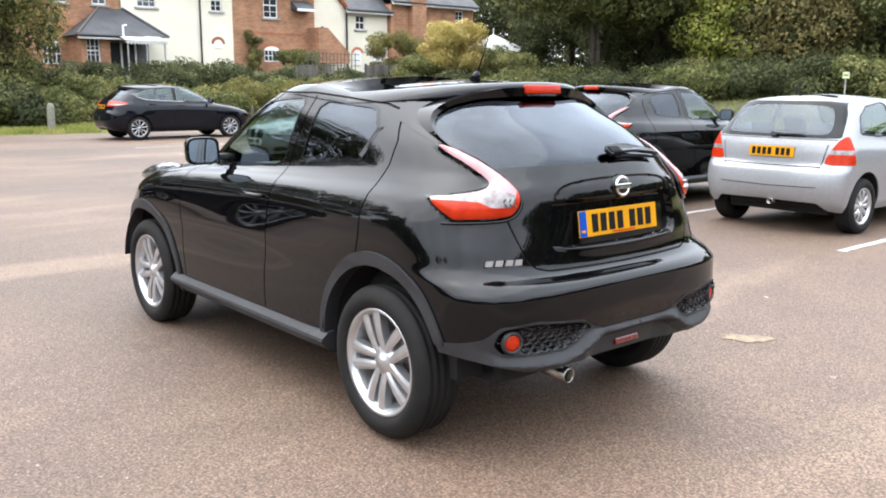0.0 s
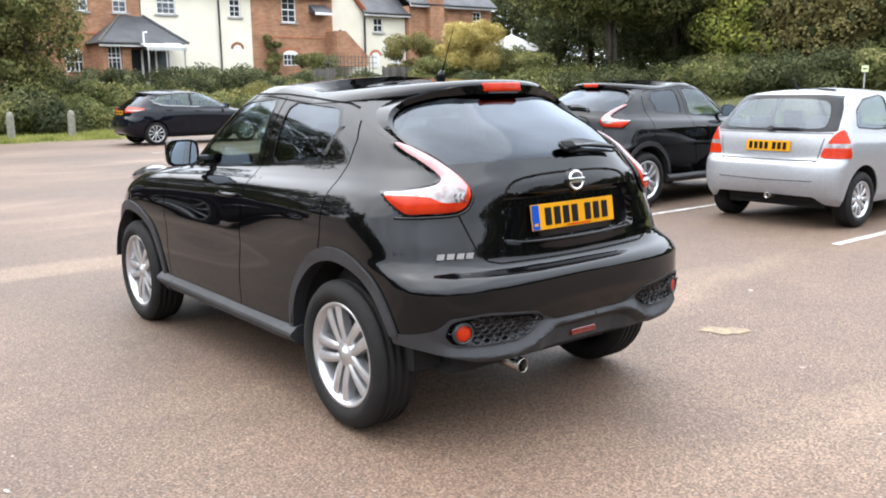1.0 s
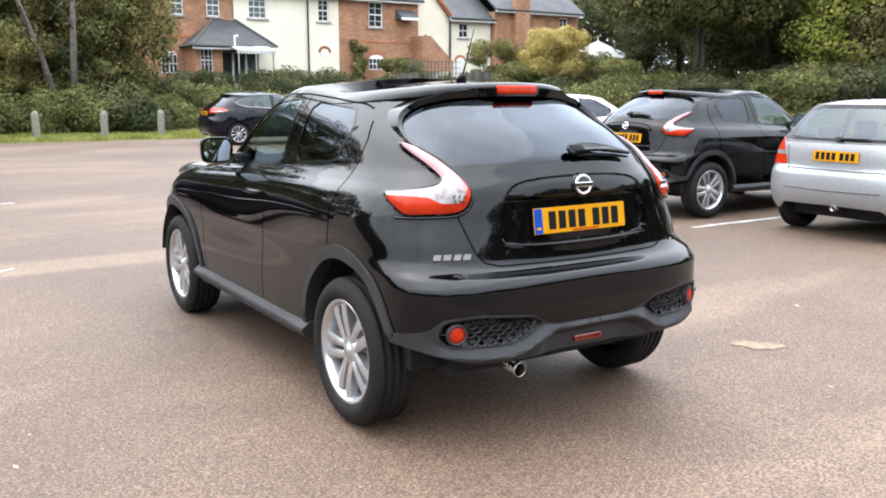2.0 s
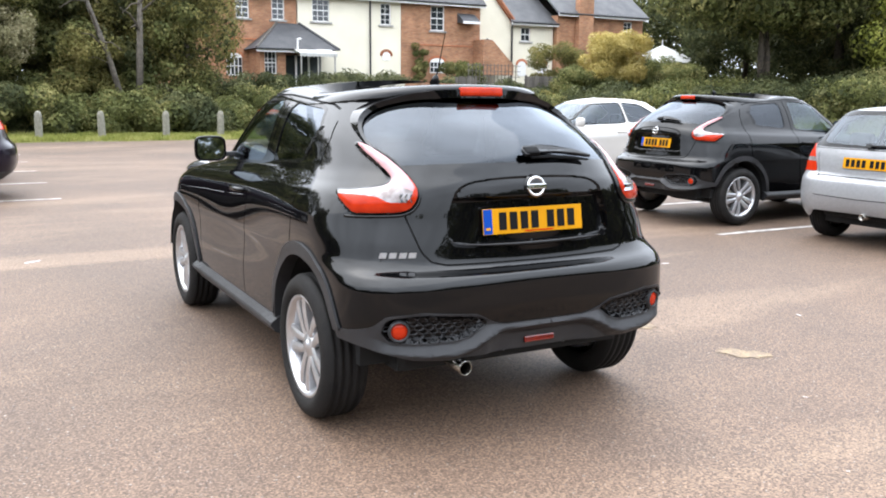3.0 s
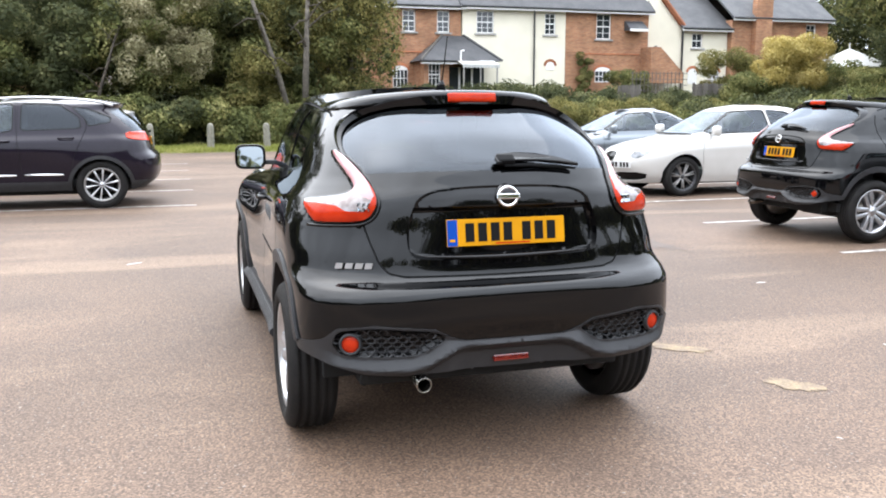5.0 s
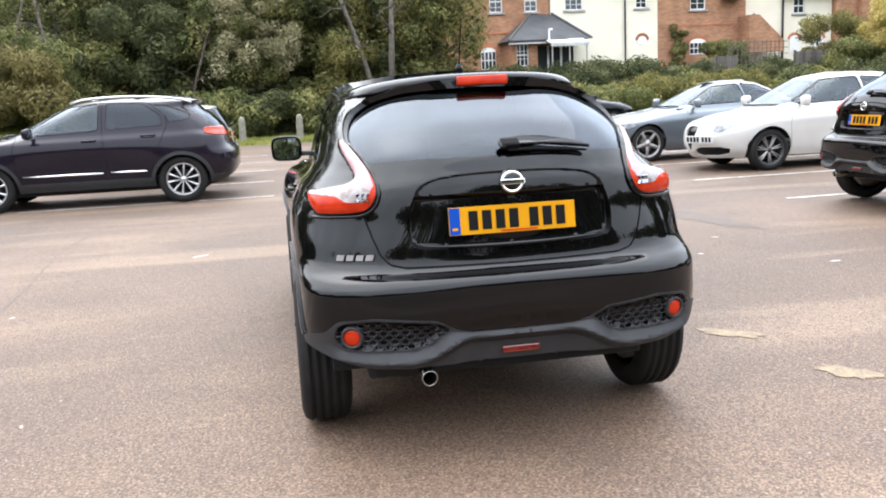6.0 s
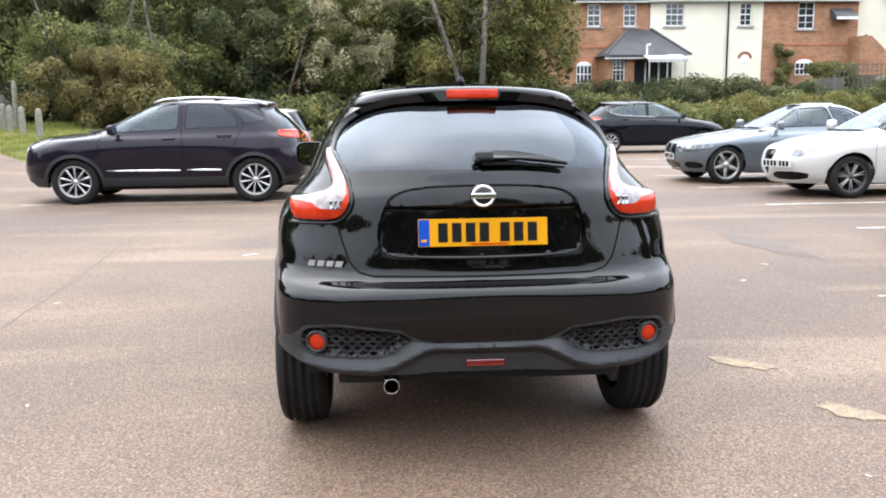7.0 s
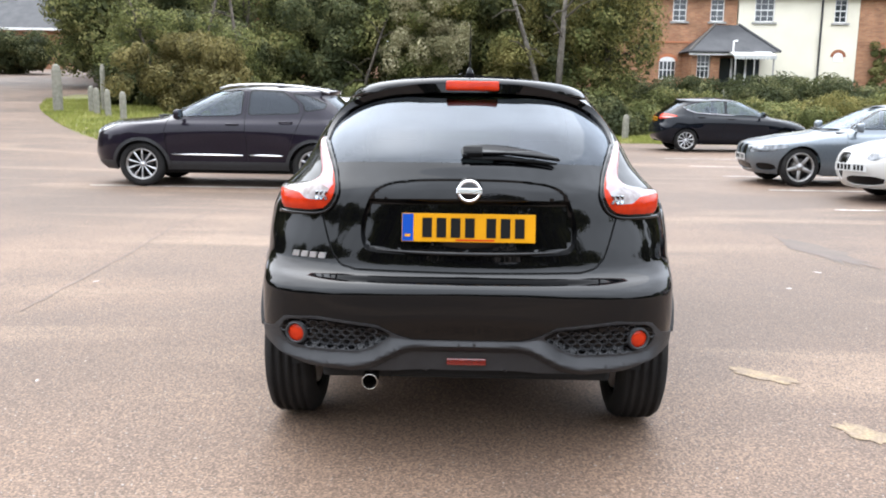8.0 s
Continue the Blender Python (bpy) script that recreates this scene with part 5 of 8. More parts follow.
def parked_car(at, label, s, group="cars parked in the bays"):
    """A car from its levels and outlines s."""
    sh = Shell(s["levels"], 0.03, (30, 44, 26))
    v = sh.v
    a_r = s["arch"]
    if s.get("valance"):
        vx, vz = s["valance"]
        sh.drop(lambda x, y, z: np.maximum(z - np.interp(x, vx, vz), y - s["axles"][0] + 0.3))
    for y0 in s["axles"]:
        v[:, 0] += 0.018 * np.exp(-((v[:, 1] - y0) / 0.42) ** 2 - ((v[:, 2] - 0.62) / 0.22) ** 2) * smooth_step((v[:, 0] - 0.4) / 0.3)
    mid = sum(s["axles"]) / 2
    v[:, 0] -= 0.02 * np.exp(-((v[:, 1] - mid) / 0.7) ** 2 - ((v[:, 2] - 0.6) / 0.2) ** 2) * smooth_step((v[:, 0] - 0.4) / 0.3)
    lab_skirt = s.get("skirt", 0.0)
    if lab_skirt:
        sh.paint("skirt", lambda x, y, z: z - lab_skirt)
    for y0 in s["axles"]:
        if s.get("flare"):
            sh.paint("arch_r" if y0 < 0 else "arch_f", lambda x, y, z, y0=y0: np.maximum(np.hypot(y - y0, z - 0.32) - a_r - s["flare"], 0.5 - x))
        sh.drop(lambda x, y, z, y0=y0: np.maximum(np.hypot(y - y0, z - 0.32) - a_r, 0.45 - x))
    back, nose = s["levels"][0][0] + 0.9, s["levels"][0][5] - 0.7
    for i, poly in enumerate(s["windows"]):
        p = soften(poly, 1, 0.06)
        sh.paint("trim_" + str(i), lambda x, y, z, p=p: np.maximum(inside(p, y, z) - s.get("trim_wide", 0.016), 0.35 - x), ("body",))
        sh.paint("side_window_" + str(i), lambda x, y, z, p=p: np.maximum(inside(p, y, z), 0.35 - x), ("body", "trim_0", "trim_1", "trim_2"))
    p = soften(s["rear_glass"], 1, 0.12)
    band = s.get("rear_band", 0.0)
    if band:
        sh.paint("rear_band", lambda x, y, z: np.maximum(inside(p, x, z), y - back), ("body", "trim"))
    p2 = soften(s["rear_inner"], 2, 0.2) if band else p
    sh.paint("rear_glass", lambda x, y, z: np.maximum(inside(p2, x, z), y - back), ("body", "trim", "rear_band"))
    q = soften(s["screen"], 1, 0.1)
    sh.paint("screen", lambda x, y, z: np.maximum(inside(q, x, z), s["screen_y"] - y), ("body", "trim"))
    for key, view in (("tail_lamp", "tail_view"), ("head_lamp", "head_view")):
        pl = soften(s[key], 1, 0.15)
        if s[view] == "side":
            sh.paint(key, lambda x, y, z, pl=pl: np.maximum(inside(pl, y, z), 0.35 - x), ("body",))
        else:
            sign = 1 if key == "tail_lamp" else -1
            sh.paint(key, lambda x, y, z, pl=pl, sign=sign: np.maximum(inside(pl, x, z), sign * (y - (s.get("tail_to", back - 0.35) if sign > 0 else nose - 0.2))), ("body",))
    if s.get("tail_white"):
        sh.paint("tail_white", lambda x, y, z: np.abs(z - s["tail_white"][0]) - s["tail_white"][1], ("tail_lamp",))
    for poly in s.get("grilles", ()):
        sh.paint("grille", lambda x, y, z, g=soften(poly, 1): np.maximum(inside(g, x, z), nose - y), ("body", "skirt"))
    for line in s["doors"]:
        sh.seam(line, "side", 0.004, lambda x, y, z: 0.4 - x, ("body",))
    for line in s.get("gate", ()):
        sh.seam(line, "end", 0.005, lambda x, y, z: y - back, ("body",))
    for line in s.get("nose", ()):
        sh.seam(line, "end", 0.004, lambda x, y, z: nose - y, ("body",))
    n = sh.normals()
    car = thing("car", label, "car", at, group)
    paint = s["paint"]
    P = lambda name, lb, sd, mat, tag="", lift=0.0, rim=0.012: panel_part(name, sh, lb, sd, n, mat, car, tag, lift, rim)
    P("body", "body", 0, paint)
    P("skirt", "skirt", 0, M_CLAD, "black plastic skirt", 0.003, 0.02)
    tagged(P("seam", "seam", 0, M_SEAM, "dark panel gaps", -0.008, 0), kind="stuff")
    P("rear_window", "rear_glass", 0, s.get("rear_tint", G_TINT), "rear window", -0.003, 0)
    P("window_band", "rear_band", 0, M_TRIM, "black border of the rear window", -0.002, 0)
    P("windscreen", "screen", 0, G_CLEAR, "windscreen", -0.003, 0)
    P("grille", "grille", 0, M_TRIM, "black grille", -0.02, 0)
    zs = s["screen"][0][1] + 0.006
    cowl = [(x, skin_y(sh, x, zs, False) + 0.002, zs) for x in (-0.56, -0.42, -0.28, -0.14, 0.0, 0.14, 0.28, 0.42, 0.56)]
    part("cowl_strip", tube(cowl, [0.008] + [0.016] * 7 + [0.008], 6), M_TRIM, car, "black strip and wiper well below the windscreen", smooth=True)
    for sd in (1, -1):
        for key in ("arch_r", "arch_f"):
            P("wheel_arch", key, sd, M_CLAD, "black plastic arch trim", 0.012, 0.05)
        for i in range(len(s["windows"])):
            P("window_trim", "trim_" + str(i), sd, s.get("trim", M_TRIM), "", 0.002, 0.008)
            P("side_window", "side_window_" + str(i), sd, G_SIDE if i == 0 or not s.get("privacy") else G_TINT, "", -0.004, 0)
        P("tail_lamp", "tail_lamp", sd, M_RED_LAMP, "red tail lamp", 0.010, 0.02)
        P("tail_lens", "tail_white", sd, M_CLEAR_LAMP, "clear lens", 0.010, 0.02)
        P("head_lamp", "head_lamp", sd, M_HEADLAMP, "clear head lamp", 0.006, 0.02)
        mx, my, mz = s["mirror"]
        mirror_arm(car, sd * mx, my, mz, s.get("mirror_mat", paint), sd, 0.85)
        for hy, hz in s["handles"]:
            door_handle(car, sd * skin_x(sh, hy, hz), hy, hz, s.get("handle_mat", paint), sd)
        for y0 in s["axles"]:
            well(car, y0, 0.32, a_r + 0.01, sd * 0.45, sd * (s["track"] + 0.085))
            wheel(car, pose(sd * s["track"], y0, s["radius"], 0, 0, 0 if sd > 0 else 180), s["style"], s["radius"], s["rim"], 0.2, 0.3 + y0)
        for y0, y1, z0 in s.get("mouldings", ()):
            xs = [skin_x(sh, y, z0) for y in (y0, (y0 + y1) / 2, y1)]
            part("side_moulding", tube([(sd * (xs[0] + 0.004), y0, z0), (sd * (xs[1] + 0.006), (y0 + y1) / 2, z0 + 0.004), (sd * (xs[2] + 0.004), y1, z0 + 0.006)], [0.016, 0.018, 0.012], 8), M_CHROME, car, "bright side moulding", smooth=True)
        if s.get("strip"):
            part("window_strip", tube([(sd * (skin_x(sh, y, z) + 0.003), y, z) for y, z in s["strip"]], [0.008] * len(s["strip"]), 6), M_ALLOY, car, "bright window strip")
        if s.get("rails"):
            y0, y1, z0, z1, zm = s["rails"]
            x0 = s["rail_x"]
            part("roof_rail", tube([(sd * x0, y0 + (y1 - y0) * k / 12, z0 + (z1 - z0) * k / 12 - 0.02 + (zm - (z0 + z1) / 2) * math.sin(math.pi * k / 12) ** 0.5) for k in range(13)], [0.018] * 13, 8), M_ALLOY, car, "silver roof rail", smooth=True)
    half = s["levels"][4][2]
    part("underbody", boxes((-half + 0.25, s["axles"][0] - 0.3, 0.2, half - 0.25, s["axles"][1] + 0.3, 0.32), (-half + 0.3, s["levels"][0][0] + 0.1, 0.28, half - 0.3, s["axles"][0], 0.42), bevel=0.02), M_UNDER, car)
    cabin(car, half - 0.08, s["axles"][0] - 0.1, s["cowl"], s["belt"] - 0.03, 2, s.get("seat", M_SEAT), s["seat_y"], s.get("floor", 0.36), True, s.get("head", 0.55))
    ry, rz = s["rear_plate"]
    if ry is not None:
        plate(car, pose(0, skin_y(sh, 0.1, rz) - 0.005, rz, -6), True, blue=False)
    if s.get("front_plate"):
        fz, fx = s["front_plate"]
        plate(car, pose(fx, skin_y(sh, abs(fx), fz, False) + (0.055 if fx else 0.012), fz, 4, 0, 180 + (28 if fx else 0)), False, blue=False)
    if s.get("exhaust") is not None:
        pv, pf = lathe([(0.03, 0.15), (0.034, 0.0), (0.03, -0.003), (0.028, 0.1)], 18, "y")
        part("exhaust_pipe", (pv, pf), M_EXHAUST, car, at=pose(s["exhaust"], s["levels"][1][0] - 0.02, 0.33), smooth=True)
    if s.get("wiper"):
        wz = s["wiper"]
        part("rear_wiper", boxes((-0.03, -0.03, -0.02, 0.04, 0, 0.03), (0.0, -0.03, 0.0, 0.34, -0.012, 0.02), bevel=0.006), M_TRIM, car, at=pose(0, skin_y(sh, 0.02, wz) - 0.002, wz, -25))
    if s.get("aerial"):
        ay, az = s["aerial"]
        part("aerial", tube([(0, ay, az - 0.02), (0, ay - 0.03, az + 0.03), (0, ay - 0.1, az + 0.12)], [0.022, 0.012, 0.005], 8), M_TRIM, car)
    return car, sh


SMALL_HATCH = dict(
    levels=stack([(-1.74, 0.30), (-1.80, 0.38), (-1.83, 0.52), (-1.81, 0.68), (-1.75, 0.72), (-1.735, 0.88), (-1.71, 1.00), (-1.62, 1.18), (-1.50, 1.37), (-1.47, 1.405), (-1.25, 1.445), (-0.9, 1.452)],
                 [(0.76, 0.24, 0.24), (0.80, 0.34, 0.34), (0.82, 0.50, 0.50), (0.828, 0.66, 0.62), (0.83, 0.76, 0.70), (0.815, 0.88, 0.80), (0.765, 1.01, 0.90), (0.70, 1.18, 1.14), (0.63, 1.33, 1.34), (0.58, 1.375, 1.39), (0.34, 1.42, 1.435), (0, 1.43, 1.46)],
                 [(1.74, 0.22), (1.80, 0.34), (1.83, 0.48), (1.82, 0.60), (1.74, 0.70), (1.50, 0.82), (1.00, 0.95), (0.60, 1.16), (0.25, 1.36), (0.10, 1.405), (-0.2, 1.44), (-0.4, 1.46)],
                 low=(0.28, 3.6, 0.6, 2.4), high=(0.34, 3.2, 0.5, 2.8), change=7),
    axles=(-1.245, 1.065), arch=0.345, track=0.72, radius=0.295, rim=0.19, style="cover", paint=M_SILVER_PAINT,
    windows=[[(0.72, 0.97), (0.12, 1.36), (-0.42, 1.38), (-0.46, 1.02)], [(-0.56, 1.03), (-0.53, 1.375), (-1.00, 1.33), (-1.22, 1.22), (-1.30, 1.06), (-0.9, 1.03)]],
    rear_glass=[(-0.70, 1.012), (0.70, 1.012), (0.695, 1.06), (0.64, 1.26), (0.57, 1.395), (-0.57, 1.395), (-0.64, 1.26), (-0.695, 1.06)], rear_band=0.05, rear_inner=[(-0.56, 1.045), (0.56, 1.045), (0.585, 1.10), (0.56, 1.24), (0.48, 1.355), (-0.48, 1.355), (-0.56, 1.24), (-0.585, 1.10)], rear_tint=glass_material("light tinted glass", (0.4, 0.44, 0.42), show=0.075),
    screen=[(-0.62, 0.97), (0.62, 0.97), (0.53, 1.38), (-0.53, 1.38)], screen_y=0.05,
    tail_lamp=[(0.585, 0.748), (0.60, 0.82), (0.675, 0.975), (0.71, 1.02), (0.76, 1.055), (0.90, 1.03), (0.90, 0.748)], tail_view="end", tail_to=-1.55, tail_white=(0.875, 0.022), valance=((0, 0.56, 0.64, 0.9), (0.35, 0.345, 0.27, 0.22)),
    head_lamp=[(0.45, 0.62), (0.80, 0.64), (0.85, 0.80), (0.5, 0.72)], head_view="end",
    doors=[[(-0.48, 1.38), (-0.50, 1.02), (-0.56, 0.60), (-0.50, 0.36)], [(0.72, 0.95), (0.74, 0.36)]],
    gate=[[(0.0, 0.715), (0.55, 0.72), (0.57, 0.80), (0.60, 0.95)], [(0.0, 1.002), (0.66, 1.002)], [(0, 0.50), (0.55, 0.51)]],
    mirror=(0.86, 0.55, 0.99), handles=[(-0.33, 0.86)], rear_plate=(-1.75, 0.86), cowl=0.8, belt=0.97, seat_y=-0.25, head=0.52, floor=0.32, seat=M_PALE_SEAT, exhaust=0.06, wiper=1.03, aerial=(-1.2, 1.45))

FAMILY_CROSSOVER = dict(
    levels=stack([(-2.02, 0.36), (-2.12, 0.42), (-2.165, 0.56), (-2.15, 0.72), (-2.07, 0.82), (-2.03, 0.95), (-1.99, 1.06), (-1.82, 1.26), (-1.62, 1.44), (-1.66, 1.50), (-1.3, 1.575), (-0.8, 1.59)],
                 [(0.80, 0.27, 0.27), (0.855, 0.38, 0.38), (0.875, 0.54, 0.54), (0.885, 0.70, 0.68), (0.885, 0.82, 0.82), (0.865, 0.96, 0.95), (0.80, 1.08, 1.04), (0.72, 1.27, 1.25), (0.645, 1.42, 1.43), (0.60, 1.48, 1.50), (0.36, 1.545, 1.56), (0, 1.57, 1.60)],
                 [(2.02, 0.24), (2.12, 0.36), (2.165, 0.52), (2.15, 0.68), (2.10, 0.86), (1.84, 1.00), (1.10, 1.085), (0.68, 1.28), (0.28, 1.47), (0.12, 1.52), (-0.2, 1.57), (-0.4, 1.60)],
                 low=(0.42, 2.8, 0.7, 2.4), high=(0.6, 2.6, 0.55, 2.8)),
    axles=(-1.365, 1.265), arch=0.395, flare=0.05, skirt=0.40, track=0.765, radius=0.345, rim=0.235, style="ten", paint=M_PURPLE_PAINT,
    windows=[[(0.84, 1.08), (0.16, 1.47), (-0.26, 1.495), (-0.24, 1.12)], [(-0.36, 1.13), (-0.38, 1.495), (-0.86, 1.475), (-1.10, 1.30), (-1.12, 1.16)], [(-1.22, 1.19), (-1.20, 1.28), (-1.02, 1.45), (-1.20, 1.43), (-1.52, 1.30), (-1.50, 1.24)]],
    rear_glass=[(-0.60, 1.10), (0.60, 1.10), (0.62, 1.2), (0.52, 1.42), (-0.52, 1.42), (-0.62, 1.2)],
    screen=[(-0.68, 1.08), (0.68, 1.08), (0.54, 1.48), (-0.54, 1.48)], screen_y=0.05, privacy=True,
    tail_lamp=[(-1.72, 1.00), (-2.2, 0.93), (-2.2, 1.05), (-1.95, 1.10), (-1.70, 1.09)], tail_view="side", tail_white=(1.084, 0.008),
    head_lamp=[(1.55, 0.985), (1.9, 0.83), (2.2, 0.77), (2.2, 0.92), (1.85, 1.02)], head_view="side",
    grilles=[[(-0.4, 0.66), (0.4, 0.66), (0.46, 0.80), (-0.46, 0.80)], [(-0.5, 0.36), (0.5, 0.36), (0.4, 0.52), (-0.4, 0.52)]],
    doors=[[(-0.31, 1.51), (-0.30, 1.12), (-0.36, 0.42)], [(0.86, 1.06), (0.90, 0.85), (0.84, 0.42)], [(-1.16, 1.40), (-1.20, 1.16), (-1.02, 0.74), (-0.96, 0.42)], [(0.14, 1.49), (-0.3, 1.515), (-0.9, 1.495), (-1.16, 1.40)]],
    gate=[[(0, 0.82), (0.56, 0.83), (0.60, 1.02)]], mirror=(0.92, 0.60, 1.12), mirror_mat=M_PURPLE_PAINT, handles=[(-0.12, 0.98), (-0.93, 1.02)],
    rear_plate=(-2.0, 0.95), cowl=0.95, belt=1.06, seat_y=-0.1, head=0.58, floor=0.42, mouldings=[(-0.28, 0.80, 0.50), (-0.88, -0.38, 0.50)], rails=(-1.55, 0.12, 1.485, 1.535, 1.607), rail_x=0.55)

COUPE = dict(
    levels=stack([(-2.18, 0.30), (-2.26, 0.40), (-2.29, 0.54), (-2.28, 0.70), (-2.24, 0.80), (-2.20, 0.94), (-1.72, 1.00), (-1.45, 1.12), (-1.10, 1.27), (-0.98, 1.31), (-0.7, 1.35), (-0.4, 1.36)],
                 [(0.78, 0.20, 0.20), (0.83, 0.32, 0.32), (0.865, 0.48, 0.48), (0.88, 0.62, 0.60), (0.885, 0.74, 0.70), (0.85, 0.86, 0.80), (0.77, 0.94, 0.89), (0.69, 1.08, 1.05), (0.60, 1.22, 1.23), (0.55, 1.275, 1.285), (0.32, 1.325, 1.34), (0, 1.34, 1.37)],
                 [(2.16, 0.20), (2.25, 0.32), (2.29, 0.46), (2.28, 0.58), (2.22, 0.68), (1.75, 0.80), (0.95, 0.93), (0.52, 1.10), (0.12, 1.265), (-0.02, 1.305), (-0.2, 1.35), (-0.35, 1.37)],
                 low=(0.5, 2.8, 0.75, 2.5), high=(0.5, 2.6, 0.5, 2.8)),
    axles=(-1.25, 1.51), arch=0.36, track=0.76, radius=0.325, rim=0.235, style="grey", paint=M_GREY_PAINT,
    windows=[[(0.62, 0.96), (0.02, 1.265), (-0.42, 1.29), (-0.52, 0.985)], [(-0.60, 0.99), (-0.50, 1.29), (-0.85, 1.255), (-1.28, 1.05), (-1.20, 0.995)]],
    rear_glass=[(-0.56, 1.02), (0.56, 1.02), (0.48, 1.25), (-0.48, 1.25)], screen=[(-0.66, 0.94), (0.66, 0.94), (0.52, 1.28), (-0.52, 1.28)], screen_y=-0.1,
    tail_lamp=[(0.50, 0.78), (0.95, 0.76), (0.95, 0.88), (0.55, 0.90)], tail_view="end",
    head_lamp=[(1.70, 0.675), (1.95, 0.585), (2.3, 0.54), (2.3, 0.625), (2.0, 0.68), (1.80, 0.70)], head_view="side",
    grilles=[[(0.03, 0.47), (0.24, 0.47), (0.27, 0.66), (0.05, 0.68)], [(-0.36, 0.24), (0.36, 0.24), (0.36, 0.38), (-0.36, 0.38)], [(0.46, 0.25), (0.74, 0.26), (0.76, 0.38), (0.50, 0.38)]],
    doors=[[(-0.50, 1.29), (-0.56, 0.98), (-0.62, 0.70), (-0.55, 0.32)], [(0.70, 0.93), (0.74, 0.70), (0.72, 0.32)]], nose=[[(0.24, 0.66), (0.5, 0.70), (0.7, 0.78)]],
    mirror=(0.83, 0.52, 0.99), handles=[(-0.35, 0.82)], rear_plate=(None, 0.8), front_plate=(0.46, 0.0), cowl=0.82, belt=0.94, seat_y=-0.2, head=0.42, floor=0.28)

SPORT_HATCH = dict(
    levels=stack([(-1.95, 0.30), (-2.02, 0.40), (-2.04, 0.54), (-2.02, 0.70), (-1.96, 0.82), (-1.92, 0.94), (-1.86, 1.04), (-1.66, 1.20), (-1.42, 1.33), (-1.34, 1.375), (-1.0, 1.425), (-0.7, 1.43)],
                 [(0.76, 0.22, 0.22), (0.81, 0.34, 0.34), (0.845, 0.50, 0.50), (0.86, 0.64, 0.62), (0.862, 0.78, 0.72), (0.835, 0.90, 0.83), (0.765, 1.02, 0.93), (0.69, 1.16, 1.12), (0.61, 1.29, 1.30), (0.56, 1.345, 1.36), (0.33, 1.40, 1.415), (0, 1.415, 1.44)],
                 [(1.90, 0.20), (2.00, 0.32), (2.03, 0.46), (2.01, 0.58), (1.94, 0.70), (1.58, 0.84), (0.95, 0.96), (0.55, 1.15), (0.18, 1.33), (0.04, 1.375), (-0.2, 1.42), (-0.35, 1.44)],
                 low=(0.45, 2.8, 0.8, 2.1), high=(0.55, 2.6, 0.5, 2.8)),
    axles=(-1.31, 1.10), arch=0.355, track=0.745, radius=0.315, rim=0.225, style="dark", paint=M_WHITE_PAINT,
    windows=[[(0.66, 0.99), (0.06, 1.325), (-0.46, 1.35), (-0.52, 1.02)], [(-0.60, 1.03), (-0.54, 1.35), (-0.90, 1.32), (-1.22, 1.15), (-1.12, 1.06)]],
    rear_glass=[(-0.54, 1.06), (0.54, 1.06), (0.5, 1.30), (-0.5, 1.30)], screen=[(-0.64, 0.97), (0.64, 0.97), (0.53, 1.34), (-0.53, 1.34)], screen_y=-0.05,
    tail_lamp=[(0.50, 0.82), (0.72, 0.80), (0.78, 0.92), (0.62, 0.98)], tail_view="end",
    head_lamp=[(0.48, 0.62), (0.60, 0.60), (0.72, 0.70), (0.72, 0.84), (0.58, 0.86), (0.49, 0.76)], head_view="end",
    grilles=[[(-0.03, 0.30), (0.03, 0.30), (0.18, 0.62), (0.15, 0.70), (-0.15, 0.70), (-0.18, 0.62)], [(0.12, 0.235), (0.62, 0.25), (0.70, 0.39), (0.17, 0.375)]],
    doors=[[(-0.50, 1.35), (-0.56, 1.02), (-0.64, 0.70), (-0.56, 0.34)], [(0.72, 0.96), (0.78, 0.70), (0.74, 0.34)]],
    mirror=(0.82, 0.54, 1.03), handles=[(-0.38, 0.86)], rear_plate=(None, 0.8), front_plate=(0.50, -0.34), cowl=0.8, belt=0.97, seat_y=-0.2, head=0.48, floor=0.30)

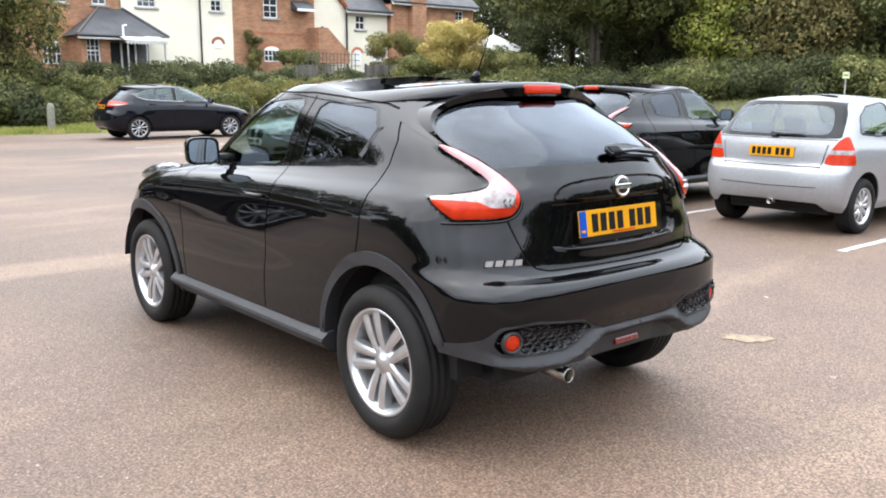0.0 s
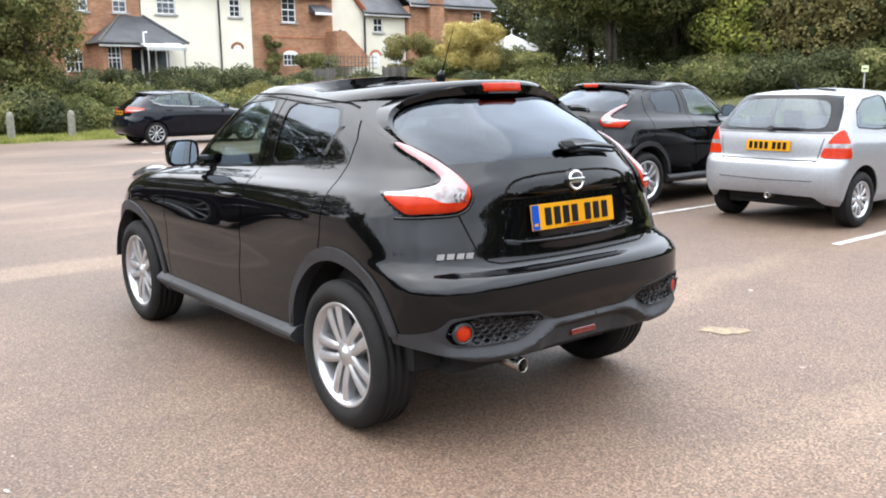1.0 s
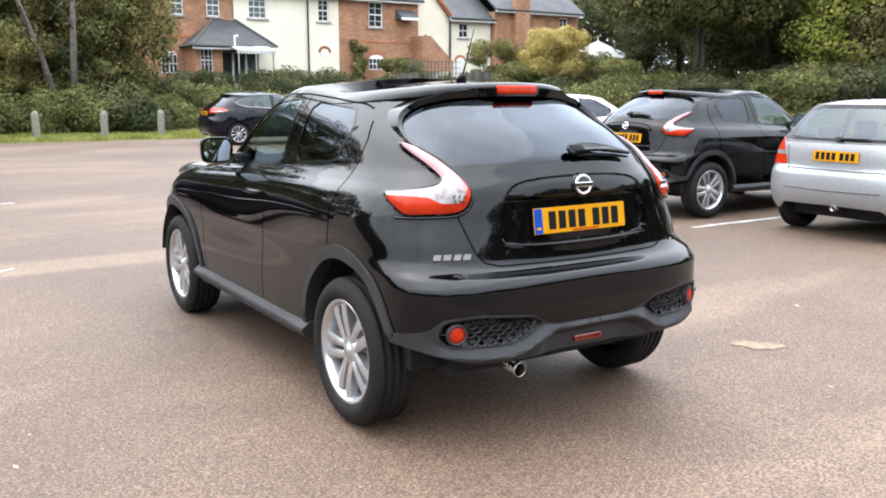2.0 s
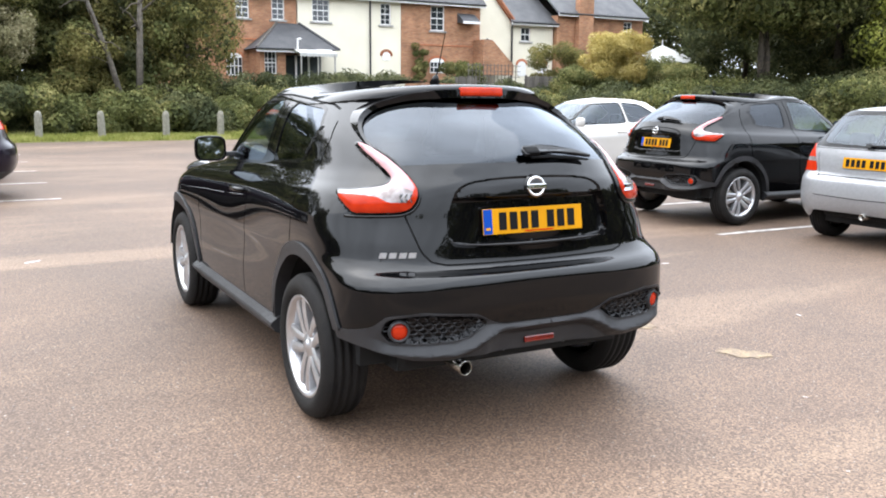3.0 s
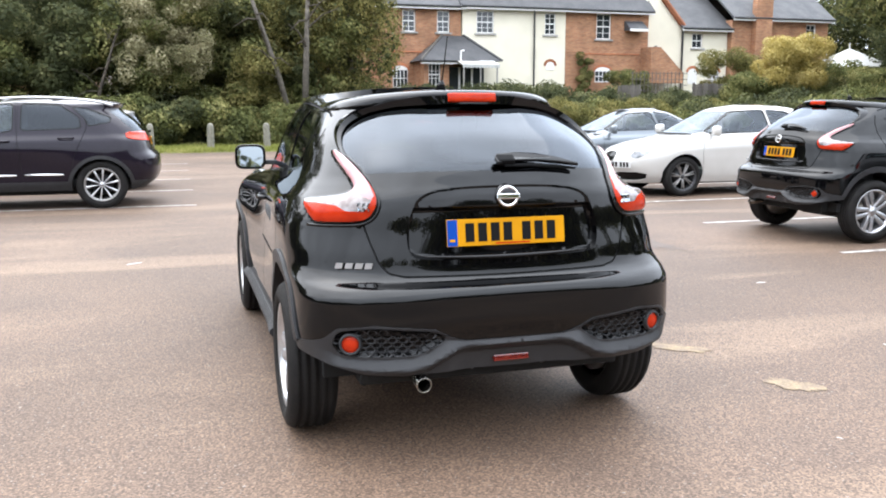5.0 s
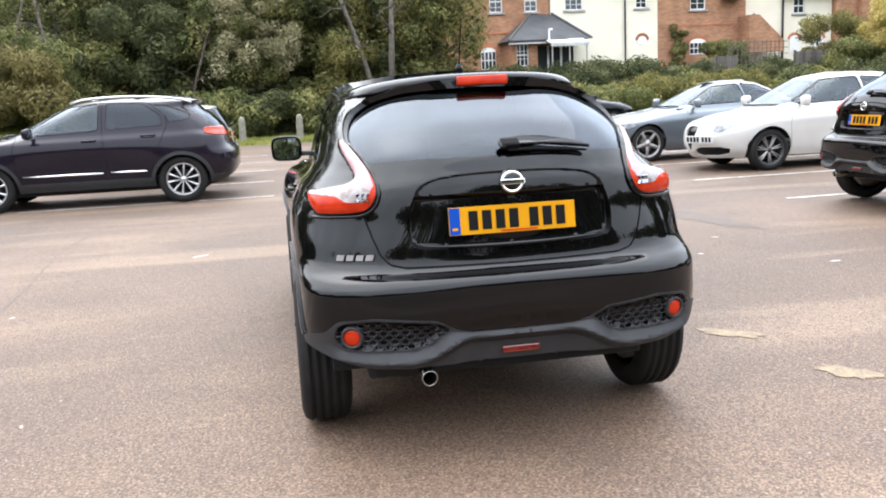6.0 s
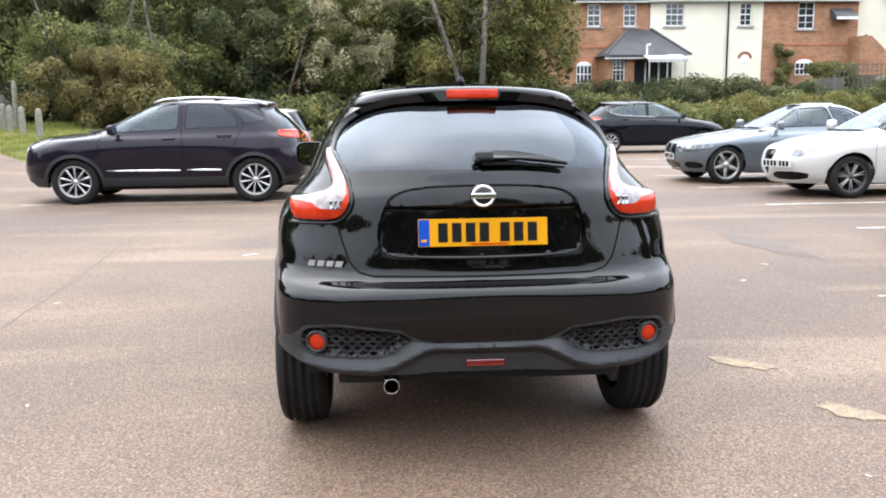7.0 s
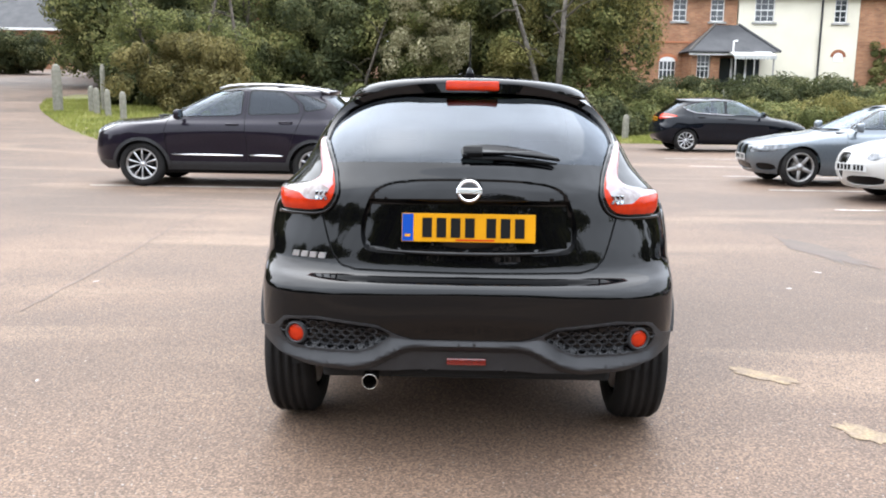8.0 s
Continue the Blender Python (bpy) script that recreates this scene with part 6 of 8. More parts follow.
FAMILY_HATCH = dict(
    levels=stack([(-2.06, 0.32), (-2.16, 0.40), (-2.19, 0.54), (-2.17, 0.72), (-2.10, 0.84), (-2.06, 0.98), (-1.98, 1.08), (-1.78, 1.24), (-1.55, 1.40), (-1.60, 1.45), (-1.2, 1.49), (-0.8, 1.50)],
                 [(0.78, 0.22, 0.22), (0.84, 0.34, 0.34), (0.865, 0.52, 0.52), (0.88, 0.68, 0.64), (0.88, 0.80, 0.74), (0.86, 0.93, 0.86), (0.785, 1.05, 0.96), (0.71, 1.20, 1.17), (0.63, 1.34, 1.35), (0.58, 1.40, 1.42), (0.35, 1.46, 1.475), (0, 1.48, 1.51)],
                 [(2.06, 0.22), (2.16, 0.34), (2.19, 0.48), (2.17, 0.60), (2.08, 0.72), (1.72, 0.88), (1.08, 1.00), (0.66, 1.20), (0.26, 1.38), (0.10, 1.43), (-0.2, 1.48), (-0.4, 1.51)],
                 low=(0.45, 2.8, 0.7, 2.3), high=(0.6, 2.6, 0.55, 2.8)),
    axles=(-1.39, 1.31), arch=0.36, track=0.76, radius=0.32, rim=0.225, style="ten", paint=M_NAVY_PAINT,
    windows=[[(0.80, 1.01), (0.20, 1.37), (-0.26, 1.41), (-0.26, 1.05)], [(-0.34, 1.06), (-0.34, 1.41), (-0.90, 1.385), (-1.40, 1.27), (-1.44, 1.22), (-1.15, 1.10)]],
    rear_glass=[(-0.56, 1.10), (0.56, 1.10), (0.5, 1.37), (-0.5, 1.37)], screen=[(-0.66, 1.01), (0.66, 1.01), (0.54, 1.40), (-0.54, 1.40)], screen_y=0.05, trim_wide=0.012, strip=[(0.80, 0.995), (-0.3, 1.04), (-1.12, 1.085), (-1.36, 1.16), (-1.46, 1.24)],
    tail_lamp=[(-1.60, 0.98), (-2.2, 0.88), (-2.2, 1.00), (-1.95, 1.06)], tail_view="side", tail_white=(0.955, 0.012),
    head_lamp=[(1.45, 0.90), (2.2, 0.62), (2.2, 0.74), (1.72, 0.90)], head_view="side",
    doors=[[(-0.34, 1.42), (-0.33, 1.06), (-0.38, 0.36)], [(0.84, 1.0), (0.88, 0.75), (0.84, 0.36)], [(-1.25, 1.20), (-1.22, 0.95), (-1.05, 0.70)]],
    gate=[[(0, 0.80), (0.58, 0.82), (0.60, 1.02)]], mirror=(0.90, 0.62, 1.05), handles=[(-0.16, 0.93), (-0.98, 0.97)],
    rear_plate=(-2.1, 0.90), cowl=0.92, belt=1.0, seat_y=-0.1, head=0.54, floor=0.34)

hatch_c, _ = parked_car(pose(7.56, 0.68, 0, 0, 0, -90), "silver three-door hatchback parked in a marked bay", SMALL_HATCH)
parked_car(pose(-3.797, 9.42, 0, 0, 0, 90) @ Matrix.Diagonal((1.018, 1.052, 1.026, 1)), "dark plum crossover car with silver roof rails", FAMILY_CROSSOVER)
parked_car(pose(7.41, 11.0, 0, 0, 0, 90) @ Matrix.Diagonal((1, 1, 1.06, 1)), "blue-grey metallic coupe parked nose out", COUPE)
parked_car(pose(7.92, 8.28, 0, 0, 0, 90) @ Matrix.Diagonal((1, 1.05, 1.05, 1)), "white sporty hatchback with dark wheels parked nose out", SPORT_HATCH)
parked_car(pose(7.92, 21.25, 0, 0, 0, -90) @ Matrix.Scale(1.04, 4), "blue-black hatchback with chrome window trim beside the verge", FAMILY_HATCH)
pale = dict(SMALL_HATCH)
pale.update(paint=M_WHITE_PAINT, rear_tint=G_TINT)
parked_car(pose(-3.47, 12.3, 0, 0, 0, 90), "white hatchback with red tail lamps behind a crossover", pale)

# ---- ground ----
def lift_at(x, y):
    """Height of the ground: flat car park, a drive climbing away beyond it, a bank below the houses."""
    x, y = np.asarray(x, float), np.asarray(y, float)
    drive = 0.0585 * np.maximum(y - 13, 0) * smooth_step((-x - 6.0) / 5.0)
    bank = 2.0 * smooth_step((y - 28.0) / 11.0) * smooth_step((x + 16) / 12)
    right = 1.2 * smooth_step((x - 22) / 14)
    return np.maximum(np.maximum(drive, bank), right)


def sheet(name, xs, ys, mat, label, category, dz=0.0, field=None, smooth=True):
    """A piece of ground that follows the height; field: kept where below 0."""
    gx, gy = np.meshgrid(xs, ys)
    n, m = len(xs), len(ys)
    sh = Shell(None)
    sh.v = np.stack([gx, gy, gx * 0], -1).reshape(-1, 3)
    sh.f = [(j * n + i, j * n + i + 1, (j + 1) * n + i + 1, (j + 1) * n + i) for j in range(m - 1) for i in range(n - 1)]
    sh.lab = ["a"] * len(sh.f)
    if field is not None:
        w = sh.cut(field)
        sh.f = [f for f, k in zip(sh.f, w) if k]
    used = sorted({i for f in sh.f for i in f})
    idx = {o: k for k, o in enumerate(used)}
    vv = sh.v[used]
    edge = 0.0
    vv[:, 2] = lift_at(vv[:, 0], vv[:, 1]) + dz
    if field is not None:
        d = field(vv[:, 0], vv[:, 1], vv[:, 2])
        vv[:, 2] -= (dz + 0.02) * (1 - smooth_step(-d / 0.12))
    return tagged(new(name, mesh_of(name, vv, [tuple(idx[i] for i in f) for f in sh.f], mat, smooth)), label, category, kind="structure")


sheet("ground", np.concatenate([[-900, -300, -120], np.linspace(-60, 60, 121), [120, 300, 900]]), np.concatenate([[-900, -300, -100], np.linspace(-40, 110, 151), [200, 400, 900]]), M_ASPHALT, "worn pinkish grey asphalt of the car park", "ground")

WEDGE = soften([(-8.7, 16.4), (-11.3, 19.6), (-13.6, 23.3), (-16.3, 28), (-19.6, 37), (-5, 40), (-6.5, 26), (-7.2, 18)], 2)


def verge_field(x, y, z):
    wob = 0.12 * np.sin(x * 1.7) + 0.08 * np.sin(x * 4.1 + 1)
    back = 24.7 + wob - y
    side = 21.5 + 0.15 * np.sin(y * 1.3) - x
    keep = np.minimum(np.maximum(back, -9.5 - x), side)
    return np.minimum(keep, inside(WEDGE, x, y))


sheet("verge", np.linspace(-18, 60, 157), np.linspace(-38, 60, 197), M_GRASS_SOIL, "uneven grass verge with fallen leaves", "verge", 0.035, verge_field)


def thicket_floor(x, y, z):
    return np.minimum(np.maximum(28.3 - y + 0.2 * np.sin(x), -10.0 - x), 26.5 - x + 0.2 * np.sin(y))


sheet("soil", np.linspace(-18, 60, 79), np.linspace(-38, 60, 99), M_SOIL, "dark leaf-covered soil under the thicket", "soil", 0.06, thicket_floor)


def paint_line(y, x0, x1, width=0.09):
    bm = bmesh.new()
    n = 24
    rnd = random.Random(int(y * 100) + int(x0 * 10))
    top = [bm.verts.new((x0 + (x1 - x0) * i / n, y + width / 2 + rnd.uniform(-0.008, 0.008), 0.004)) for i in range(n + 1)]
    low = [bm.verts.new((x0 + (x1 - x0) * i / n, y - width / 2 + rnd.uniform(-0.008, 0.008), 0.004)) for i in range(n + 1)]
    for i in range(n):
        bm.faces.new((low[i], low[i + 1], top[i + 1], top[i]))
    me = bpy.data.meshes.new("parking_line")
    bm.to_mesh(me)
    bm.free()
    me.materials.append(M_LINE)
    return tagged(new("parking_line", me), "worn white painted bay line", "road marking", "bay lines", "structure")


for y in (-3.0, -0.47, 1.96, 4.4, 6.88, 9.53, 12.15, 14.72, 17.3):
    paint_line(y, 5.16, 10.0)
for y in (8.6, 11.2, 13.78, 16.45, 19.1):
    paint_line(y, -6.0, -1.03)


def patch(name, cx, cy, long, wide, turn, mat, label, category, seed, z=0.004):
    rnd = random.Random(seed)
    n = 26
    pts = []
    for i in range(n):
        a = 2 * math.pi * i / n
        r = 1 + rnd.uniform(-0.28, 0.22)
        px, py = math.cos(a) * long / 2 * r, math.sin(a) * wide / 2 * r
        c, s = math.cos(radians(turn)), math.sin(radians(turn))
        pts.append((cx + px * c - py * s, cy + px * s + py * c, z))
    me = mesh_of(name, [(cx, cy, z)] + pts, [(0, i + 1, (i + 1) % n + 1) for i in range(n)], mat)
    return tagged(new(name, me), label, category, kind="structure")


patch("paint_patch", 1.635, -0.68, 0.40, 0.15, -42, M_YELLOW, "faded yellow paint patch on the asphalt", "road marking", 3)
patch("paint_patch", 1.81, -1.5, 0.32, 0.16, -50, M_YELLOW, "faded yellow paint patch on the asphalt", "road marking", 5)
M_DAMP = material("dark damp asphalt", (0.066, 0.047, 0.036), 0.65, other=(0.085, 0.06, 0.045), scale=5, fine=0.3, bump_scale=90)
patch("damp_patch", 3.56, 3.45, 1.7, 0.42, -82, M_DAMP, "dark damp hollow in the asphalt", "stain", 8, 0.003)
for i, (px, py, w) in enumerate(((3.4, 0.9, 0.10), (2.6, 1.6, 0.07), (-1.73, 3.47, 0.16), (-2.9, 1.4, 0.06), (2.9, -1.0, 0.05), (-2.2, -1.0, 0.04), (1.5, -2.2, 0.03), (3.1, 2.3, 0.08), (0.9, -2.9, 0.025), (-0.9, -3.2, 0.03))):
    patch("paint_fleck", px, py, w, w * 0.4, 20 * i, M_LINE, "small pale scuff on the asphalt", "road marking", 20 + i)


def tar_seam(points, width, seed):
    """A ragged sealed joint in the asphalt."""
    rnd = random.Random(seed)
    v, f = [], []
    for (x0, y0), (x1, y1) in zip(points[:-1], points[1:]):
        n = max(2, int(math.hypot(x1 - x0, y1 - y0) / 0.12))
        for i in range(n + (1 if (x1, y1) == points[-1] else 0)):
            k = i / n
            x, y, w = x0 + (x1 - x0) * k + rnd.uniform(-0.012, 0.012), y0 + (y1 - y0) * k, width * rnd.uniform(0.25, 0.75)
            v += [(x - w, y, 0.003), (x + w, y, 0.003)]
    f = [(2 * i, 2 * i + 1, 2 * i + 3, 2 * i + 2) for i in range(len(v) // 2 - 1)]
    return tagged(new("tar_seam", mesh_of("tar_seam", v, f, M_TAR)), "dark ragged tar joint in the asphalt", "road joint", kind="structure")


tar_seam([(-3.0, 0.4), (-3.1, 2.6), (-3.25, 4.5), (-3.1, 6.5)], 0.022, 4)

# ---- plants ----
def leaf_cloud(name, clumps, leaf, mat, parent, seed, droop=0.0, tag="", shape=0.55):
    """Many small leaves round clumps (x, y, z, radius, flattening, count): one mesh."""
    rng = np.random.default_rng(seed)
    cs, ns = [], []
    for x, y, z, r, flat, count in clumps:
        d = rng.normal(size=(count, 3))
        d /= np.linalg.norm(d, axis=1)[:, None]
        rad = r * (0.55 + 0.5 * rng.random(count) ** 0.6)
        p = d * rad[:, None]
        p[:, 2] *= flat
        if droop:
            p[:, 2] -= droop * rng.random(count) ** 2 * r
        cs.append(p + (x, y, z))
        ns.append(d + rng.normal(scale=0.4, size=(count, 3)))
    c, n = np.concatenate(cs), np.concatenate(ns)
    n /= np.linalg.norm(n, axis=1)[:, None]
    k = len(c)
    up = rng.normal(size=(k, 3))
    if droop:
        up[:, 2] -= 1.6
    a = np.cross(n, up)
    a /= np.linalg.norm(a, axis=1)[:, None] + 1e-9
    b = np.cross(n, a)
    s = (leaf * (0.6 + 0.8 * rng.random(k)))[:, None]
    fold = n * s * 0.12
    v = np.stack([c - b * s * 0.5, c + a * s * shape * 0.5 + fold, c + b * s * 0.5, c - a * s * shape * 0.5 + fold], 1).reshape(-1, 3)
    me = bpy.data.meshes.new(name)
    me.vertices.add(4 * k)
    me.vertices.foreach_set("co", v.ravel())
    me.loops.add(4 * k)
    me.loops.foreach_set("vertex_index", np.arange(4 * k))
    me.polygons.add(k)
    me.polygons.foreach_set("loop_start", np.arange(0, 4 * k, 4))
    me.polygons.foreach_set("loop_total", np.full(k, 4))
    me.materials.append(mat)
    me.update(calc_edges=True)
    return part(name, me, mat, parent, tag)


def mound(seed, x0, x1, y0, y1, z0, z1, r, number, count, flat=0.8):
    """Clumps that fill a box unevenly, lying on the ground's height."""
    rnd = random.Random(seed)
    out = []
    for _ in range(number):
        x, y = rnd.uniform(x0, x1), rnd.uniform(y0, y1)
        g = float(lift_at(x, y))
        q = r * rnd.uniform(0.6, 1.3)
        out.append((x, y, g + rnd.uniform(z0, z1), q, flat, int(count * (q / r) ** 2)))
    return out


def bush(label, seed, box6, r, number, count, leaf, mat, name="bush", core=True, category="bush", droop=0.0, kind="", flat=0.8):
    t = thing(name, label, category, kind=kind)
    leaf, count = leaf * 0.8, int(count * 1.45)
    cl = mound(seed, *box6, r, number, count, flat)
    leaf_cloud("leaves", cl, leaf, mat, t, seed, droop)
    if core:
        # dark core: shade inside the bush put into the leaf colour
        leaf_cloud("inner_leaves", [(x, y + 0.4, z - 0.1, q * 0.8, f, max(6, n // 16)) for x, y, z, q, f, n in cl], leaf * 2.4, M_LEAF_DARK, t, seed + 1, tag="dark inner leaves that colour in the shade")
    return t


def tree(label, x, y, height, spread, mat, seed, leaf=0.14, clumps=46, count=420, trunk=0.22, low=0.3, droop=0.0, lean=0.0, stems=1, r=0.95, flat=0.75, bark=None):
    """A tapered trunk with limbs, and a crown of many leaves in clumps with gaps."""
    rnd = random.Random(seed)
    g = float(lift_at(x, y))
    t = thing("tree", label, "tree")
    cl = []
    for s in range(stems):
        ox = (s - (stems - 1) / 2) * trunk * 2.6
        top = (x + ox * 1.5 + lean * height, y + 0.2, g + height * 0.86)
        pts = [(x + ox, y, g - 0.2), (x + ox + lean * height * 0.25 + rnd.uniform(-0.1, 0.1), y, g + height * 0.3), (x + ox + lean * height * 0.6 + rnd.uniform(-0.2, 0.2), y + 0.1, g + height * 0.6), top]
        part("trunk", tube(pts, [trunk, trunk * 0.8, trunk * 0.5, trunk * 0.15], 9), bark or M_BARK, t, smooth=True)
        for k in range(7):
            f = rnd.uniform(max(0.25, low), 0.8)
            base = (x + ox + lean * height * f, y, g + height * f)
            a = rnd.uniform(0, 2 * math.pi)
            q = spread * rnd.uniform(0.5, 0.9)
            end = (base[0] + q * math.cos(a), base[1] + q * math.sin(a), base[2] + rnd.uniform(0.2, 0.9) * q * (0.5 if droop else 1))
            mid = tuple((u + w) / 2 for u, w in zip(base, end))
            part("limb", tube([base, (mid[0], mid[1], mid[2] + 0.15), end], [trunk * 0.4, trunk * 0.25, trunk * 0.08], 6), M_BARK, t)
            cl.append((*end, r, flat, count))
    for _ in range(clumps):
        a, u = rnd.uniform(0, 2 * math.pi), rnd.random()
        h = low + (1 - low) * rnd.random()
        wide = spread * math.sin(math.pi * min(0.97, 0.16 + 0.82 * (h - low) / (1 - low))) ** 0.6 * math.sqrt(u)
        q = r * rnd.uniform(0.65, 1.3)
        cl.append((x + lean * height * h + wide * math.cos(a), y + wide * math.sin(a), g + height * h, q, flat, int(count * (q / r) ** 2)))
    leaf_cloud("crown", cl, leaf, mat, t, seed, droop)
    # darker leaves inside the crown colour in its inner shade
    leaf_cloud("inner_crown", [(a, b + 0.3, c, q * 0.8, f, max(6, n // 10)) for a, b, c, q, f, n in cl], leaf * 2.4, M_LEAF_DARK, t, seed + 7, tag="dark inner leaves that colour in the shade")
    return t


# the overgrown bank below the houses
for i in range(9):
    x0 = 7.2 + i * 3.4
    bush("bramble hedge climbing the bank below the houses", 100 + i, (x0 - 0.6, x0 + 3.8, 28.9, 32.5, 0.1, 0.75 if i else 0.9), 0.62, 34, 420, 0.15, M_LEAF_BIRCH if i % 3 == 2 else M_LEAF_MID, "hedge", category="hedge")
    bush("dark ivy hedge along the top of the bank", 130 + i, (x0 - 0.6, x0 + 3.8, 33.5, 36.5, 0.0, 0.55 if i in (3, 4, 5) else 0.75), 0.52 if i in (3, 4, 5) else 0.6, 26, 330, 0.15, M_LEAF_DARK, "hedge", category="hedge")
for i, (x, y, w) in enumerate(((15.5, 30.6, 1.8), (18.8, 30.2, 2.0), (22.8, 31.0, 1.8), (26.5, 31.0, 1.6), (20.4, 32.6, 1.0), (24.2, 32.8, 0.9))):
    bush("tall yellowing weeds on the bank", 160 + i, (x - w, x + w, y - 0.8, y + 0.8, 0.3, 1.3 if i < 2 else 0.8), 0.36, 30, 230, 0.11, M_LEAF_BIRCH, "weeds", False, "weeds")
# the dark thicket beyond the plum crossover
for i in range(10):
    x0 = -13.5 + i * 2.0
    bush("ivy and bramble undergrowth at the edge of the wood", 200 + i, (x0 - 0.4, x0 + 2.4, 28.3, 30.4, 0.1, 1.3), 0.58, 21, 420, 0.16, M_LEAF_MID if i % 3 else M_LEAF_DARK, "undergrowth", category="undergrowth")
for i in range(9):
    x0 = -13 + i * 2.1
    bush("dark evergreen thicket rising behind the undergrowth", 230 + i, (x0 - 0.5, x0 + 2.6, 30.8, 34.5, 0.8, 3.2 if i < 3 else 5.2), 0.78, 30, 380, 0.19, M_LEAF_DARK if i % 2 else M_LEAF_MID, "thicket", category="thicket")
bush("traveller's joy with cream seed heads in the thicket", 260, (-3.0, 0.2, 29.8, 31.0, 2.4, 6.4), 0.42, 62, 200, 0.13, M_LEAF_CREAM, "climber", False, "climber")
bush("green leaves among the cream seed heads", 261, (-3.4, 0.4, 30.2, 31.4, 1.5, 6.0), 0.55, 34, 300, 0.13, M_LEAF_MID, "climber", False, "climber")
bush("yellow green ivy leaves trailing from the thicket", 262, (1.0, 3.2, 30.0, 31.2, 0.8, 3.4), 0.5, 22, 260, 0.13, M_LEAF_BIRCH, "climber", False, "climber")
bush("ivy clad stems closing the thicket", 270, (-1.6, 3.0, 32.0, 33.6, 2.2, 6.2), 0.7, 40, 380, 0.15, M_LEAF_MID, "thicket", category="thicket")
bush("russet and green hawthorn at the foot of the drive", 264, (-12.2, -8.0, 25.4, 29.0, 0.1, 2.5), 0.6, 46, 420, 0.15, M_LEAF_BROWN, "bush")
bush("green hawthorn beside the drive", 266, (-13.8, -8.6, 28.5, 32.5, 0.6, 3.4), 0.75, 34, 420, 0.16, M_LEAF_MID, "bush")
tree("yellowing birch with hanging twigs at the edge of the car park", 5.9, 32.6, 7.4, 2.6, M_LEAF_BIRCH, 300, 0.11, 150, 230, 0.2, 0.24, 0.9, -0.06, 2, 0.46, 2.0, M_PALE_BARK)
tree("leaning birch with thinning leaves", 3.6, 32.4, 7.2, 1.6, M_LEAF_BIRCH, 302, 0.11, 70, 200, 0.13, 0.34, 0.9, -0.08, 1, 0.44, 2.0, M_PALE_BARK)
tree("dark oak in the wood", -6.5, 37.5, 8, 3.6, M_LEAF_DARK, 304, 0.17, 60, 420, 0.25, 0.2)
tree("dark oak in the wood", 0.5, 38.5, 8, 3.6, M_LEAF_DARK, 306, 0.17, 60, 420, 0.25, 0.2)
tree("bare-stemmed tree with sparse leaves beside the drive", -9.6, 33.6, 7, 2.2, M_LEAF_MID, 308, 0.15, 26, 300, 0.16, 0.4)
for i, (x, y, h, w) in enumerate(((-19.5, 44, 7.5, 3.4), (-24, 58, 9, 4.2), (-31, 84, 13, 5.5), (-42, 88, 13, 5.5), (-52, 84, 12, 5.5), (-13.5, 39, 8, 3.2))):
    tree("dark tree standing beyond the drive", x, y, h, w, M_LEAF_DARK if i % 2 else M_LEAF_MID, 310 + i, 0.2, 60, 380, 0.25, 0.12, r=1.2)
# leaning and bare stems in front of the dark thicket
rb = random.Random(31)
for i, (x, y, lean, h, th) in enumerate(((3.4, 30.2, -0.30, 6.0, 0.13), (3.7, 30.3, 0.05, 6.2, 0.16), (-8.6, 29.6, -0.12, 5.0, 0.1), (-4.4, 30.4, 0.3, 4.4, 0.07), (-10.6, 29.4, 0.24, 5.0, 0.08), (-11.6, 28.8, -0.3, 4.6, 0.07))):
    t = thing("stem", "bare leaning stem in the thicket", "tree stem")
    g = float(lift_at(x, y))
    part("trunk", tube([(x, y, g - 0.1), (x + lean * h * 0.4, y - 0.1, g + h * 0.45), (x + lean * h, y, g + h)], [th, th * 0.8, th * 0.45], 8), M_PALE_BARK if i < 2 else M_BARK, t, smooth=True)
    for k in range(9):
        f = rb.uniform(0.4, 0.95)
        bx, bz = x + lean * h * f, g + h * f
        ex, ez = bx + rb.uniform(-1.3, 1.3), bz + rb.uniform(-0.5, 1.0)
        part("twig", tube([(bx, y - 0.1, bz), ((bx + ex) / 2, y - 0.35, (bz + ez) / 2 + 0.15), (ex, y - 0.5, ez)], [th * 0.3, th * 0.2, th * 0.08], 5), M_BARK, t)
# bushes and trees at the far corner and along the lawn
bush("green garden shrub below the golden one", 320, (25.6, 31.4, 32.4, 34.0, 0.2, 2.0), 0.6, 64, 420, 0.15, M_LEAF_MID, "bush")
bush("golden crown of a garden shrub", 328, (27.6, 31.0, 32.4, 34.0, 1.7, 3.8), 0.55, 60, 420, 0.14, M_LEAF_GOLD, "bush", False)
bush("pale flowering shrub below the houses", 322, (26.2, 29.2, 36.2, 37.4, 0.4, 2.5), 0.45, 34, 280, 0.13, M_LEAF_BIRCH, "bush", False)
bush("green garden shrub beside a brick wall", 324, (23.6, 25.6, 40.4, 42.2, 0.2, 1.6), 0.45, 20, 260, 0.14, M_LEAF_MID, "bush")
bush("ivy climbing a brick house wall", 326, (22.2, 23.0, 43.55, 43.8, 0.2, 2.6), 0.22, 34, 130, 0.11, M_LEAF_MID, "ivy", False, "ivy")
for i in range(7):
    a = radians(40 + i * 5.2)
    cx, cy = -3 + 43 * math.sin(a), -4.5 + 43 * math.cos(a)
    bush("bramble bank behind the lawn", 340 + i, (cx - 3.0, cx + 3.0, cy - 2.2, cy + 2.2, 0.1, 1.3), 0.8, 44, 420, 0.17, M_LEAF_MID if i % 2 else M_LEAF_DARK, "hedge", category="hedge")
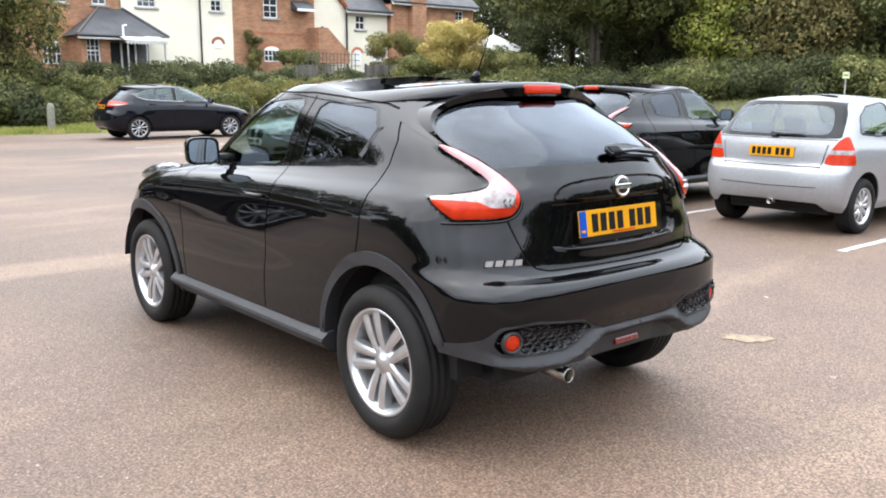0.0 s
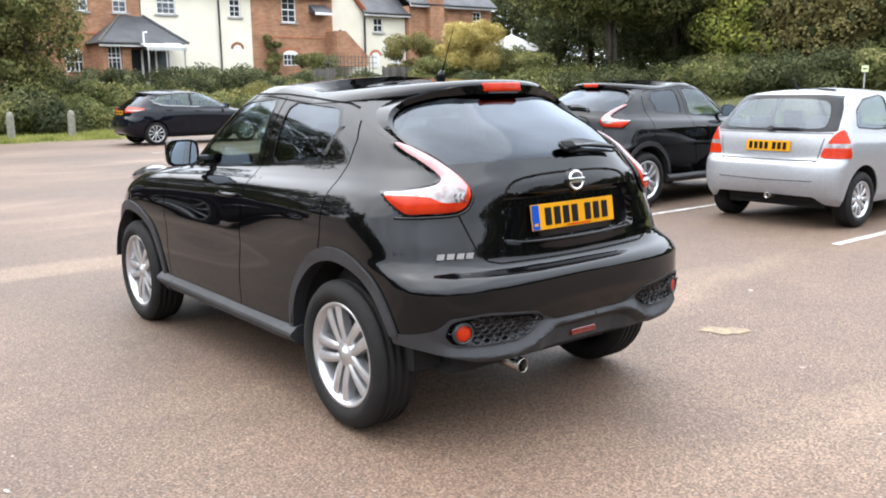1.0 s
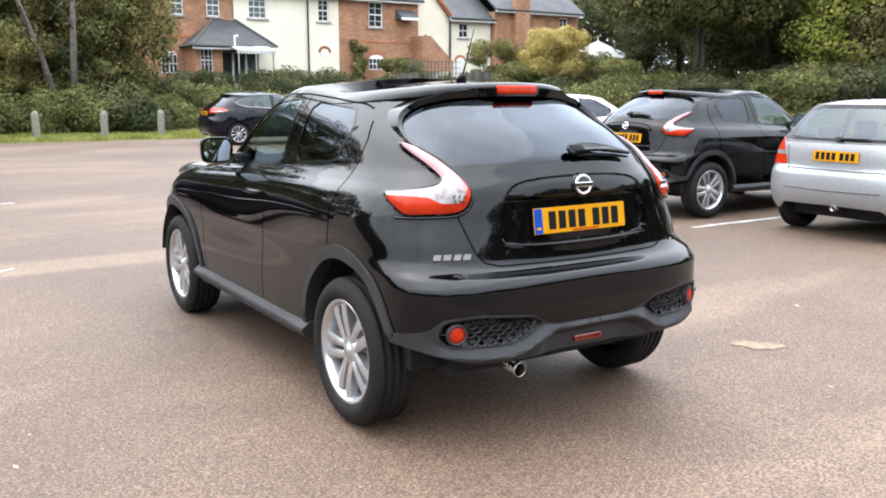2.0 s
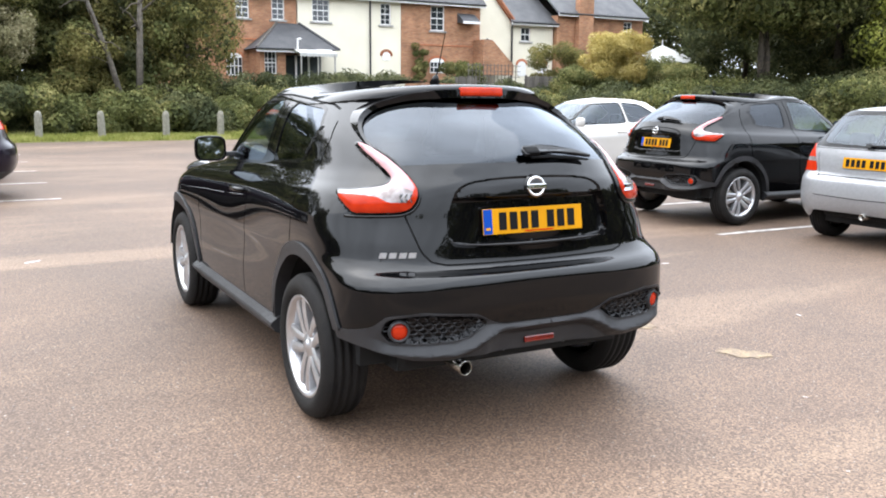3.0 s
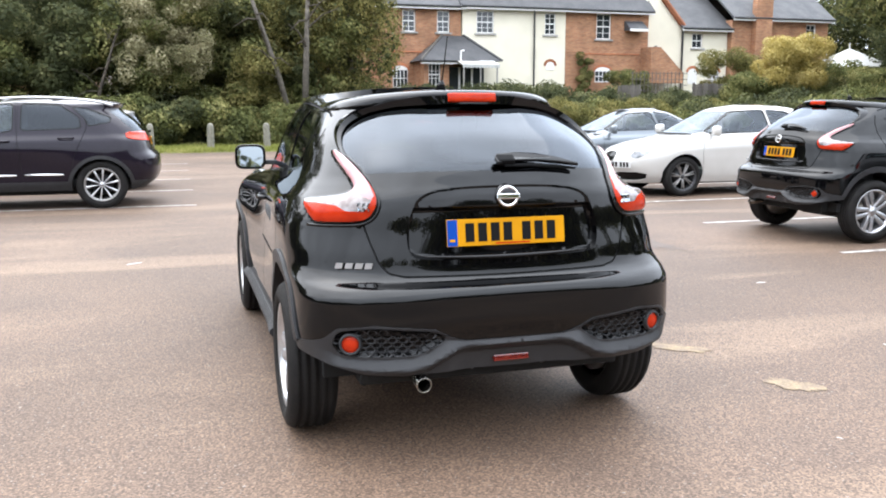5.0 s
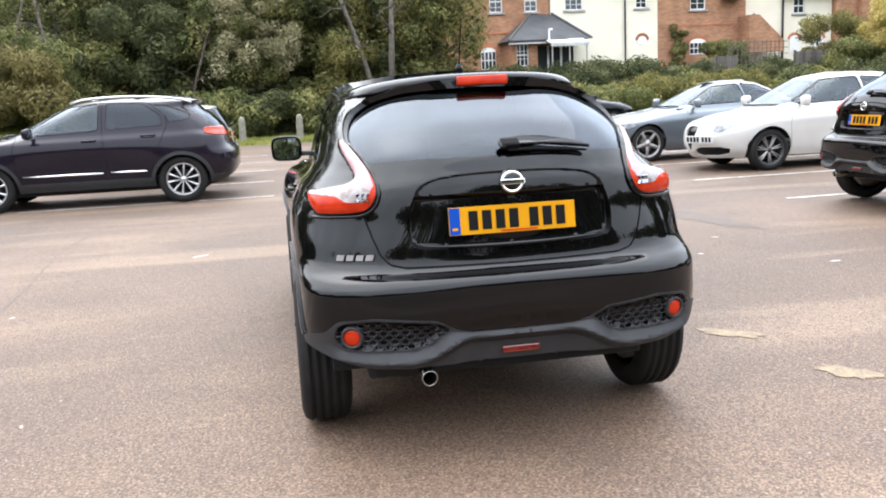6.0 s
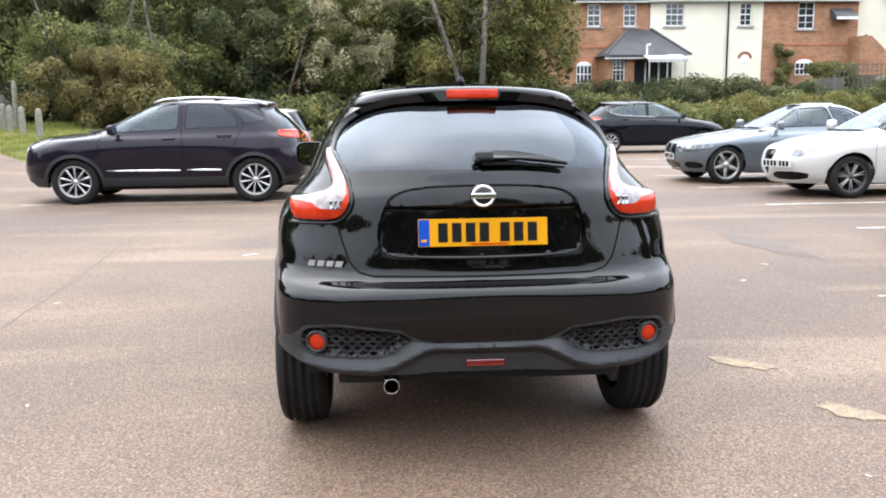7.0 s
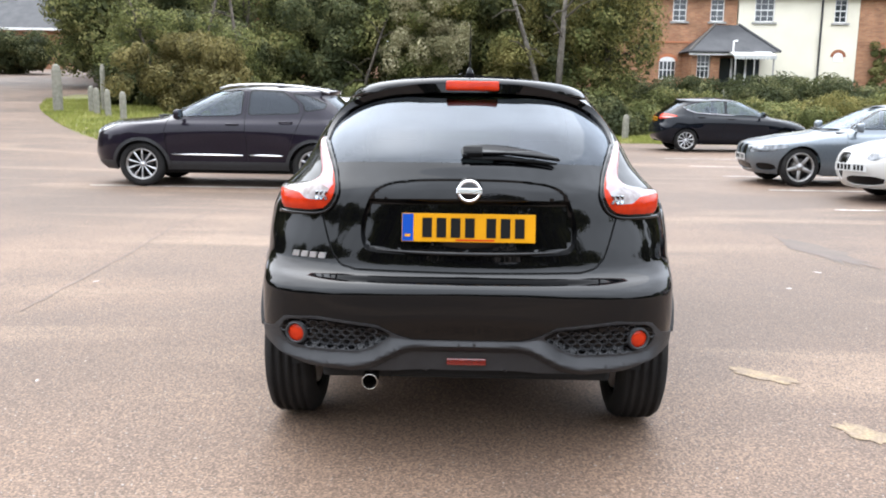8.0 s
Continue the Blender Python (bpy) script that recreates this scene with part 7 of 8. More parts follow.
for i, (deg, dist, h, w, mat) in enumerate(((54, 64, 10, 4.6, M_LEAF_DARK), (48.2, 62, 9.5, 4.4, M_LEAF_DARK), (49.6, 46, 8.5, 4.8, M_LEAF_MID), (53.5, 52, 9, 5.0, M_LEAF_DARK), (58.2, 47, 7.5, 2.2, M_LEAF_LIME), (60, 54, 9, 5.0, M_LEAF_MID), (61.6, 46, 5.0, 2.2, M_LEAF_BROWN), (66, 48, 8.5, 5.2, M_LEAF_MID), (72, 46, 8, 5.0, M_LEAF_DARK))):
    a = radians(deg)
    tree({0: "tall dark tree", }.get(i, "broad tree") + (" with lime green leaves" if mat is M_LEAF_LIME else " with russet leaves" if mat is M_LEAF_BROWN else " in deep shade behind the lawn"), -3.2 + dist * math.sin(a), -4.5 + dist * math.cos(a), h, w, mat, 360 + i, 0.2, 70, 420, 0.32 if i != 2 else 0.2, 0.16 if i != 2 else 0.5, 0, 0, 2 if i == 2 else 1, 1.25)
# the rest of the wood round the car park, out of the camera's sight but for what the paint mirrors
woods = thing("far_woods", "dark woods closing the far sides of the car park", "woods", kind="stuff")
ring = []
rw = random.Random(9)
for i in range(560):
    a = radians(rw.uniform(88, 318))
    d = rw.uniform(27, 33)
    ring.append((d * math.sin(a), d * math.cos(a), rw.uniform(0.5, 5.0 + 1.5 * math.sin(a * 5) + 1.5 * math.sin(a * 13)), rw.uniform(1.2, 2.2), 0.85, 380))
for i in range(420):
    a = radians(rw.uniform(-18, 90) if i < 200 else rw.uniform(38, 90))
    d = rw.uniform(68, 80)
    ring.append((d * math.sin(a), d * math.cos(a), rw.uniform(1.0, 11.0), rw.uniform(1.8, 2.8), 0.85, 300))
# tall unseen crowns behind the thicket, over the drive's side, added to darken side reflections
for i in range(300):
    a = radians(rw.uniform(-62, 7))
    d = rw.uniform(47, 60)
    ring.append((d * math.sin(a), d * math.cos(a), rw.uniform(8.0, 19.0 + 2.0 * math.sin(a * 9)), rw.uniform(1.8, 2.8), 0.85, 300))
leaf_cloud("leaves", ring, 0.36, M_LEAF_DARK, woods, 77)
leaf_cloud("leaves", [(x, y, z + 0.4, q, f, n // 4) for x, y, z, q, f, n in ring[::2]], 0.45, M_LEAF_MID, woods, 79)


def grass(name, seed, number, field, x0, x1, y0, y1, tall):
    """Blades of grass scattered over a piece of ground."""
    rng = np.random.default_rng(seed)
    x, y = rng.uniform(x0, x1, number), rng.uniform(y0, y1, number)
    keep = field(x, y, x * 0) < -0.05
    x, y = x[keep], y[keep]
    k = len(x)
    z = lift_at(x, y) + 0.02
    a = rng.uniform(0, 2 * math.pi, k)
    h = tall * (0.5 + rng.random(k))
    w = 0.012 + 0.01 * rng.random(k)
    dx, dy = np.cos(a), np.sin(a)
    lean = rng.normal(scale=0.4, size=(k, 2)) * h[:, None]
    v = np.stack([np.stack([x - dx * w, y - dy * w, z], 1), np.stack([x + dx * w, y + dy * w, z], 1), np.stack([x + lean[:, 0], y + lean[:, 1], z + h], 1)], 1).reshape(-1, 3)
    me = bpy.data.meshes.new(name)
    me.vertices.add(3 * k)
    me.vertices.foreach_set("co", v.ravel())
    me.loops.add(3 * k)
    me.loops.foreach_set("vertex_index", np.arange(3 * k))
    me.polygons.add(k)
    me.polygons.foreach_set("loop_start", np.arange(0, 3 * k, 3))
    me.polygons.foreach_set("loop_total", np.full(k, 3))
    me.materials.append(M_GRASS)
    me.update(calc_edges=True)
    return tagged(new(name, me), "short rough grass on the verge", "grass", kind="stuff")


grass("grass", 1, 60000, verge_field, -8, 24, 24.6, 29.2, 0.13)
grass("grass", 2, 60000, lambda x, y, z: inside(WEDGE, x, y), -18, -5, 16, 32, 0.11)
grass("grass", 3, 50000, verge_field, 21, 40, 0, 27, 0.14)

# ---- houses on the bank ----
def brick_material():
    m = bpy.data.materials.new("orange red brickwork")
    m.use_nodes = True
    n, l = m.node_tree.nodes, m.node_tree.links
    b = n["Principled BSDF"]
    tc = n.new("ShaderNodeTexCoord")
    sp = n.new("ShaderNodeSeparateXYZ")
    cb = n.new("ShaderNodeCombineXYZ")
    ad = n.new("ShaderNodeMath")
    l.new(tc.outputs["Object"], sp.inputs[0])
    l.new(sp.outputs[0], ad.inputs[0])
    l.new(sp.outputs[1], ad.inputs[1])
    l.new(ad.outputs[0], cb.inputs[0])
    l.new(sp.outputs[2], cb.inputs[1])
    br = n.new("ShaderNodeTexBrick")
    br.inputs["Scale"].default_value = 1.0
    br.inputs["Brick Width"].default_value, br.inputs["Row Height"].default_value, br.inputs["Mortar Size"].default_value = 0.225, 0.075, 0.008
    br.inputs["Color1"].default_value, br.inputs["Color2"].default_value = (0.42, 0.205, 0.105, 1), (0.29, 0.125, 0.065, 1)
    br.inputs["Mortar"].default_value = (0.30, 0.21, 0.145, 1)
    l.new(cb.outputs[0], br.inputs["Vector"])
    tx = n.new("ShaderNodeTexNoise")
    tx.inputs["Scale"].default_value, tx.inputs["Detail"].default_value = 1.4, 5
    l.new(tc.outputs["Object"], tx.inputs["Vector"])
    mr = n.new("ShaderNodeMapRange")
    mr.inputs[1].default_value, mr.inputs[2].default_value, mr.inputs[3].default_value, mr.inputs[4].default_value = 0.3, 0.7, 0.75, 1.2
    l.new(tx.outputs["Fac"], mr.inputs[0])
    hs = n.new("ShaderNodeHueSaturation")
    l.new(br.outputs["Color"], hs.inputs["Color"])
    l.new(mr.outputs[0], hs.inputs["Value"])
    l.new(hs.outputs["Color"], b.inputs["Base Color"])
    b.inputs["Roughness"].default_value = 0.9
    bp = n.new("ShaderNodeBump")
    bp.inputs["Strength"].default_value, bp.inputs["Distance"].default_value = 0.5, 0.01
    l.new(br.outputs["Fac"], bp.inputs["Height"])
    bp.invert = True
    l.new(bp.outputs["Normal"], b.inputs["Normal"])
    return m


M_BRICKWORK = brick_material()


def pierced_wall(x0, x1, z0, z1, holes, depth=0.14):
    """A wall on y = 0 facing -y, with openings cut through to their reveals."""
    xs = sorted({x0, x1, *(h[0] for h in holes), *(h[1] for h in holes)})
    zs = sorted({z0, z1, *(h[2] for h in holes), *(h[3] for h in holes)})
    v, f = [], []

    def quad(*p):
        o = len(v)
        v.extend(p)
        f.append((o, o + 1, o + 2, o + 3))

    for a, b in zip(xs[:-1], xs[1:]):
        for c, d in zip(zs[:-1], zs[1:]):
            mx, mz = (a + b) / 2, (c + d) / 2
            if any(h[0] < mx < h[1] and h[2] < mz < h[3] for h in holes):
                continue
            quad((a, 0, c), (b, 0, c), (b, 0, d), (a, 0, d))
    for a, b, c, d in holes:
        quad((a, 0, c), (a, depth, c), (b, depth, c), (b, 0, c))
        quad((a, 0, d), (b, 0, d), (b, depth, d), (a, depth, d))
        quad((a, 0, c), (a, 0, d), (a, depth, d), (a, depth, c))
        quad((b, 0, c), (b, depth, c), (b, depth, d), (b, 0, d))
    return v, f


def sash(parent, x, z0, z1, w, cols, rows, y=0.1, sill=True, dark=M_SILL):
    """A white sash window standing in its opening: frame, bars, panes and sill."""
    a, b = x - w / 2, x + w / 2
    t = 0.055
    zm = (z0 + z1) / 2
    rows_b = [(a, y - 0.05, z0, a + t, y, z1), (b - t, y - 0.05, z0, b, y, z1), (a, y - 0.05, z0, b, y, z0 + t), (a, y - 0.05, z1 - t, b, y, z1), (a, y - 0.045, zm - 0.03, b, y - 0.004, zm + 0.03)]
    win = part("window", boxes(*rows_b), M_WHITE, parent, "white painted sash window")
    for i in range(1, cols):
        cx = a + w * i / cols
        part("glazing_bar", boxes((cx - 0.015, y - 0.03, z0 + t, cx + 0.015, y - 0.006, z1 - t)), M_WHITE, win)
    for i in range(1, rows):
        cz = z0 + (z1 - z0) * i / rows
        if abs(cz - zm) > 0.05:
            part("glazing_bar", boxes((a + t, y - 0.03, cz - 0.012, b - t, y - 0.006, cz + 0.012)), M_WHITE, win)
    part("pane", boxes((a + t, y - 0.012, z0 + t, b - t, y + 0.004, z1 - t)), M_HOUSE_GLASS, win)
    if sill:
        part("sill", boxes((a - 0.12, -0.09, z0 - 0.1, b + 0.12, y, z0 - 0.005), bevel=0.01), dark, win)
    return win


def arch_window(parent, x, z0, z1, w, blind=False):
    """A low window under a shallow brick arch."""
    n = 10
    pts = [(x - w / 2, z0), (x + w / 2, z0)] + [(x + w / 2 * math.cos(math.pi * i / n), z1 - 0.22 + 0.22 * math.sin(math.pi * i / n)) for i in range(n + 1)]
    outer = [(x + (w / 2 + 0.14) * math.cos(math.pi * i / n), z1 - 0.2 + 0.36 * math.sin(math.pi * i / n)) for i in range(n + 1)]
    inner = [(x + (w / 2) * math.cos(math.pi * i / n), z1 - 0.22 + 0.22 * math.sin(math.pi * i / n)) for i in range(n + 1)]
    win = part("window", prism(pts, -0.025, 0.02, "y"), M_WHITE, parent, "white window under a brick arch")
    part("arch", prism(outer + inner[::-1], -0.03, 0.01, "y"), M_BRICK, win)
    if not blind:
        for i in range(4):
            cx = x - w / 2 + w * (i + 0.5) / 4
            for k in range(2):
                part("pane", boxes((cx - w / 8 + 0.025, -0.035, z0 + 0.06 + k * (z1 - z0 - 0.25) / 2, cx + w / 8 - 0.025, -0.02, z0 + 0.01 + (k + 1) * (z1 - z0 - 0.25) / 2)), M_HOUSE_GLASS, win)
    return win


def gable_roof(parent, x0, x1, y0, y1, z0, rise, over=0.35):
    """A pitched slate roof with the ridge along x, and white eaves."""
    ym = (y0 + y1) / 2
    pr = [(y0 - over, z0 - 0.05), (y0 - over, z0 + 0.08), (ym, z0 + rise + 0.1), (y1 + over, z0 + 0.08), (y1 + over, z0 - 0.05), (ym, z0 + rise)]
    r = part("roof", prism(pr, x0 - 0.2, x1 + 0.2, "x"), M_SLATE, parent, "grey slate roof")
    part("fascia", boxes((x0 - 0.18, y0 - over - 0.03, z0 - 0.16, x1 + 0.18, y0 - over + 0.0, z0 + 0.03)), M_WHITE, r, "white eaves board")
    part("gutter", tube([(x0 - 0.15, y0 - over - 0.08, z0), (x1 + 0.15, y0 - over - 0.08, z0)], [0.06, 0.06], 8), M_PIPE, r)
    return r


def block(parent, x0, x1, deep, z0, z1, holes, mat, y=0.0):
    """Front wall with openings, and plain side and back walls."""
    w = part("wall", pierced_wall(x0, x1, z0, z1, holes), mat, parent, at=pose(0, y, 0))
    part("side_wall", boxes((x0, y + 0.005, z0, x0 + 0.25, y + deep, z1), (x1 - 0.25, y + 0.005, z0, x1, y + deep, z1), (x0 + 0.25, y + deep - 0.25, z0, x1 - 0.25, y + deep, z1)), mat, parent)
    part("inner_wall", boxes((x0 + 0.25, y + 0.6, z0, x1 - 0.25, y + 0.7, z1 - 0.1)), M_SEAM, parent, "dark room behind the windows")
    return w


BASE = 1.6


def UP(y):
    """The terrace stands on the bank."""
    return Matrix.Translation((-0.63, y, -0.3)) @ Matrix.Scale(1.074, 4)


# brick house with a slate-roofed porch
a_house = thing("house", "orange brick house with white sash windows and slate roof", "house", UP(44.0))
block(a_house, 4.0, 14.4, 7, BASE, 6.85, [(11.15, 11.85, 5.62, 6.75), (13.05, 13.75, 5.58, 6.75), (8.2, 8.9, 5.62, 6.75)], M_BRICKWORK)
for x in (8.55, 11.5, 13.4):
    sash(a_house, x, 5.62, 6.75, 0.7, 2, 4)
arch_window(a_house, 11.0, 2.7, 3.85, 0.8)
part("string_course", boxes((4.0, -0.04, 4.55, 12.2, 0, 4.62)), M_BRICK, a_house)
gable_roof(a_house, 4.0, 14.4, 0, 7, 6.95, 3.2)
porch = part("porch", boxes((11.75, -2.0, BASE, 12.0, -1.75, 4.0), (12.65, -2.0, BASE, 13.1, -1.75, 4.0), (12.0, -2.0, BASE, 12.65, -1.75, 2.75), (11.75, -1.75, BASE, 12.0, 0, 4.0), (12.85, -1.75, BASE, 13.1, 0, 4.0)), M_BRICKWORK, a_house, "brick porch bay")
sash(porch, 12.325, 2.75, 3.9, 0.65, 3, 3, y=-1.82, sill=False)
hip = bmesh.new()
hv = [hip.verts.new(p) for p in ((11.5, -2.35, 4.02), (15.9, -2.35, 4.02), (15.9, 0.0, 4.02), (11.5, 0.0, 4.02), (13.3, -0.1, 5.45), (14.5, -0.1, 5.45))]
for f in ((0, 1, 5, 4), (1, 2, 5), (3, 0, 4), (2, 3, 4, 5), (3, 2, 1, 0)):
    hip.faces.new([hv[i] for i in f])
bmesh.ops.recalc_face_normals(hip, faces=hip.faces)
proof = part("porch_roof", hip, M_SLATE, a_house, "hipped grey slate porch roof")
part("hip_tile", tube([(11.5, -2.35, 4.05), (13.3, -0.1, 5.48)], [0.06, 0.06], 8), M_FENCE, proof)
part("hip_tile", tube([(15.9, -2.35, 4.05), (14.5, -0.1, 5.48)], [0.07, 0.07], 8), M_SLATE, proof)
part("fascia", boxes((11.5, -2.4, 3.84, 14.1, -2.34, 4.0)), M_WHITE, proof, "white eaves board")
part("gutter", tube([(11.45, -2.45, 4.0), (14.6, -2.45, 4.0)], [0.06, 0.06], 8), M_PIPE, proof)
awn = part("awning", prism([(-2.35, 4.04), (-2.35, 3.98), (-3.3, 3.76), (-3.3, 3.82)], 13.4, 15.4, "x"), M_CANVAS, a_house, "white scalloped awning")
for i in range(12):
    x = 13.4 + (i + 0.5) * 2.0 / 12
    part("scallop", prism([(x - 0.082, 3.79), (x + 0.082, 3.79), (x + 0.07, 3.66), (x, 3.60), (x - 0.07, 3.66)], -3.33, -3.30, "y"), M_CANVAS, awn)
for x in (13.5, 14.4, 15.3):
    part("awning_post", boxes((x - 0.03, -3.25, BASE, x + 0.03, -3.19, 3.78)), M_SILL, awn)
part("flue", tube([(13.55, -2.6, 3.9), (13.55, -2.6, 4.5), (13.72, -2.6, 4.52)], [0.05, 0.05, 0.05], 8), M_WHITE, a_house, "white flue pipe")
part("garden_door", boxes((13.3, -1.2, BASE, 15.3, -1.15, 3.75), bevel=0.01), M_HOUSE_GLASS, a_house, "dark glazed garden door under the awning")
for x in (13.9, 14.6):
    part("door_post", boxes((x - 0.05, -1.26, BASE, x + 0.05, -1.21, 3.75)), M_WHITE, a_house)
# cream rendered house
b_house = thing("house", "cream rendered house with black downpipe and sash windows", "house", UP(43.9))
block(b_house, 14.45, 20.5, 7, BASE, 6.95, [(15.25, 16.25, 5.62, 6.8), (19.25, 19.9, 5.62, 6.8)], M_RENDER)
sash(b_house, 15.75, 5.62, 6.8, 1.0, 3, 4)
sash(b_house, 19.57, 5.62, 6.8, 0.65, 2, 4)
arch_window(b_house, 19.6, 3.7, 4.15, 0.5, True)
part("downpipe", tube([(18.6, -0.09, BASE), (18.6, -0.09, 6.95)], [0.05, 0.05], 8), M_PIPE, b_house)
gable_roof(b_house, 14.45, 20.5, 0, 7, 7.0, 3.2)
# second brick house
c_house = thing("house", "orange brick house with ivy and an arched window", "house", UP(44.0))
block(c_house, 20.55, 25.75, 7, BASE, 6.95, [(22.45, 23.35, 5.45, 6.85)], M_BRICKWORK)
sash(c_house, 22.9, 5.45, 6.85, 0.9, 2, 4)
arch_window(c_house, 22.9, 3.05, 3.9, 0.95)
part("string_course", boxes((21.2, -0.03, 4.6, 25.2, 0, 4.66)), M_BRICK, c_house)
part("canopy", prism([(0.0, 6.5), (-0.7, 6.05), (-0.7, 5.95), (0.0, 5.95)], 24.2, 25.35, "x"), M_SLATE, c_house, "small slate canopy")
part("canopy_board", boxes((24.2, -0.74, 5.88, 25.35, -0.70, 6.02)), M_WHITE, c_house)
gable_roof(c_house, 20.55, 25.75, 0, 7, 7.0, 3.2)
part("lean_to", prism([(25.3, 3.0), (27.4, 3.0), (27.4, 3.6), (25.9, 5.0), (25.3, 5.0)], -1.2, -0.02, "y"), M_BRICKWORK, c_house, "brick lean-to wall")
part("lean_to_coping", tube([(25.85, -0.6, 5.05), (27.45, -0.6, 3.62)], [0.1, 0.1], 6), M_SLATE, c_house)
# cream gabled house
d_house = thing("house", "cream rendered gabled house with a dormer window", "house", UP(44.4))
block(d_house, 25.8, 31.3, 7, BASE, 6.1, [(28.9, 29.6, 5.1, 5.95)], M_RENDER)
gb = part("gable", prism([(25.8, 6.1), (28.2, 6.1), (28.2, 6.3), (26.9, 7.8), (25.8, 7.8)], 0.0, 0.3, "y"), M_RENDER, d_house)
sash(d_house, 29.25, 5.1, 5.95, 0.7, 2, 2)
part("downpipe", tube([(28.2, -0.09, BASE), (28.2, -0.09, 6.2)], [0.06, 0.06], 8), M_PIPE, d_house)
arch_window(d_house, 29.0, 3.0, 3.9, 0.6, True)
arch_window(d_house, 30.5, 3.0, 3.9, 0.6, True)
gable_roof(d_house, 28.2, 31.3, 0, 7, 6.2, 2.6)
part("verge_tiles", tube([(28.3, -0.1, 6.25), (26.8, -0.1, 7.9)], [0.16, 0.16], 6), M_BRICK, d_house)
# third brick house with a chimney breast
e_house = thing("house", "orange brick house with a chimney breast and white eaves", "house", UP(44.0))
block(e_house, 31.35, 38.2, 7, BASE, 6.75, [(36.6, 37.3, 5.4, 6.6)], M_BRICKWORK)
part("chimney", boxes((32.7, -0.45, BASE, 33.8, 0.0, 9.5)), M_BRICKWORK, e_house)
sash(e_house, 36.95, 5.4, 6.6, 0.7, 2, 4)
gable_roof(e_house, 31.35, 38.2, 0, 7, 6.85, 2.8)
# far house beyond the drive
f_house = thing("house", "low brick house with a hipped grey roof beyond the drive", "house", pose(0, 0, 0))
fx, fy = -37.2, 72.0
fz = 3.9
part("wall", boxes((fx - 7, fy, 2.8, fx + 2.9, fy + 9, fz + 3.0)), M_BRICKWORK, f_house)
fr = bmesh.new()
fv = [fr.verts.new((fx + p[0], fy + p[1], fz + p[2])) for p in ((-7.6, -0.6, 2.95), (3.4, -0.6, 2.95), (3.4, 9.6, 2.95), (-7.6, 9.6, 2.95), (-2.4, 4.5, 7.4), (0.6, 4.5, 7.4))]
for f in ((0, 1, 5, 4), (1, 2, 5), (3, 0, 4), (2, 3, 4, 5), (3, 2, 1, 0)):
    fr.faces.new([fv[i] for i in f])
bmesh.ops.recalc_face_normals(fr, faces=fr.faces)
part("roof", fr, M_SLATE, f_house, "pale grey hipped roof")
part("fascia", boxes((fx - 7.6, fy - 0.66, fz + 2.8, fx + 3.4, fy - 0.6, fz + 3.0)), M_WHITE, f_house)
g_house = thing("house", "brick house half hidden behind the wood", "house", pose(0, 52, 0))
block(g_house, -20, -6, 7, BASE, 9.5, [(-15.2, -14.2, 6.6, 8.2), (-11.2, -10.2, 6.6, 8.2)], M_BRICKWORK)
sash(g_house, -14.7, 6.6, 8.2, 1.0, 2, 4)
sash(g_house, -10.7, 6.6, 8.2, 1.0, 2, 4)
gable_roof(g_house, -20, -6, 0, 7, 9.6, 3)


# ---- bollards, posts, fence, canopy ----
def bollard(x, y, h=0.92, r=0.115, tilt=0.0, name="bollard", label="weathered pale stone bollard in the grass verge"):
    g = float(lift_at(x, y))
    rows = [(r, -0.1), (r, h * 0.55), (r * 0.94, h * 0.86), (r * 0.72, h * 0.96), (r * 0.3, h), (0.001, h + 0.004)]
    v, f = lathe(rows, 10, "z")
    ob = new(name, mesh_of(name, v, f, M_STONE, False))
    ob.matrix_world = pose(x, y, g, tilt, tilt * 0.6, 15 * x)
    return tagged(ob, label, "bollard", "bollards along the verge")


for i, x in enumerate((-4.1, -2.1, -0.12, 1.82, 3.9, 5.8)):
    bollard(x, 26.2 + 0.1 * (i % 2), 0.95, 0.12, (i % 3 - 1) * 1.2)
for i, (x, y) in enumerate(((-10.83, 22.6), (-11.8, 23.8), (-12.5, 24.6), (-13.2, 25.8))):
    bollard(x, y, 0.95, 0.105, (i % 2) * 2.0, label="weathered grey stone bollard beside the drive")
bollard(-14.3, 25.6, 1.7, 0.17, 0, "gate_post", "tall weathered gate post beside the drive")
bollard(-13.0, 26.4, 1.7, 0.09, 1, "gate_post", "slim weathered gate post beside the drive")


def fence(x0, x1, y, h, label):
    t = thing("fence", label, "fence")
    n = int((x1 - x0) / 0.16)
    rnd = random.Random(int(x0 * 10))
    me = mesh_of("board", *_slab(0.145, 0.022, h), M_FENCE)
    for i in range(n):
        x = x0 + i * 0.16
        part("board", me, None, t, at=pose(x, y + rnd.uniform(-0.01, 0.01), float(lift_at(x, y)) + rnd.uniform(-0.04, 0.04), 0, rnd.uniform(-1, 1)))
    for z in (0.3, h - 0.25):
        part("rail", boxes((x0 - 0.05, y + 0.02, float(lift_at(x0, y)) + z, x1, y + 0.08, float(lift_at(x1, y)) + z + 0.08)), M_FENCE, t)
    return t


def _slab(w, d, h):
    v = [(sx * w / 2, sy * d / 2, z) for z in (0.0, h) for sx, sy in ((-1, -1), (1, -1), (1, 1), (-1, 1))]
    return v, [(3, 2, 1, 0), (4, 5, 6, 7), (0, 1, 5, 4), (1, 2, 6, 5), (2, 3, 7, 6), (3, 0, 4, 7)]


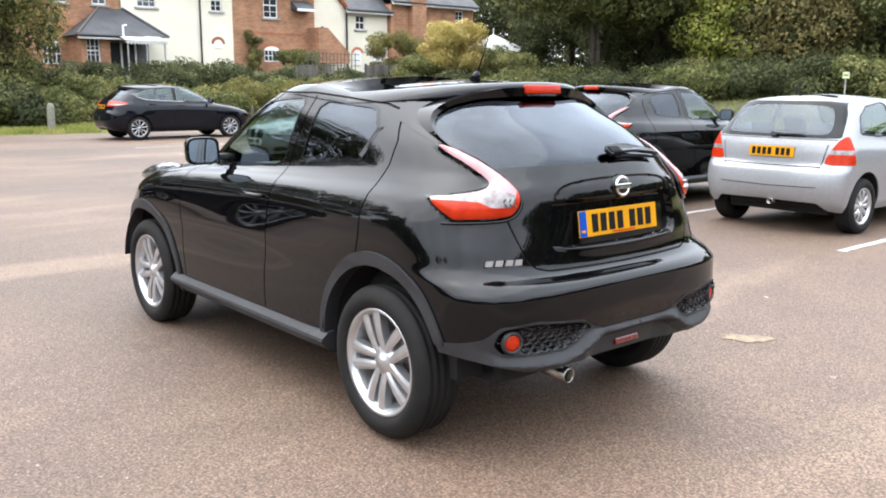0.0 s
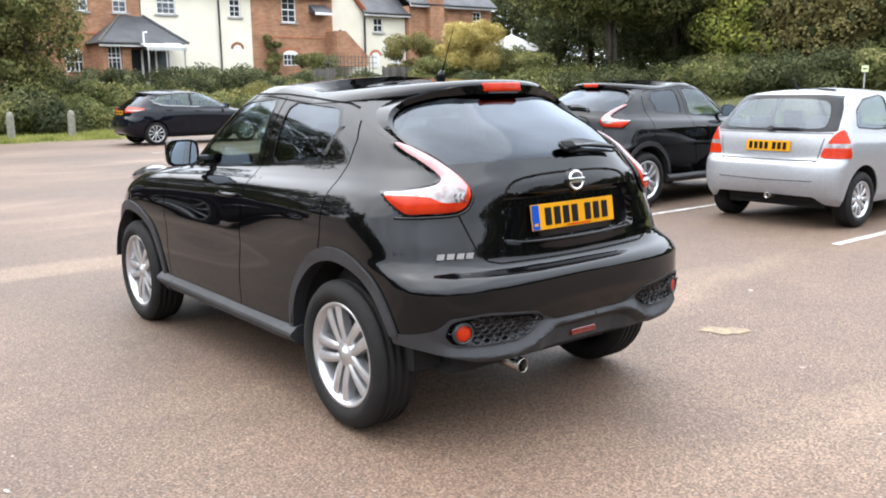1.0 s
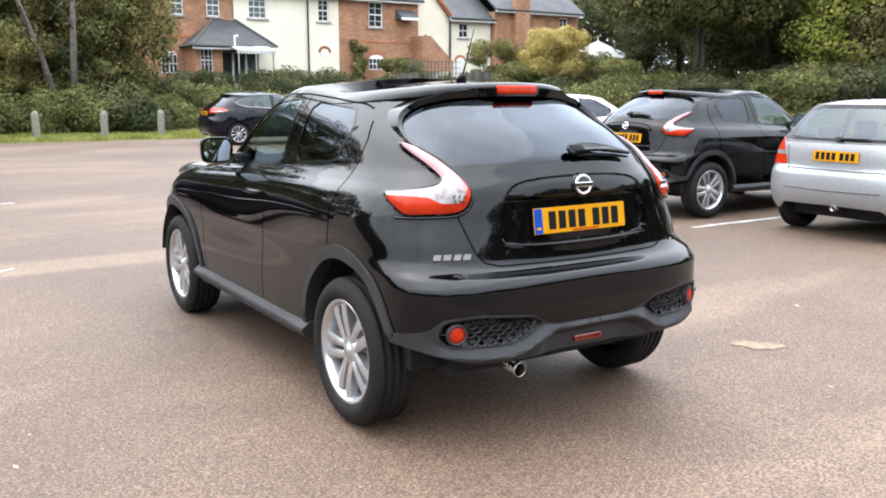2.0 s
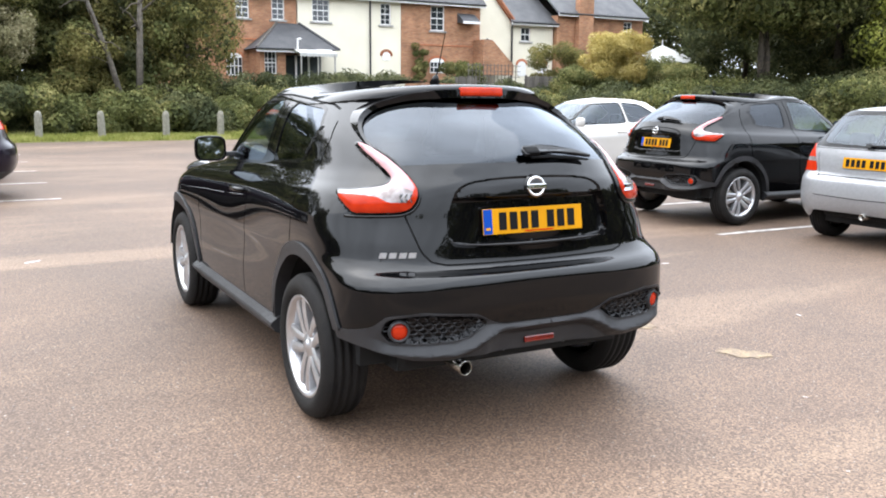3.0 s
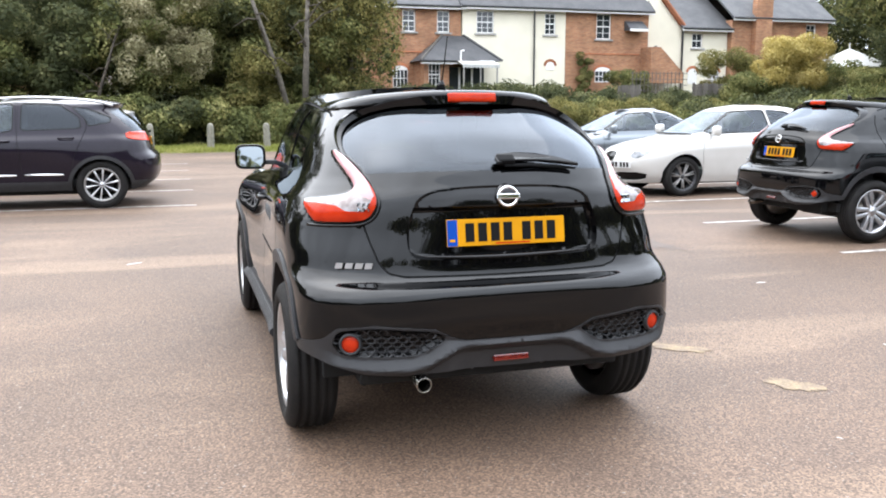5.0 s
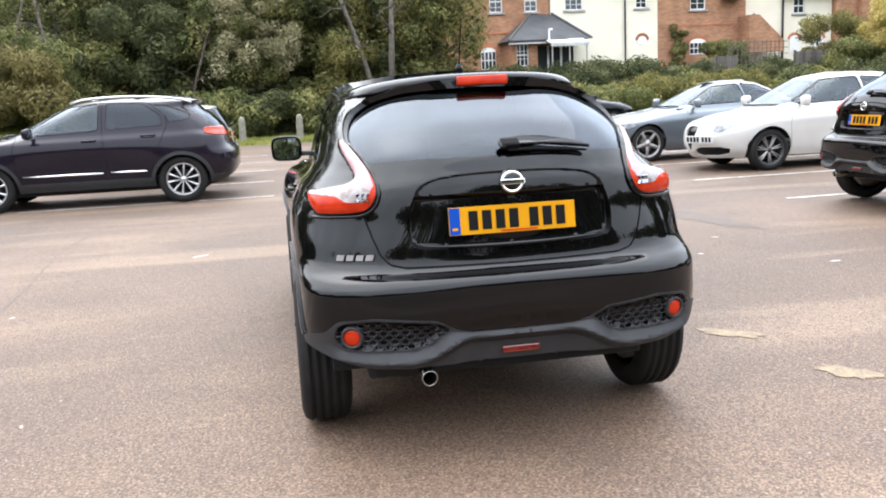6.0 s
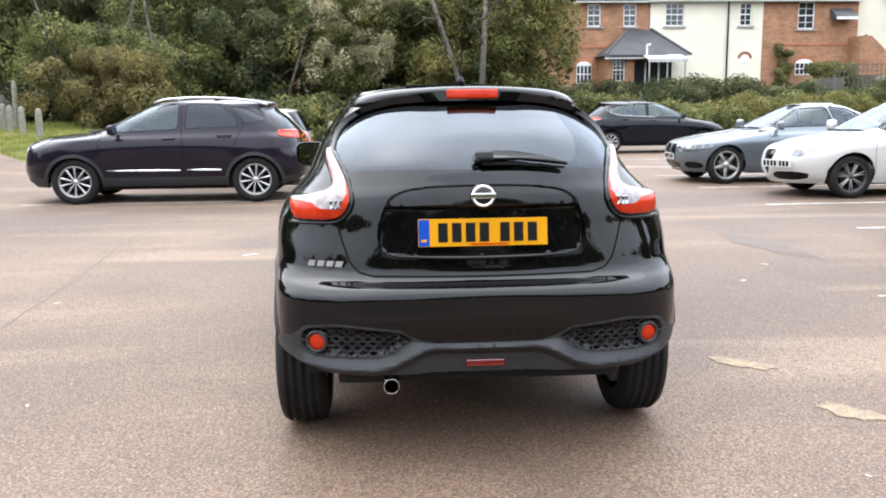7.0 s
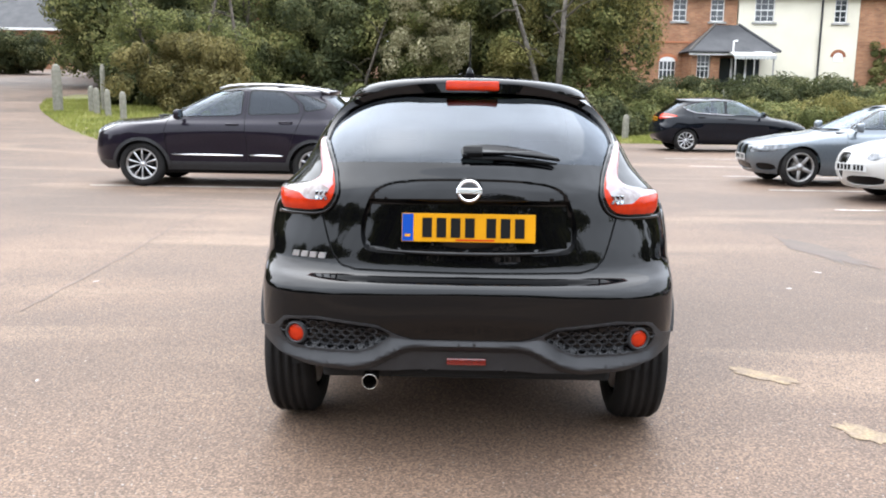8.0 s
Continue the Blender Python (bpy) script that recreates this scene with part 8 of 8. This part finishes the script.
fence(20.1, 21.4, 34.6, 1.25, "grey weathered board fence on the bank")
fence(25.0, 27.6, 35.6, 1.15, "grey weathered board fence on the bank")
tr = thing("trellis", "brown garden trellis above the fence", "trellis")
for i in range(14):
    part("slat", boxes((21.6 + i * 0.23, 36.0, 2.2, 21.63 + i * 0.23, 36.03, 3.3)), M_FENCE, tr)
for z in (2.3, 2.6, 2.9, 3.2):
    part("slat", boxes((21.5, 36.03, z, 24.9, 36.05, z + 0.03)), M_FENCE, tr)
for i in range(12):
    x = 14.0 + i * 1.25
    post = part("post", boxes((-0.045, -0.045, 0, 0.045, 0.045, 0.75), bevel=0.008), M_FENCE, None, at=pose(x, 27.9, float(lift_at(x, 27.9))))
    tagged(post, "short weathered wooden post at the foot of the bank", "post", "posts below the bank")
bush("dark green garden hedge below the gazebo", 530, (31.8, 36.0, 33.4, 35.2, 0.2, 2.1), 0.6, 60, 420, 0.15, M_LEAF_MID, "hedge", category="hedge")
gz = thing("gazebo", "white canvas garden gazebo roof above the shrubs", "gazebo", pose(39.6, 41.0, -0.05))
gv = bmesh.new()
q = [gv.verts.new(p) for p in ((-1.9, -1.9, 3.95), (1.9, -1.9, 3.95), (1.9, 1.9, 3.95), (-1.9, 1.9, 3.95), (0, 0, 5.15))]
for f in ((0, 1, 4), (1, 2, 4), (2, 3, 4), (3, 0, 4), (3, 2, 1, 0)):
    gv.faces.new([q[i] for i in f])
part("canopy", gv, M_CANVAS, gz)
part("finial", tube([(0, 0, 5.1), (0, 0, 5.5)], [0.04, 0.02], 6), M_WHITE, gz)
for x in (-1.8, 1.8):
    for y in (-1.8, 1.8):
        part("leg", boxes((x - 0.04, y - 0.04, 1.9, x + 0.04, y + 0.04, 3.96)), M_WHITE, gz)
sg = thing("sign", "small pale green sign on a thin pole by the lawn", "sign", pose(30.2, 11.6, 0.2, 0, 0, -62))
part("pole", tube([(0, 0, 0), (0, 0, 1.95)], [0.025, 0.025], 8), M_SILL, sg)
part("panel", boxes((-0.12, -0.03, 1.68, 0.12, -0.015, 1.92), bevel=0.004), material("pale green sign", (0.55, 0.6, 0.35), 0.5, other=(0.5, 0.55, 0.3)), sg)
part("text_bar", boxes((-0.08, -0.034, 1.78, 0.08, -0.029, 1.82)), M_INK, sg)
hb = bush("clipped dark green hedge beyond the drive", 520, (-38.5, -31.2, 59.0, 61.0, 0.4, 2.5), 0.9, 60, 380, 0.25, M_LEAF_DARK, "hedge", category="hedge")

# the second crossover, alike but for its number plate, in the bay
second = copy_thing(main_car, pose(7.22, 3.22, 0.008, -0.5, 0, -90))
second["label"] = "black compact crossover car parked in a marked bay"
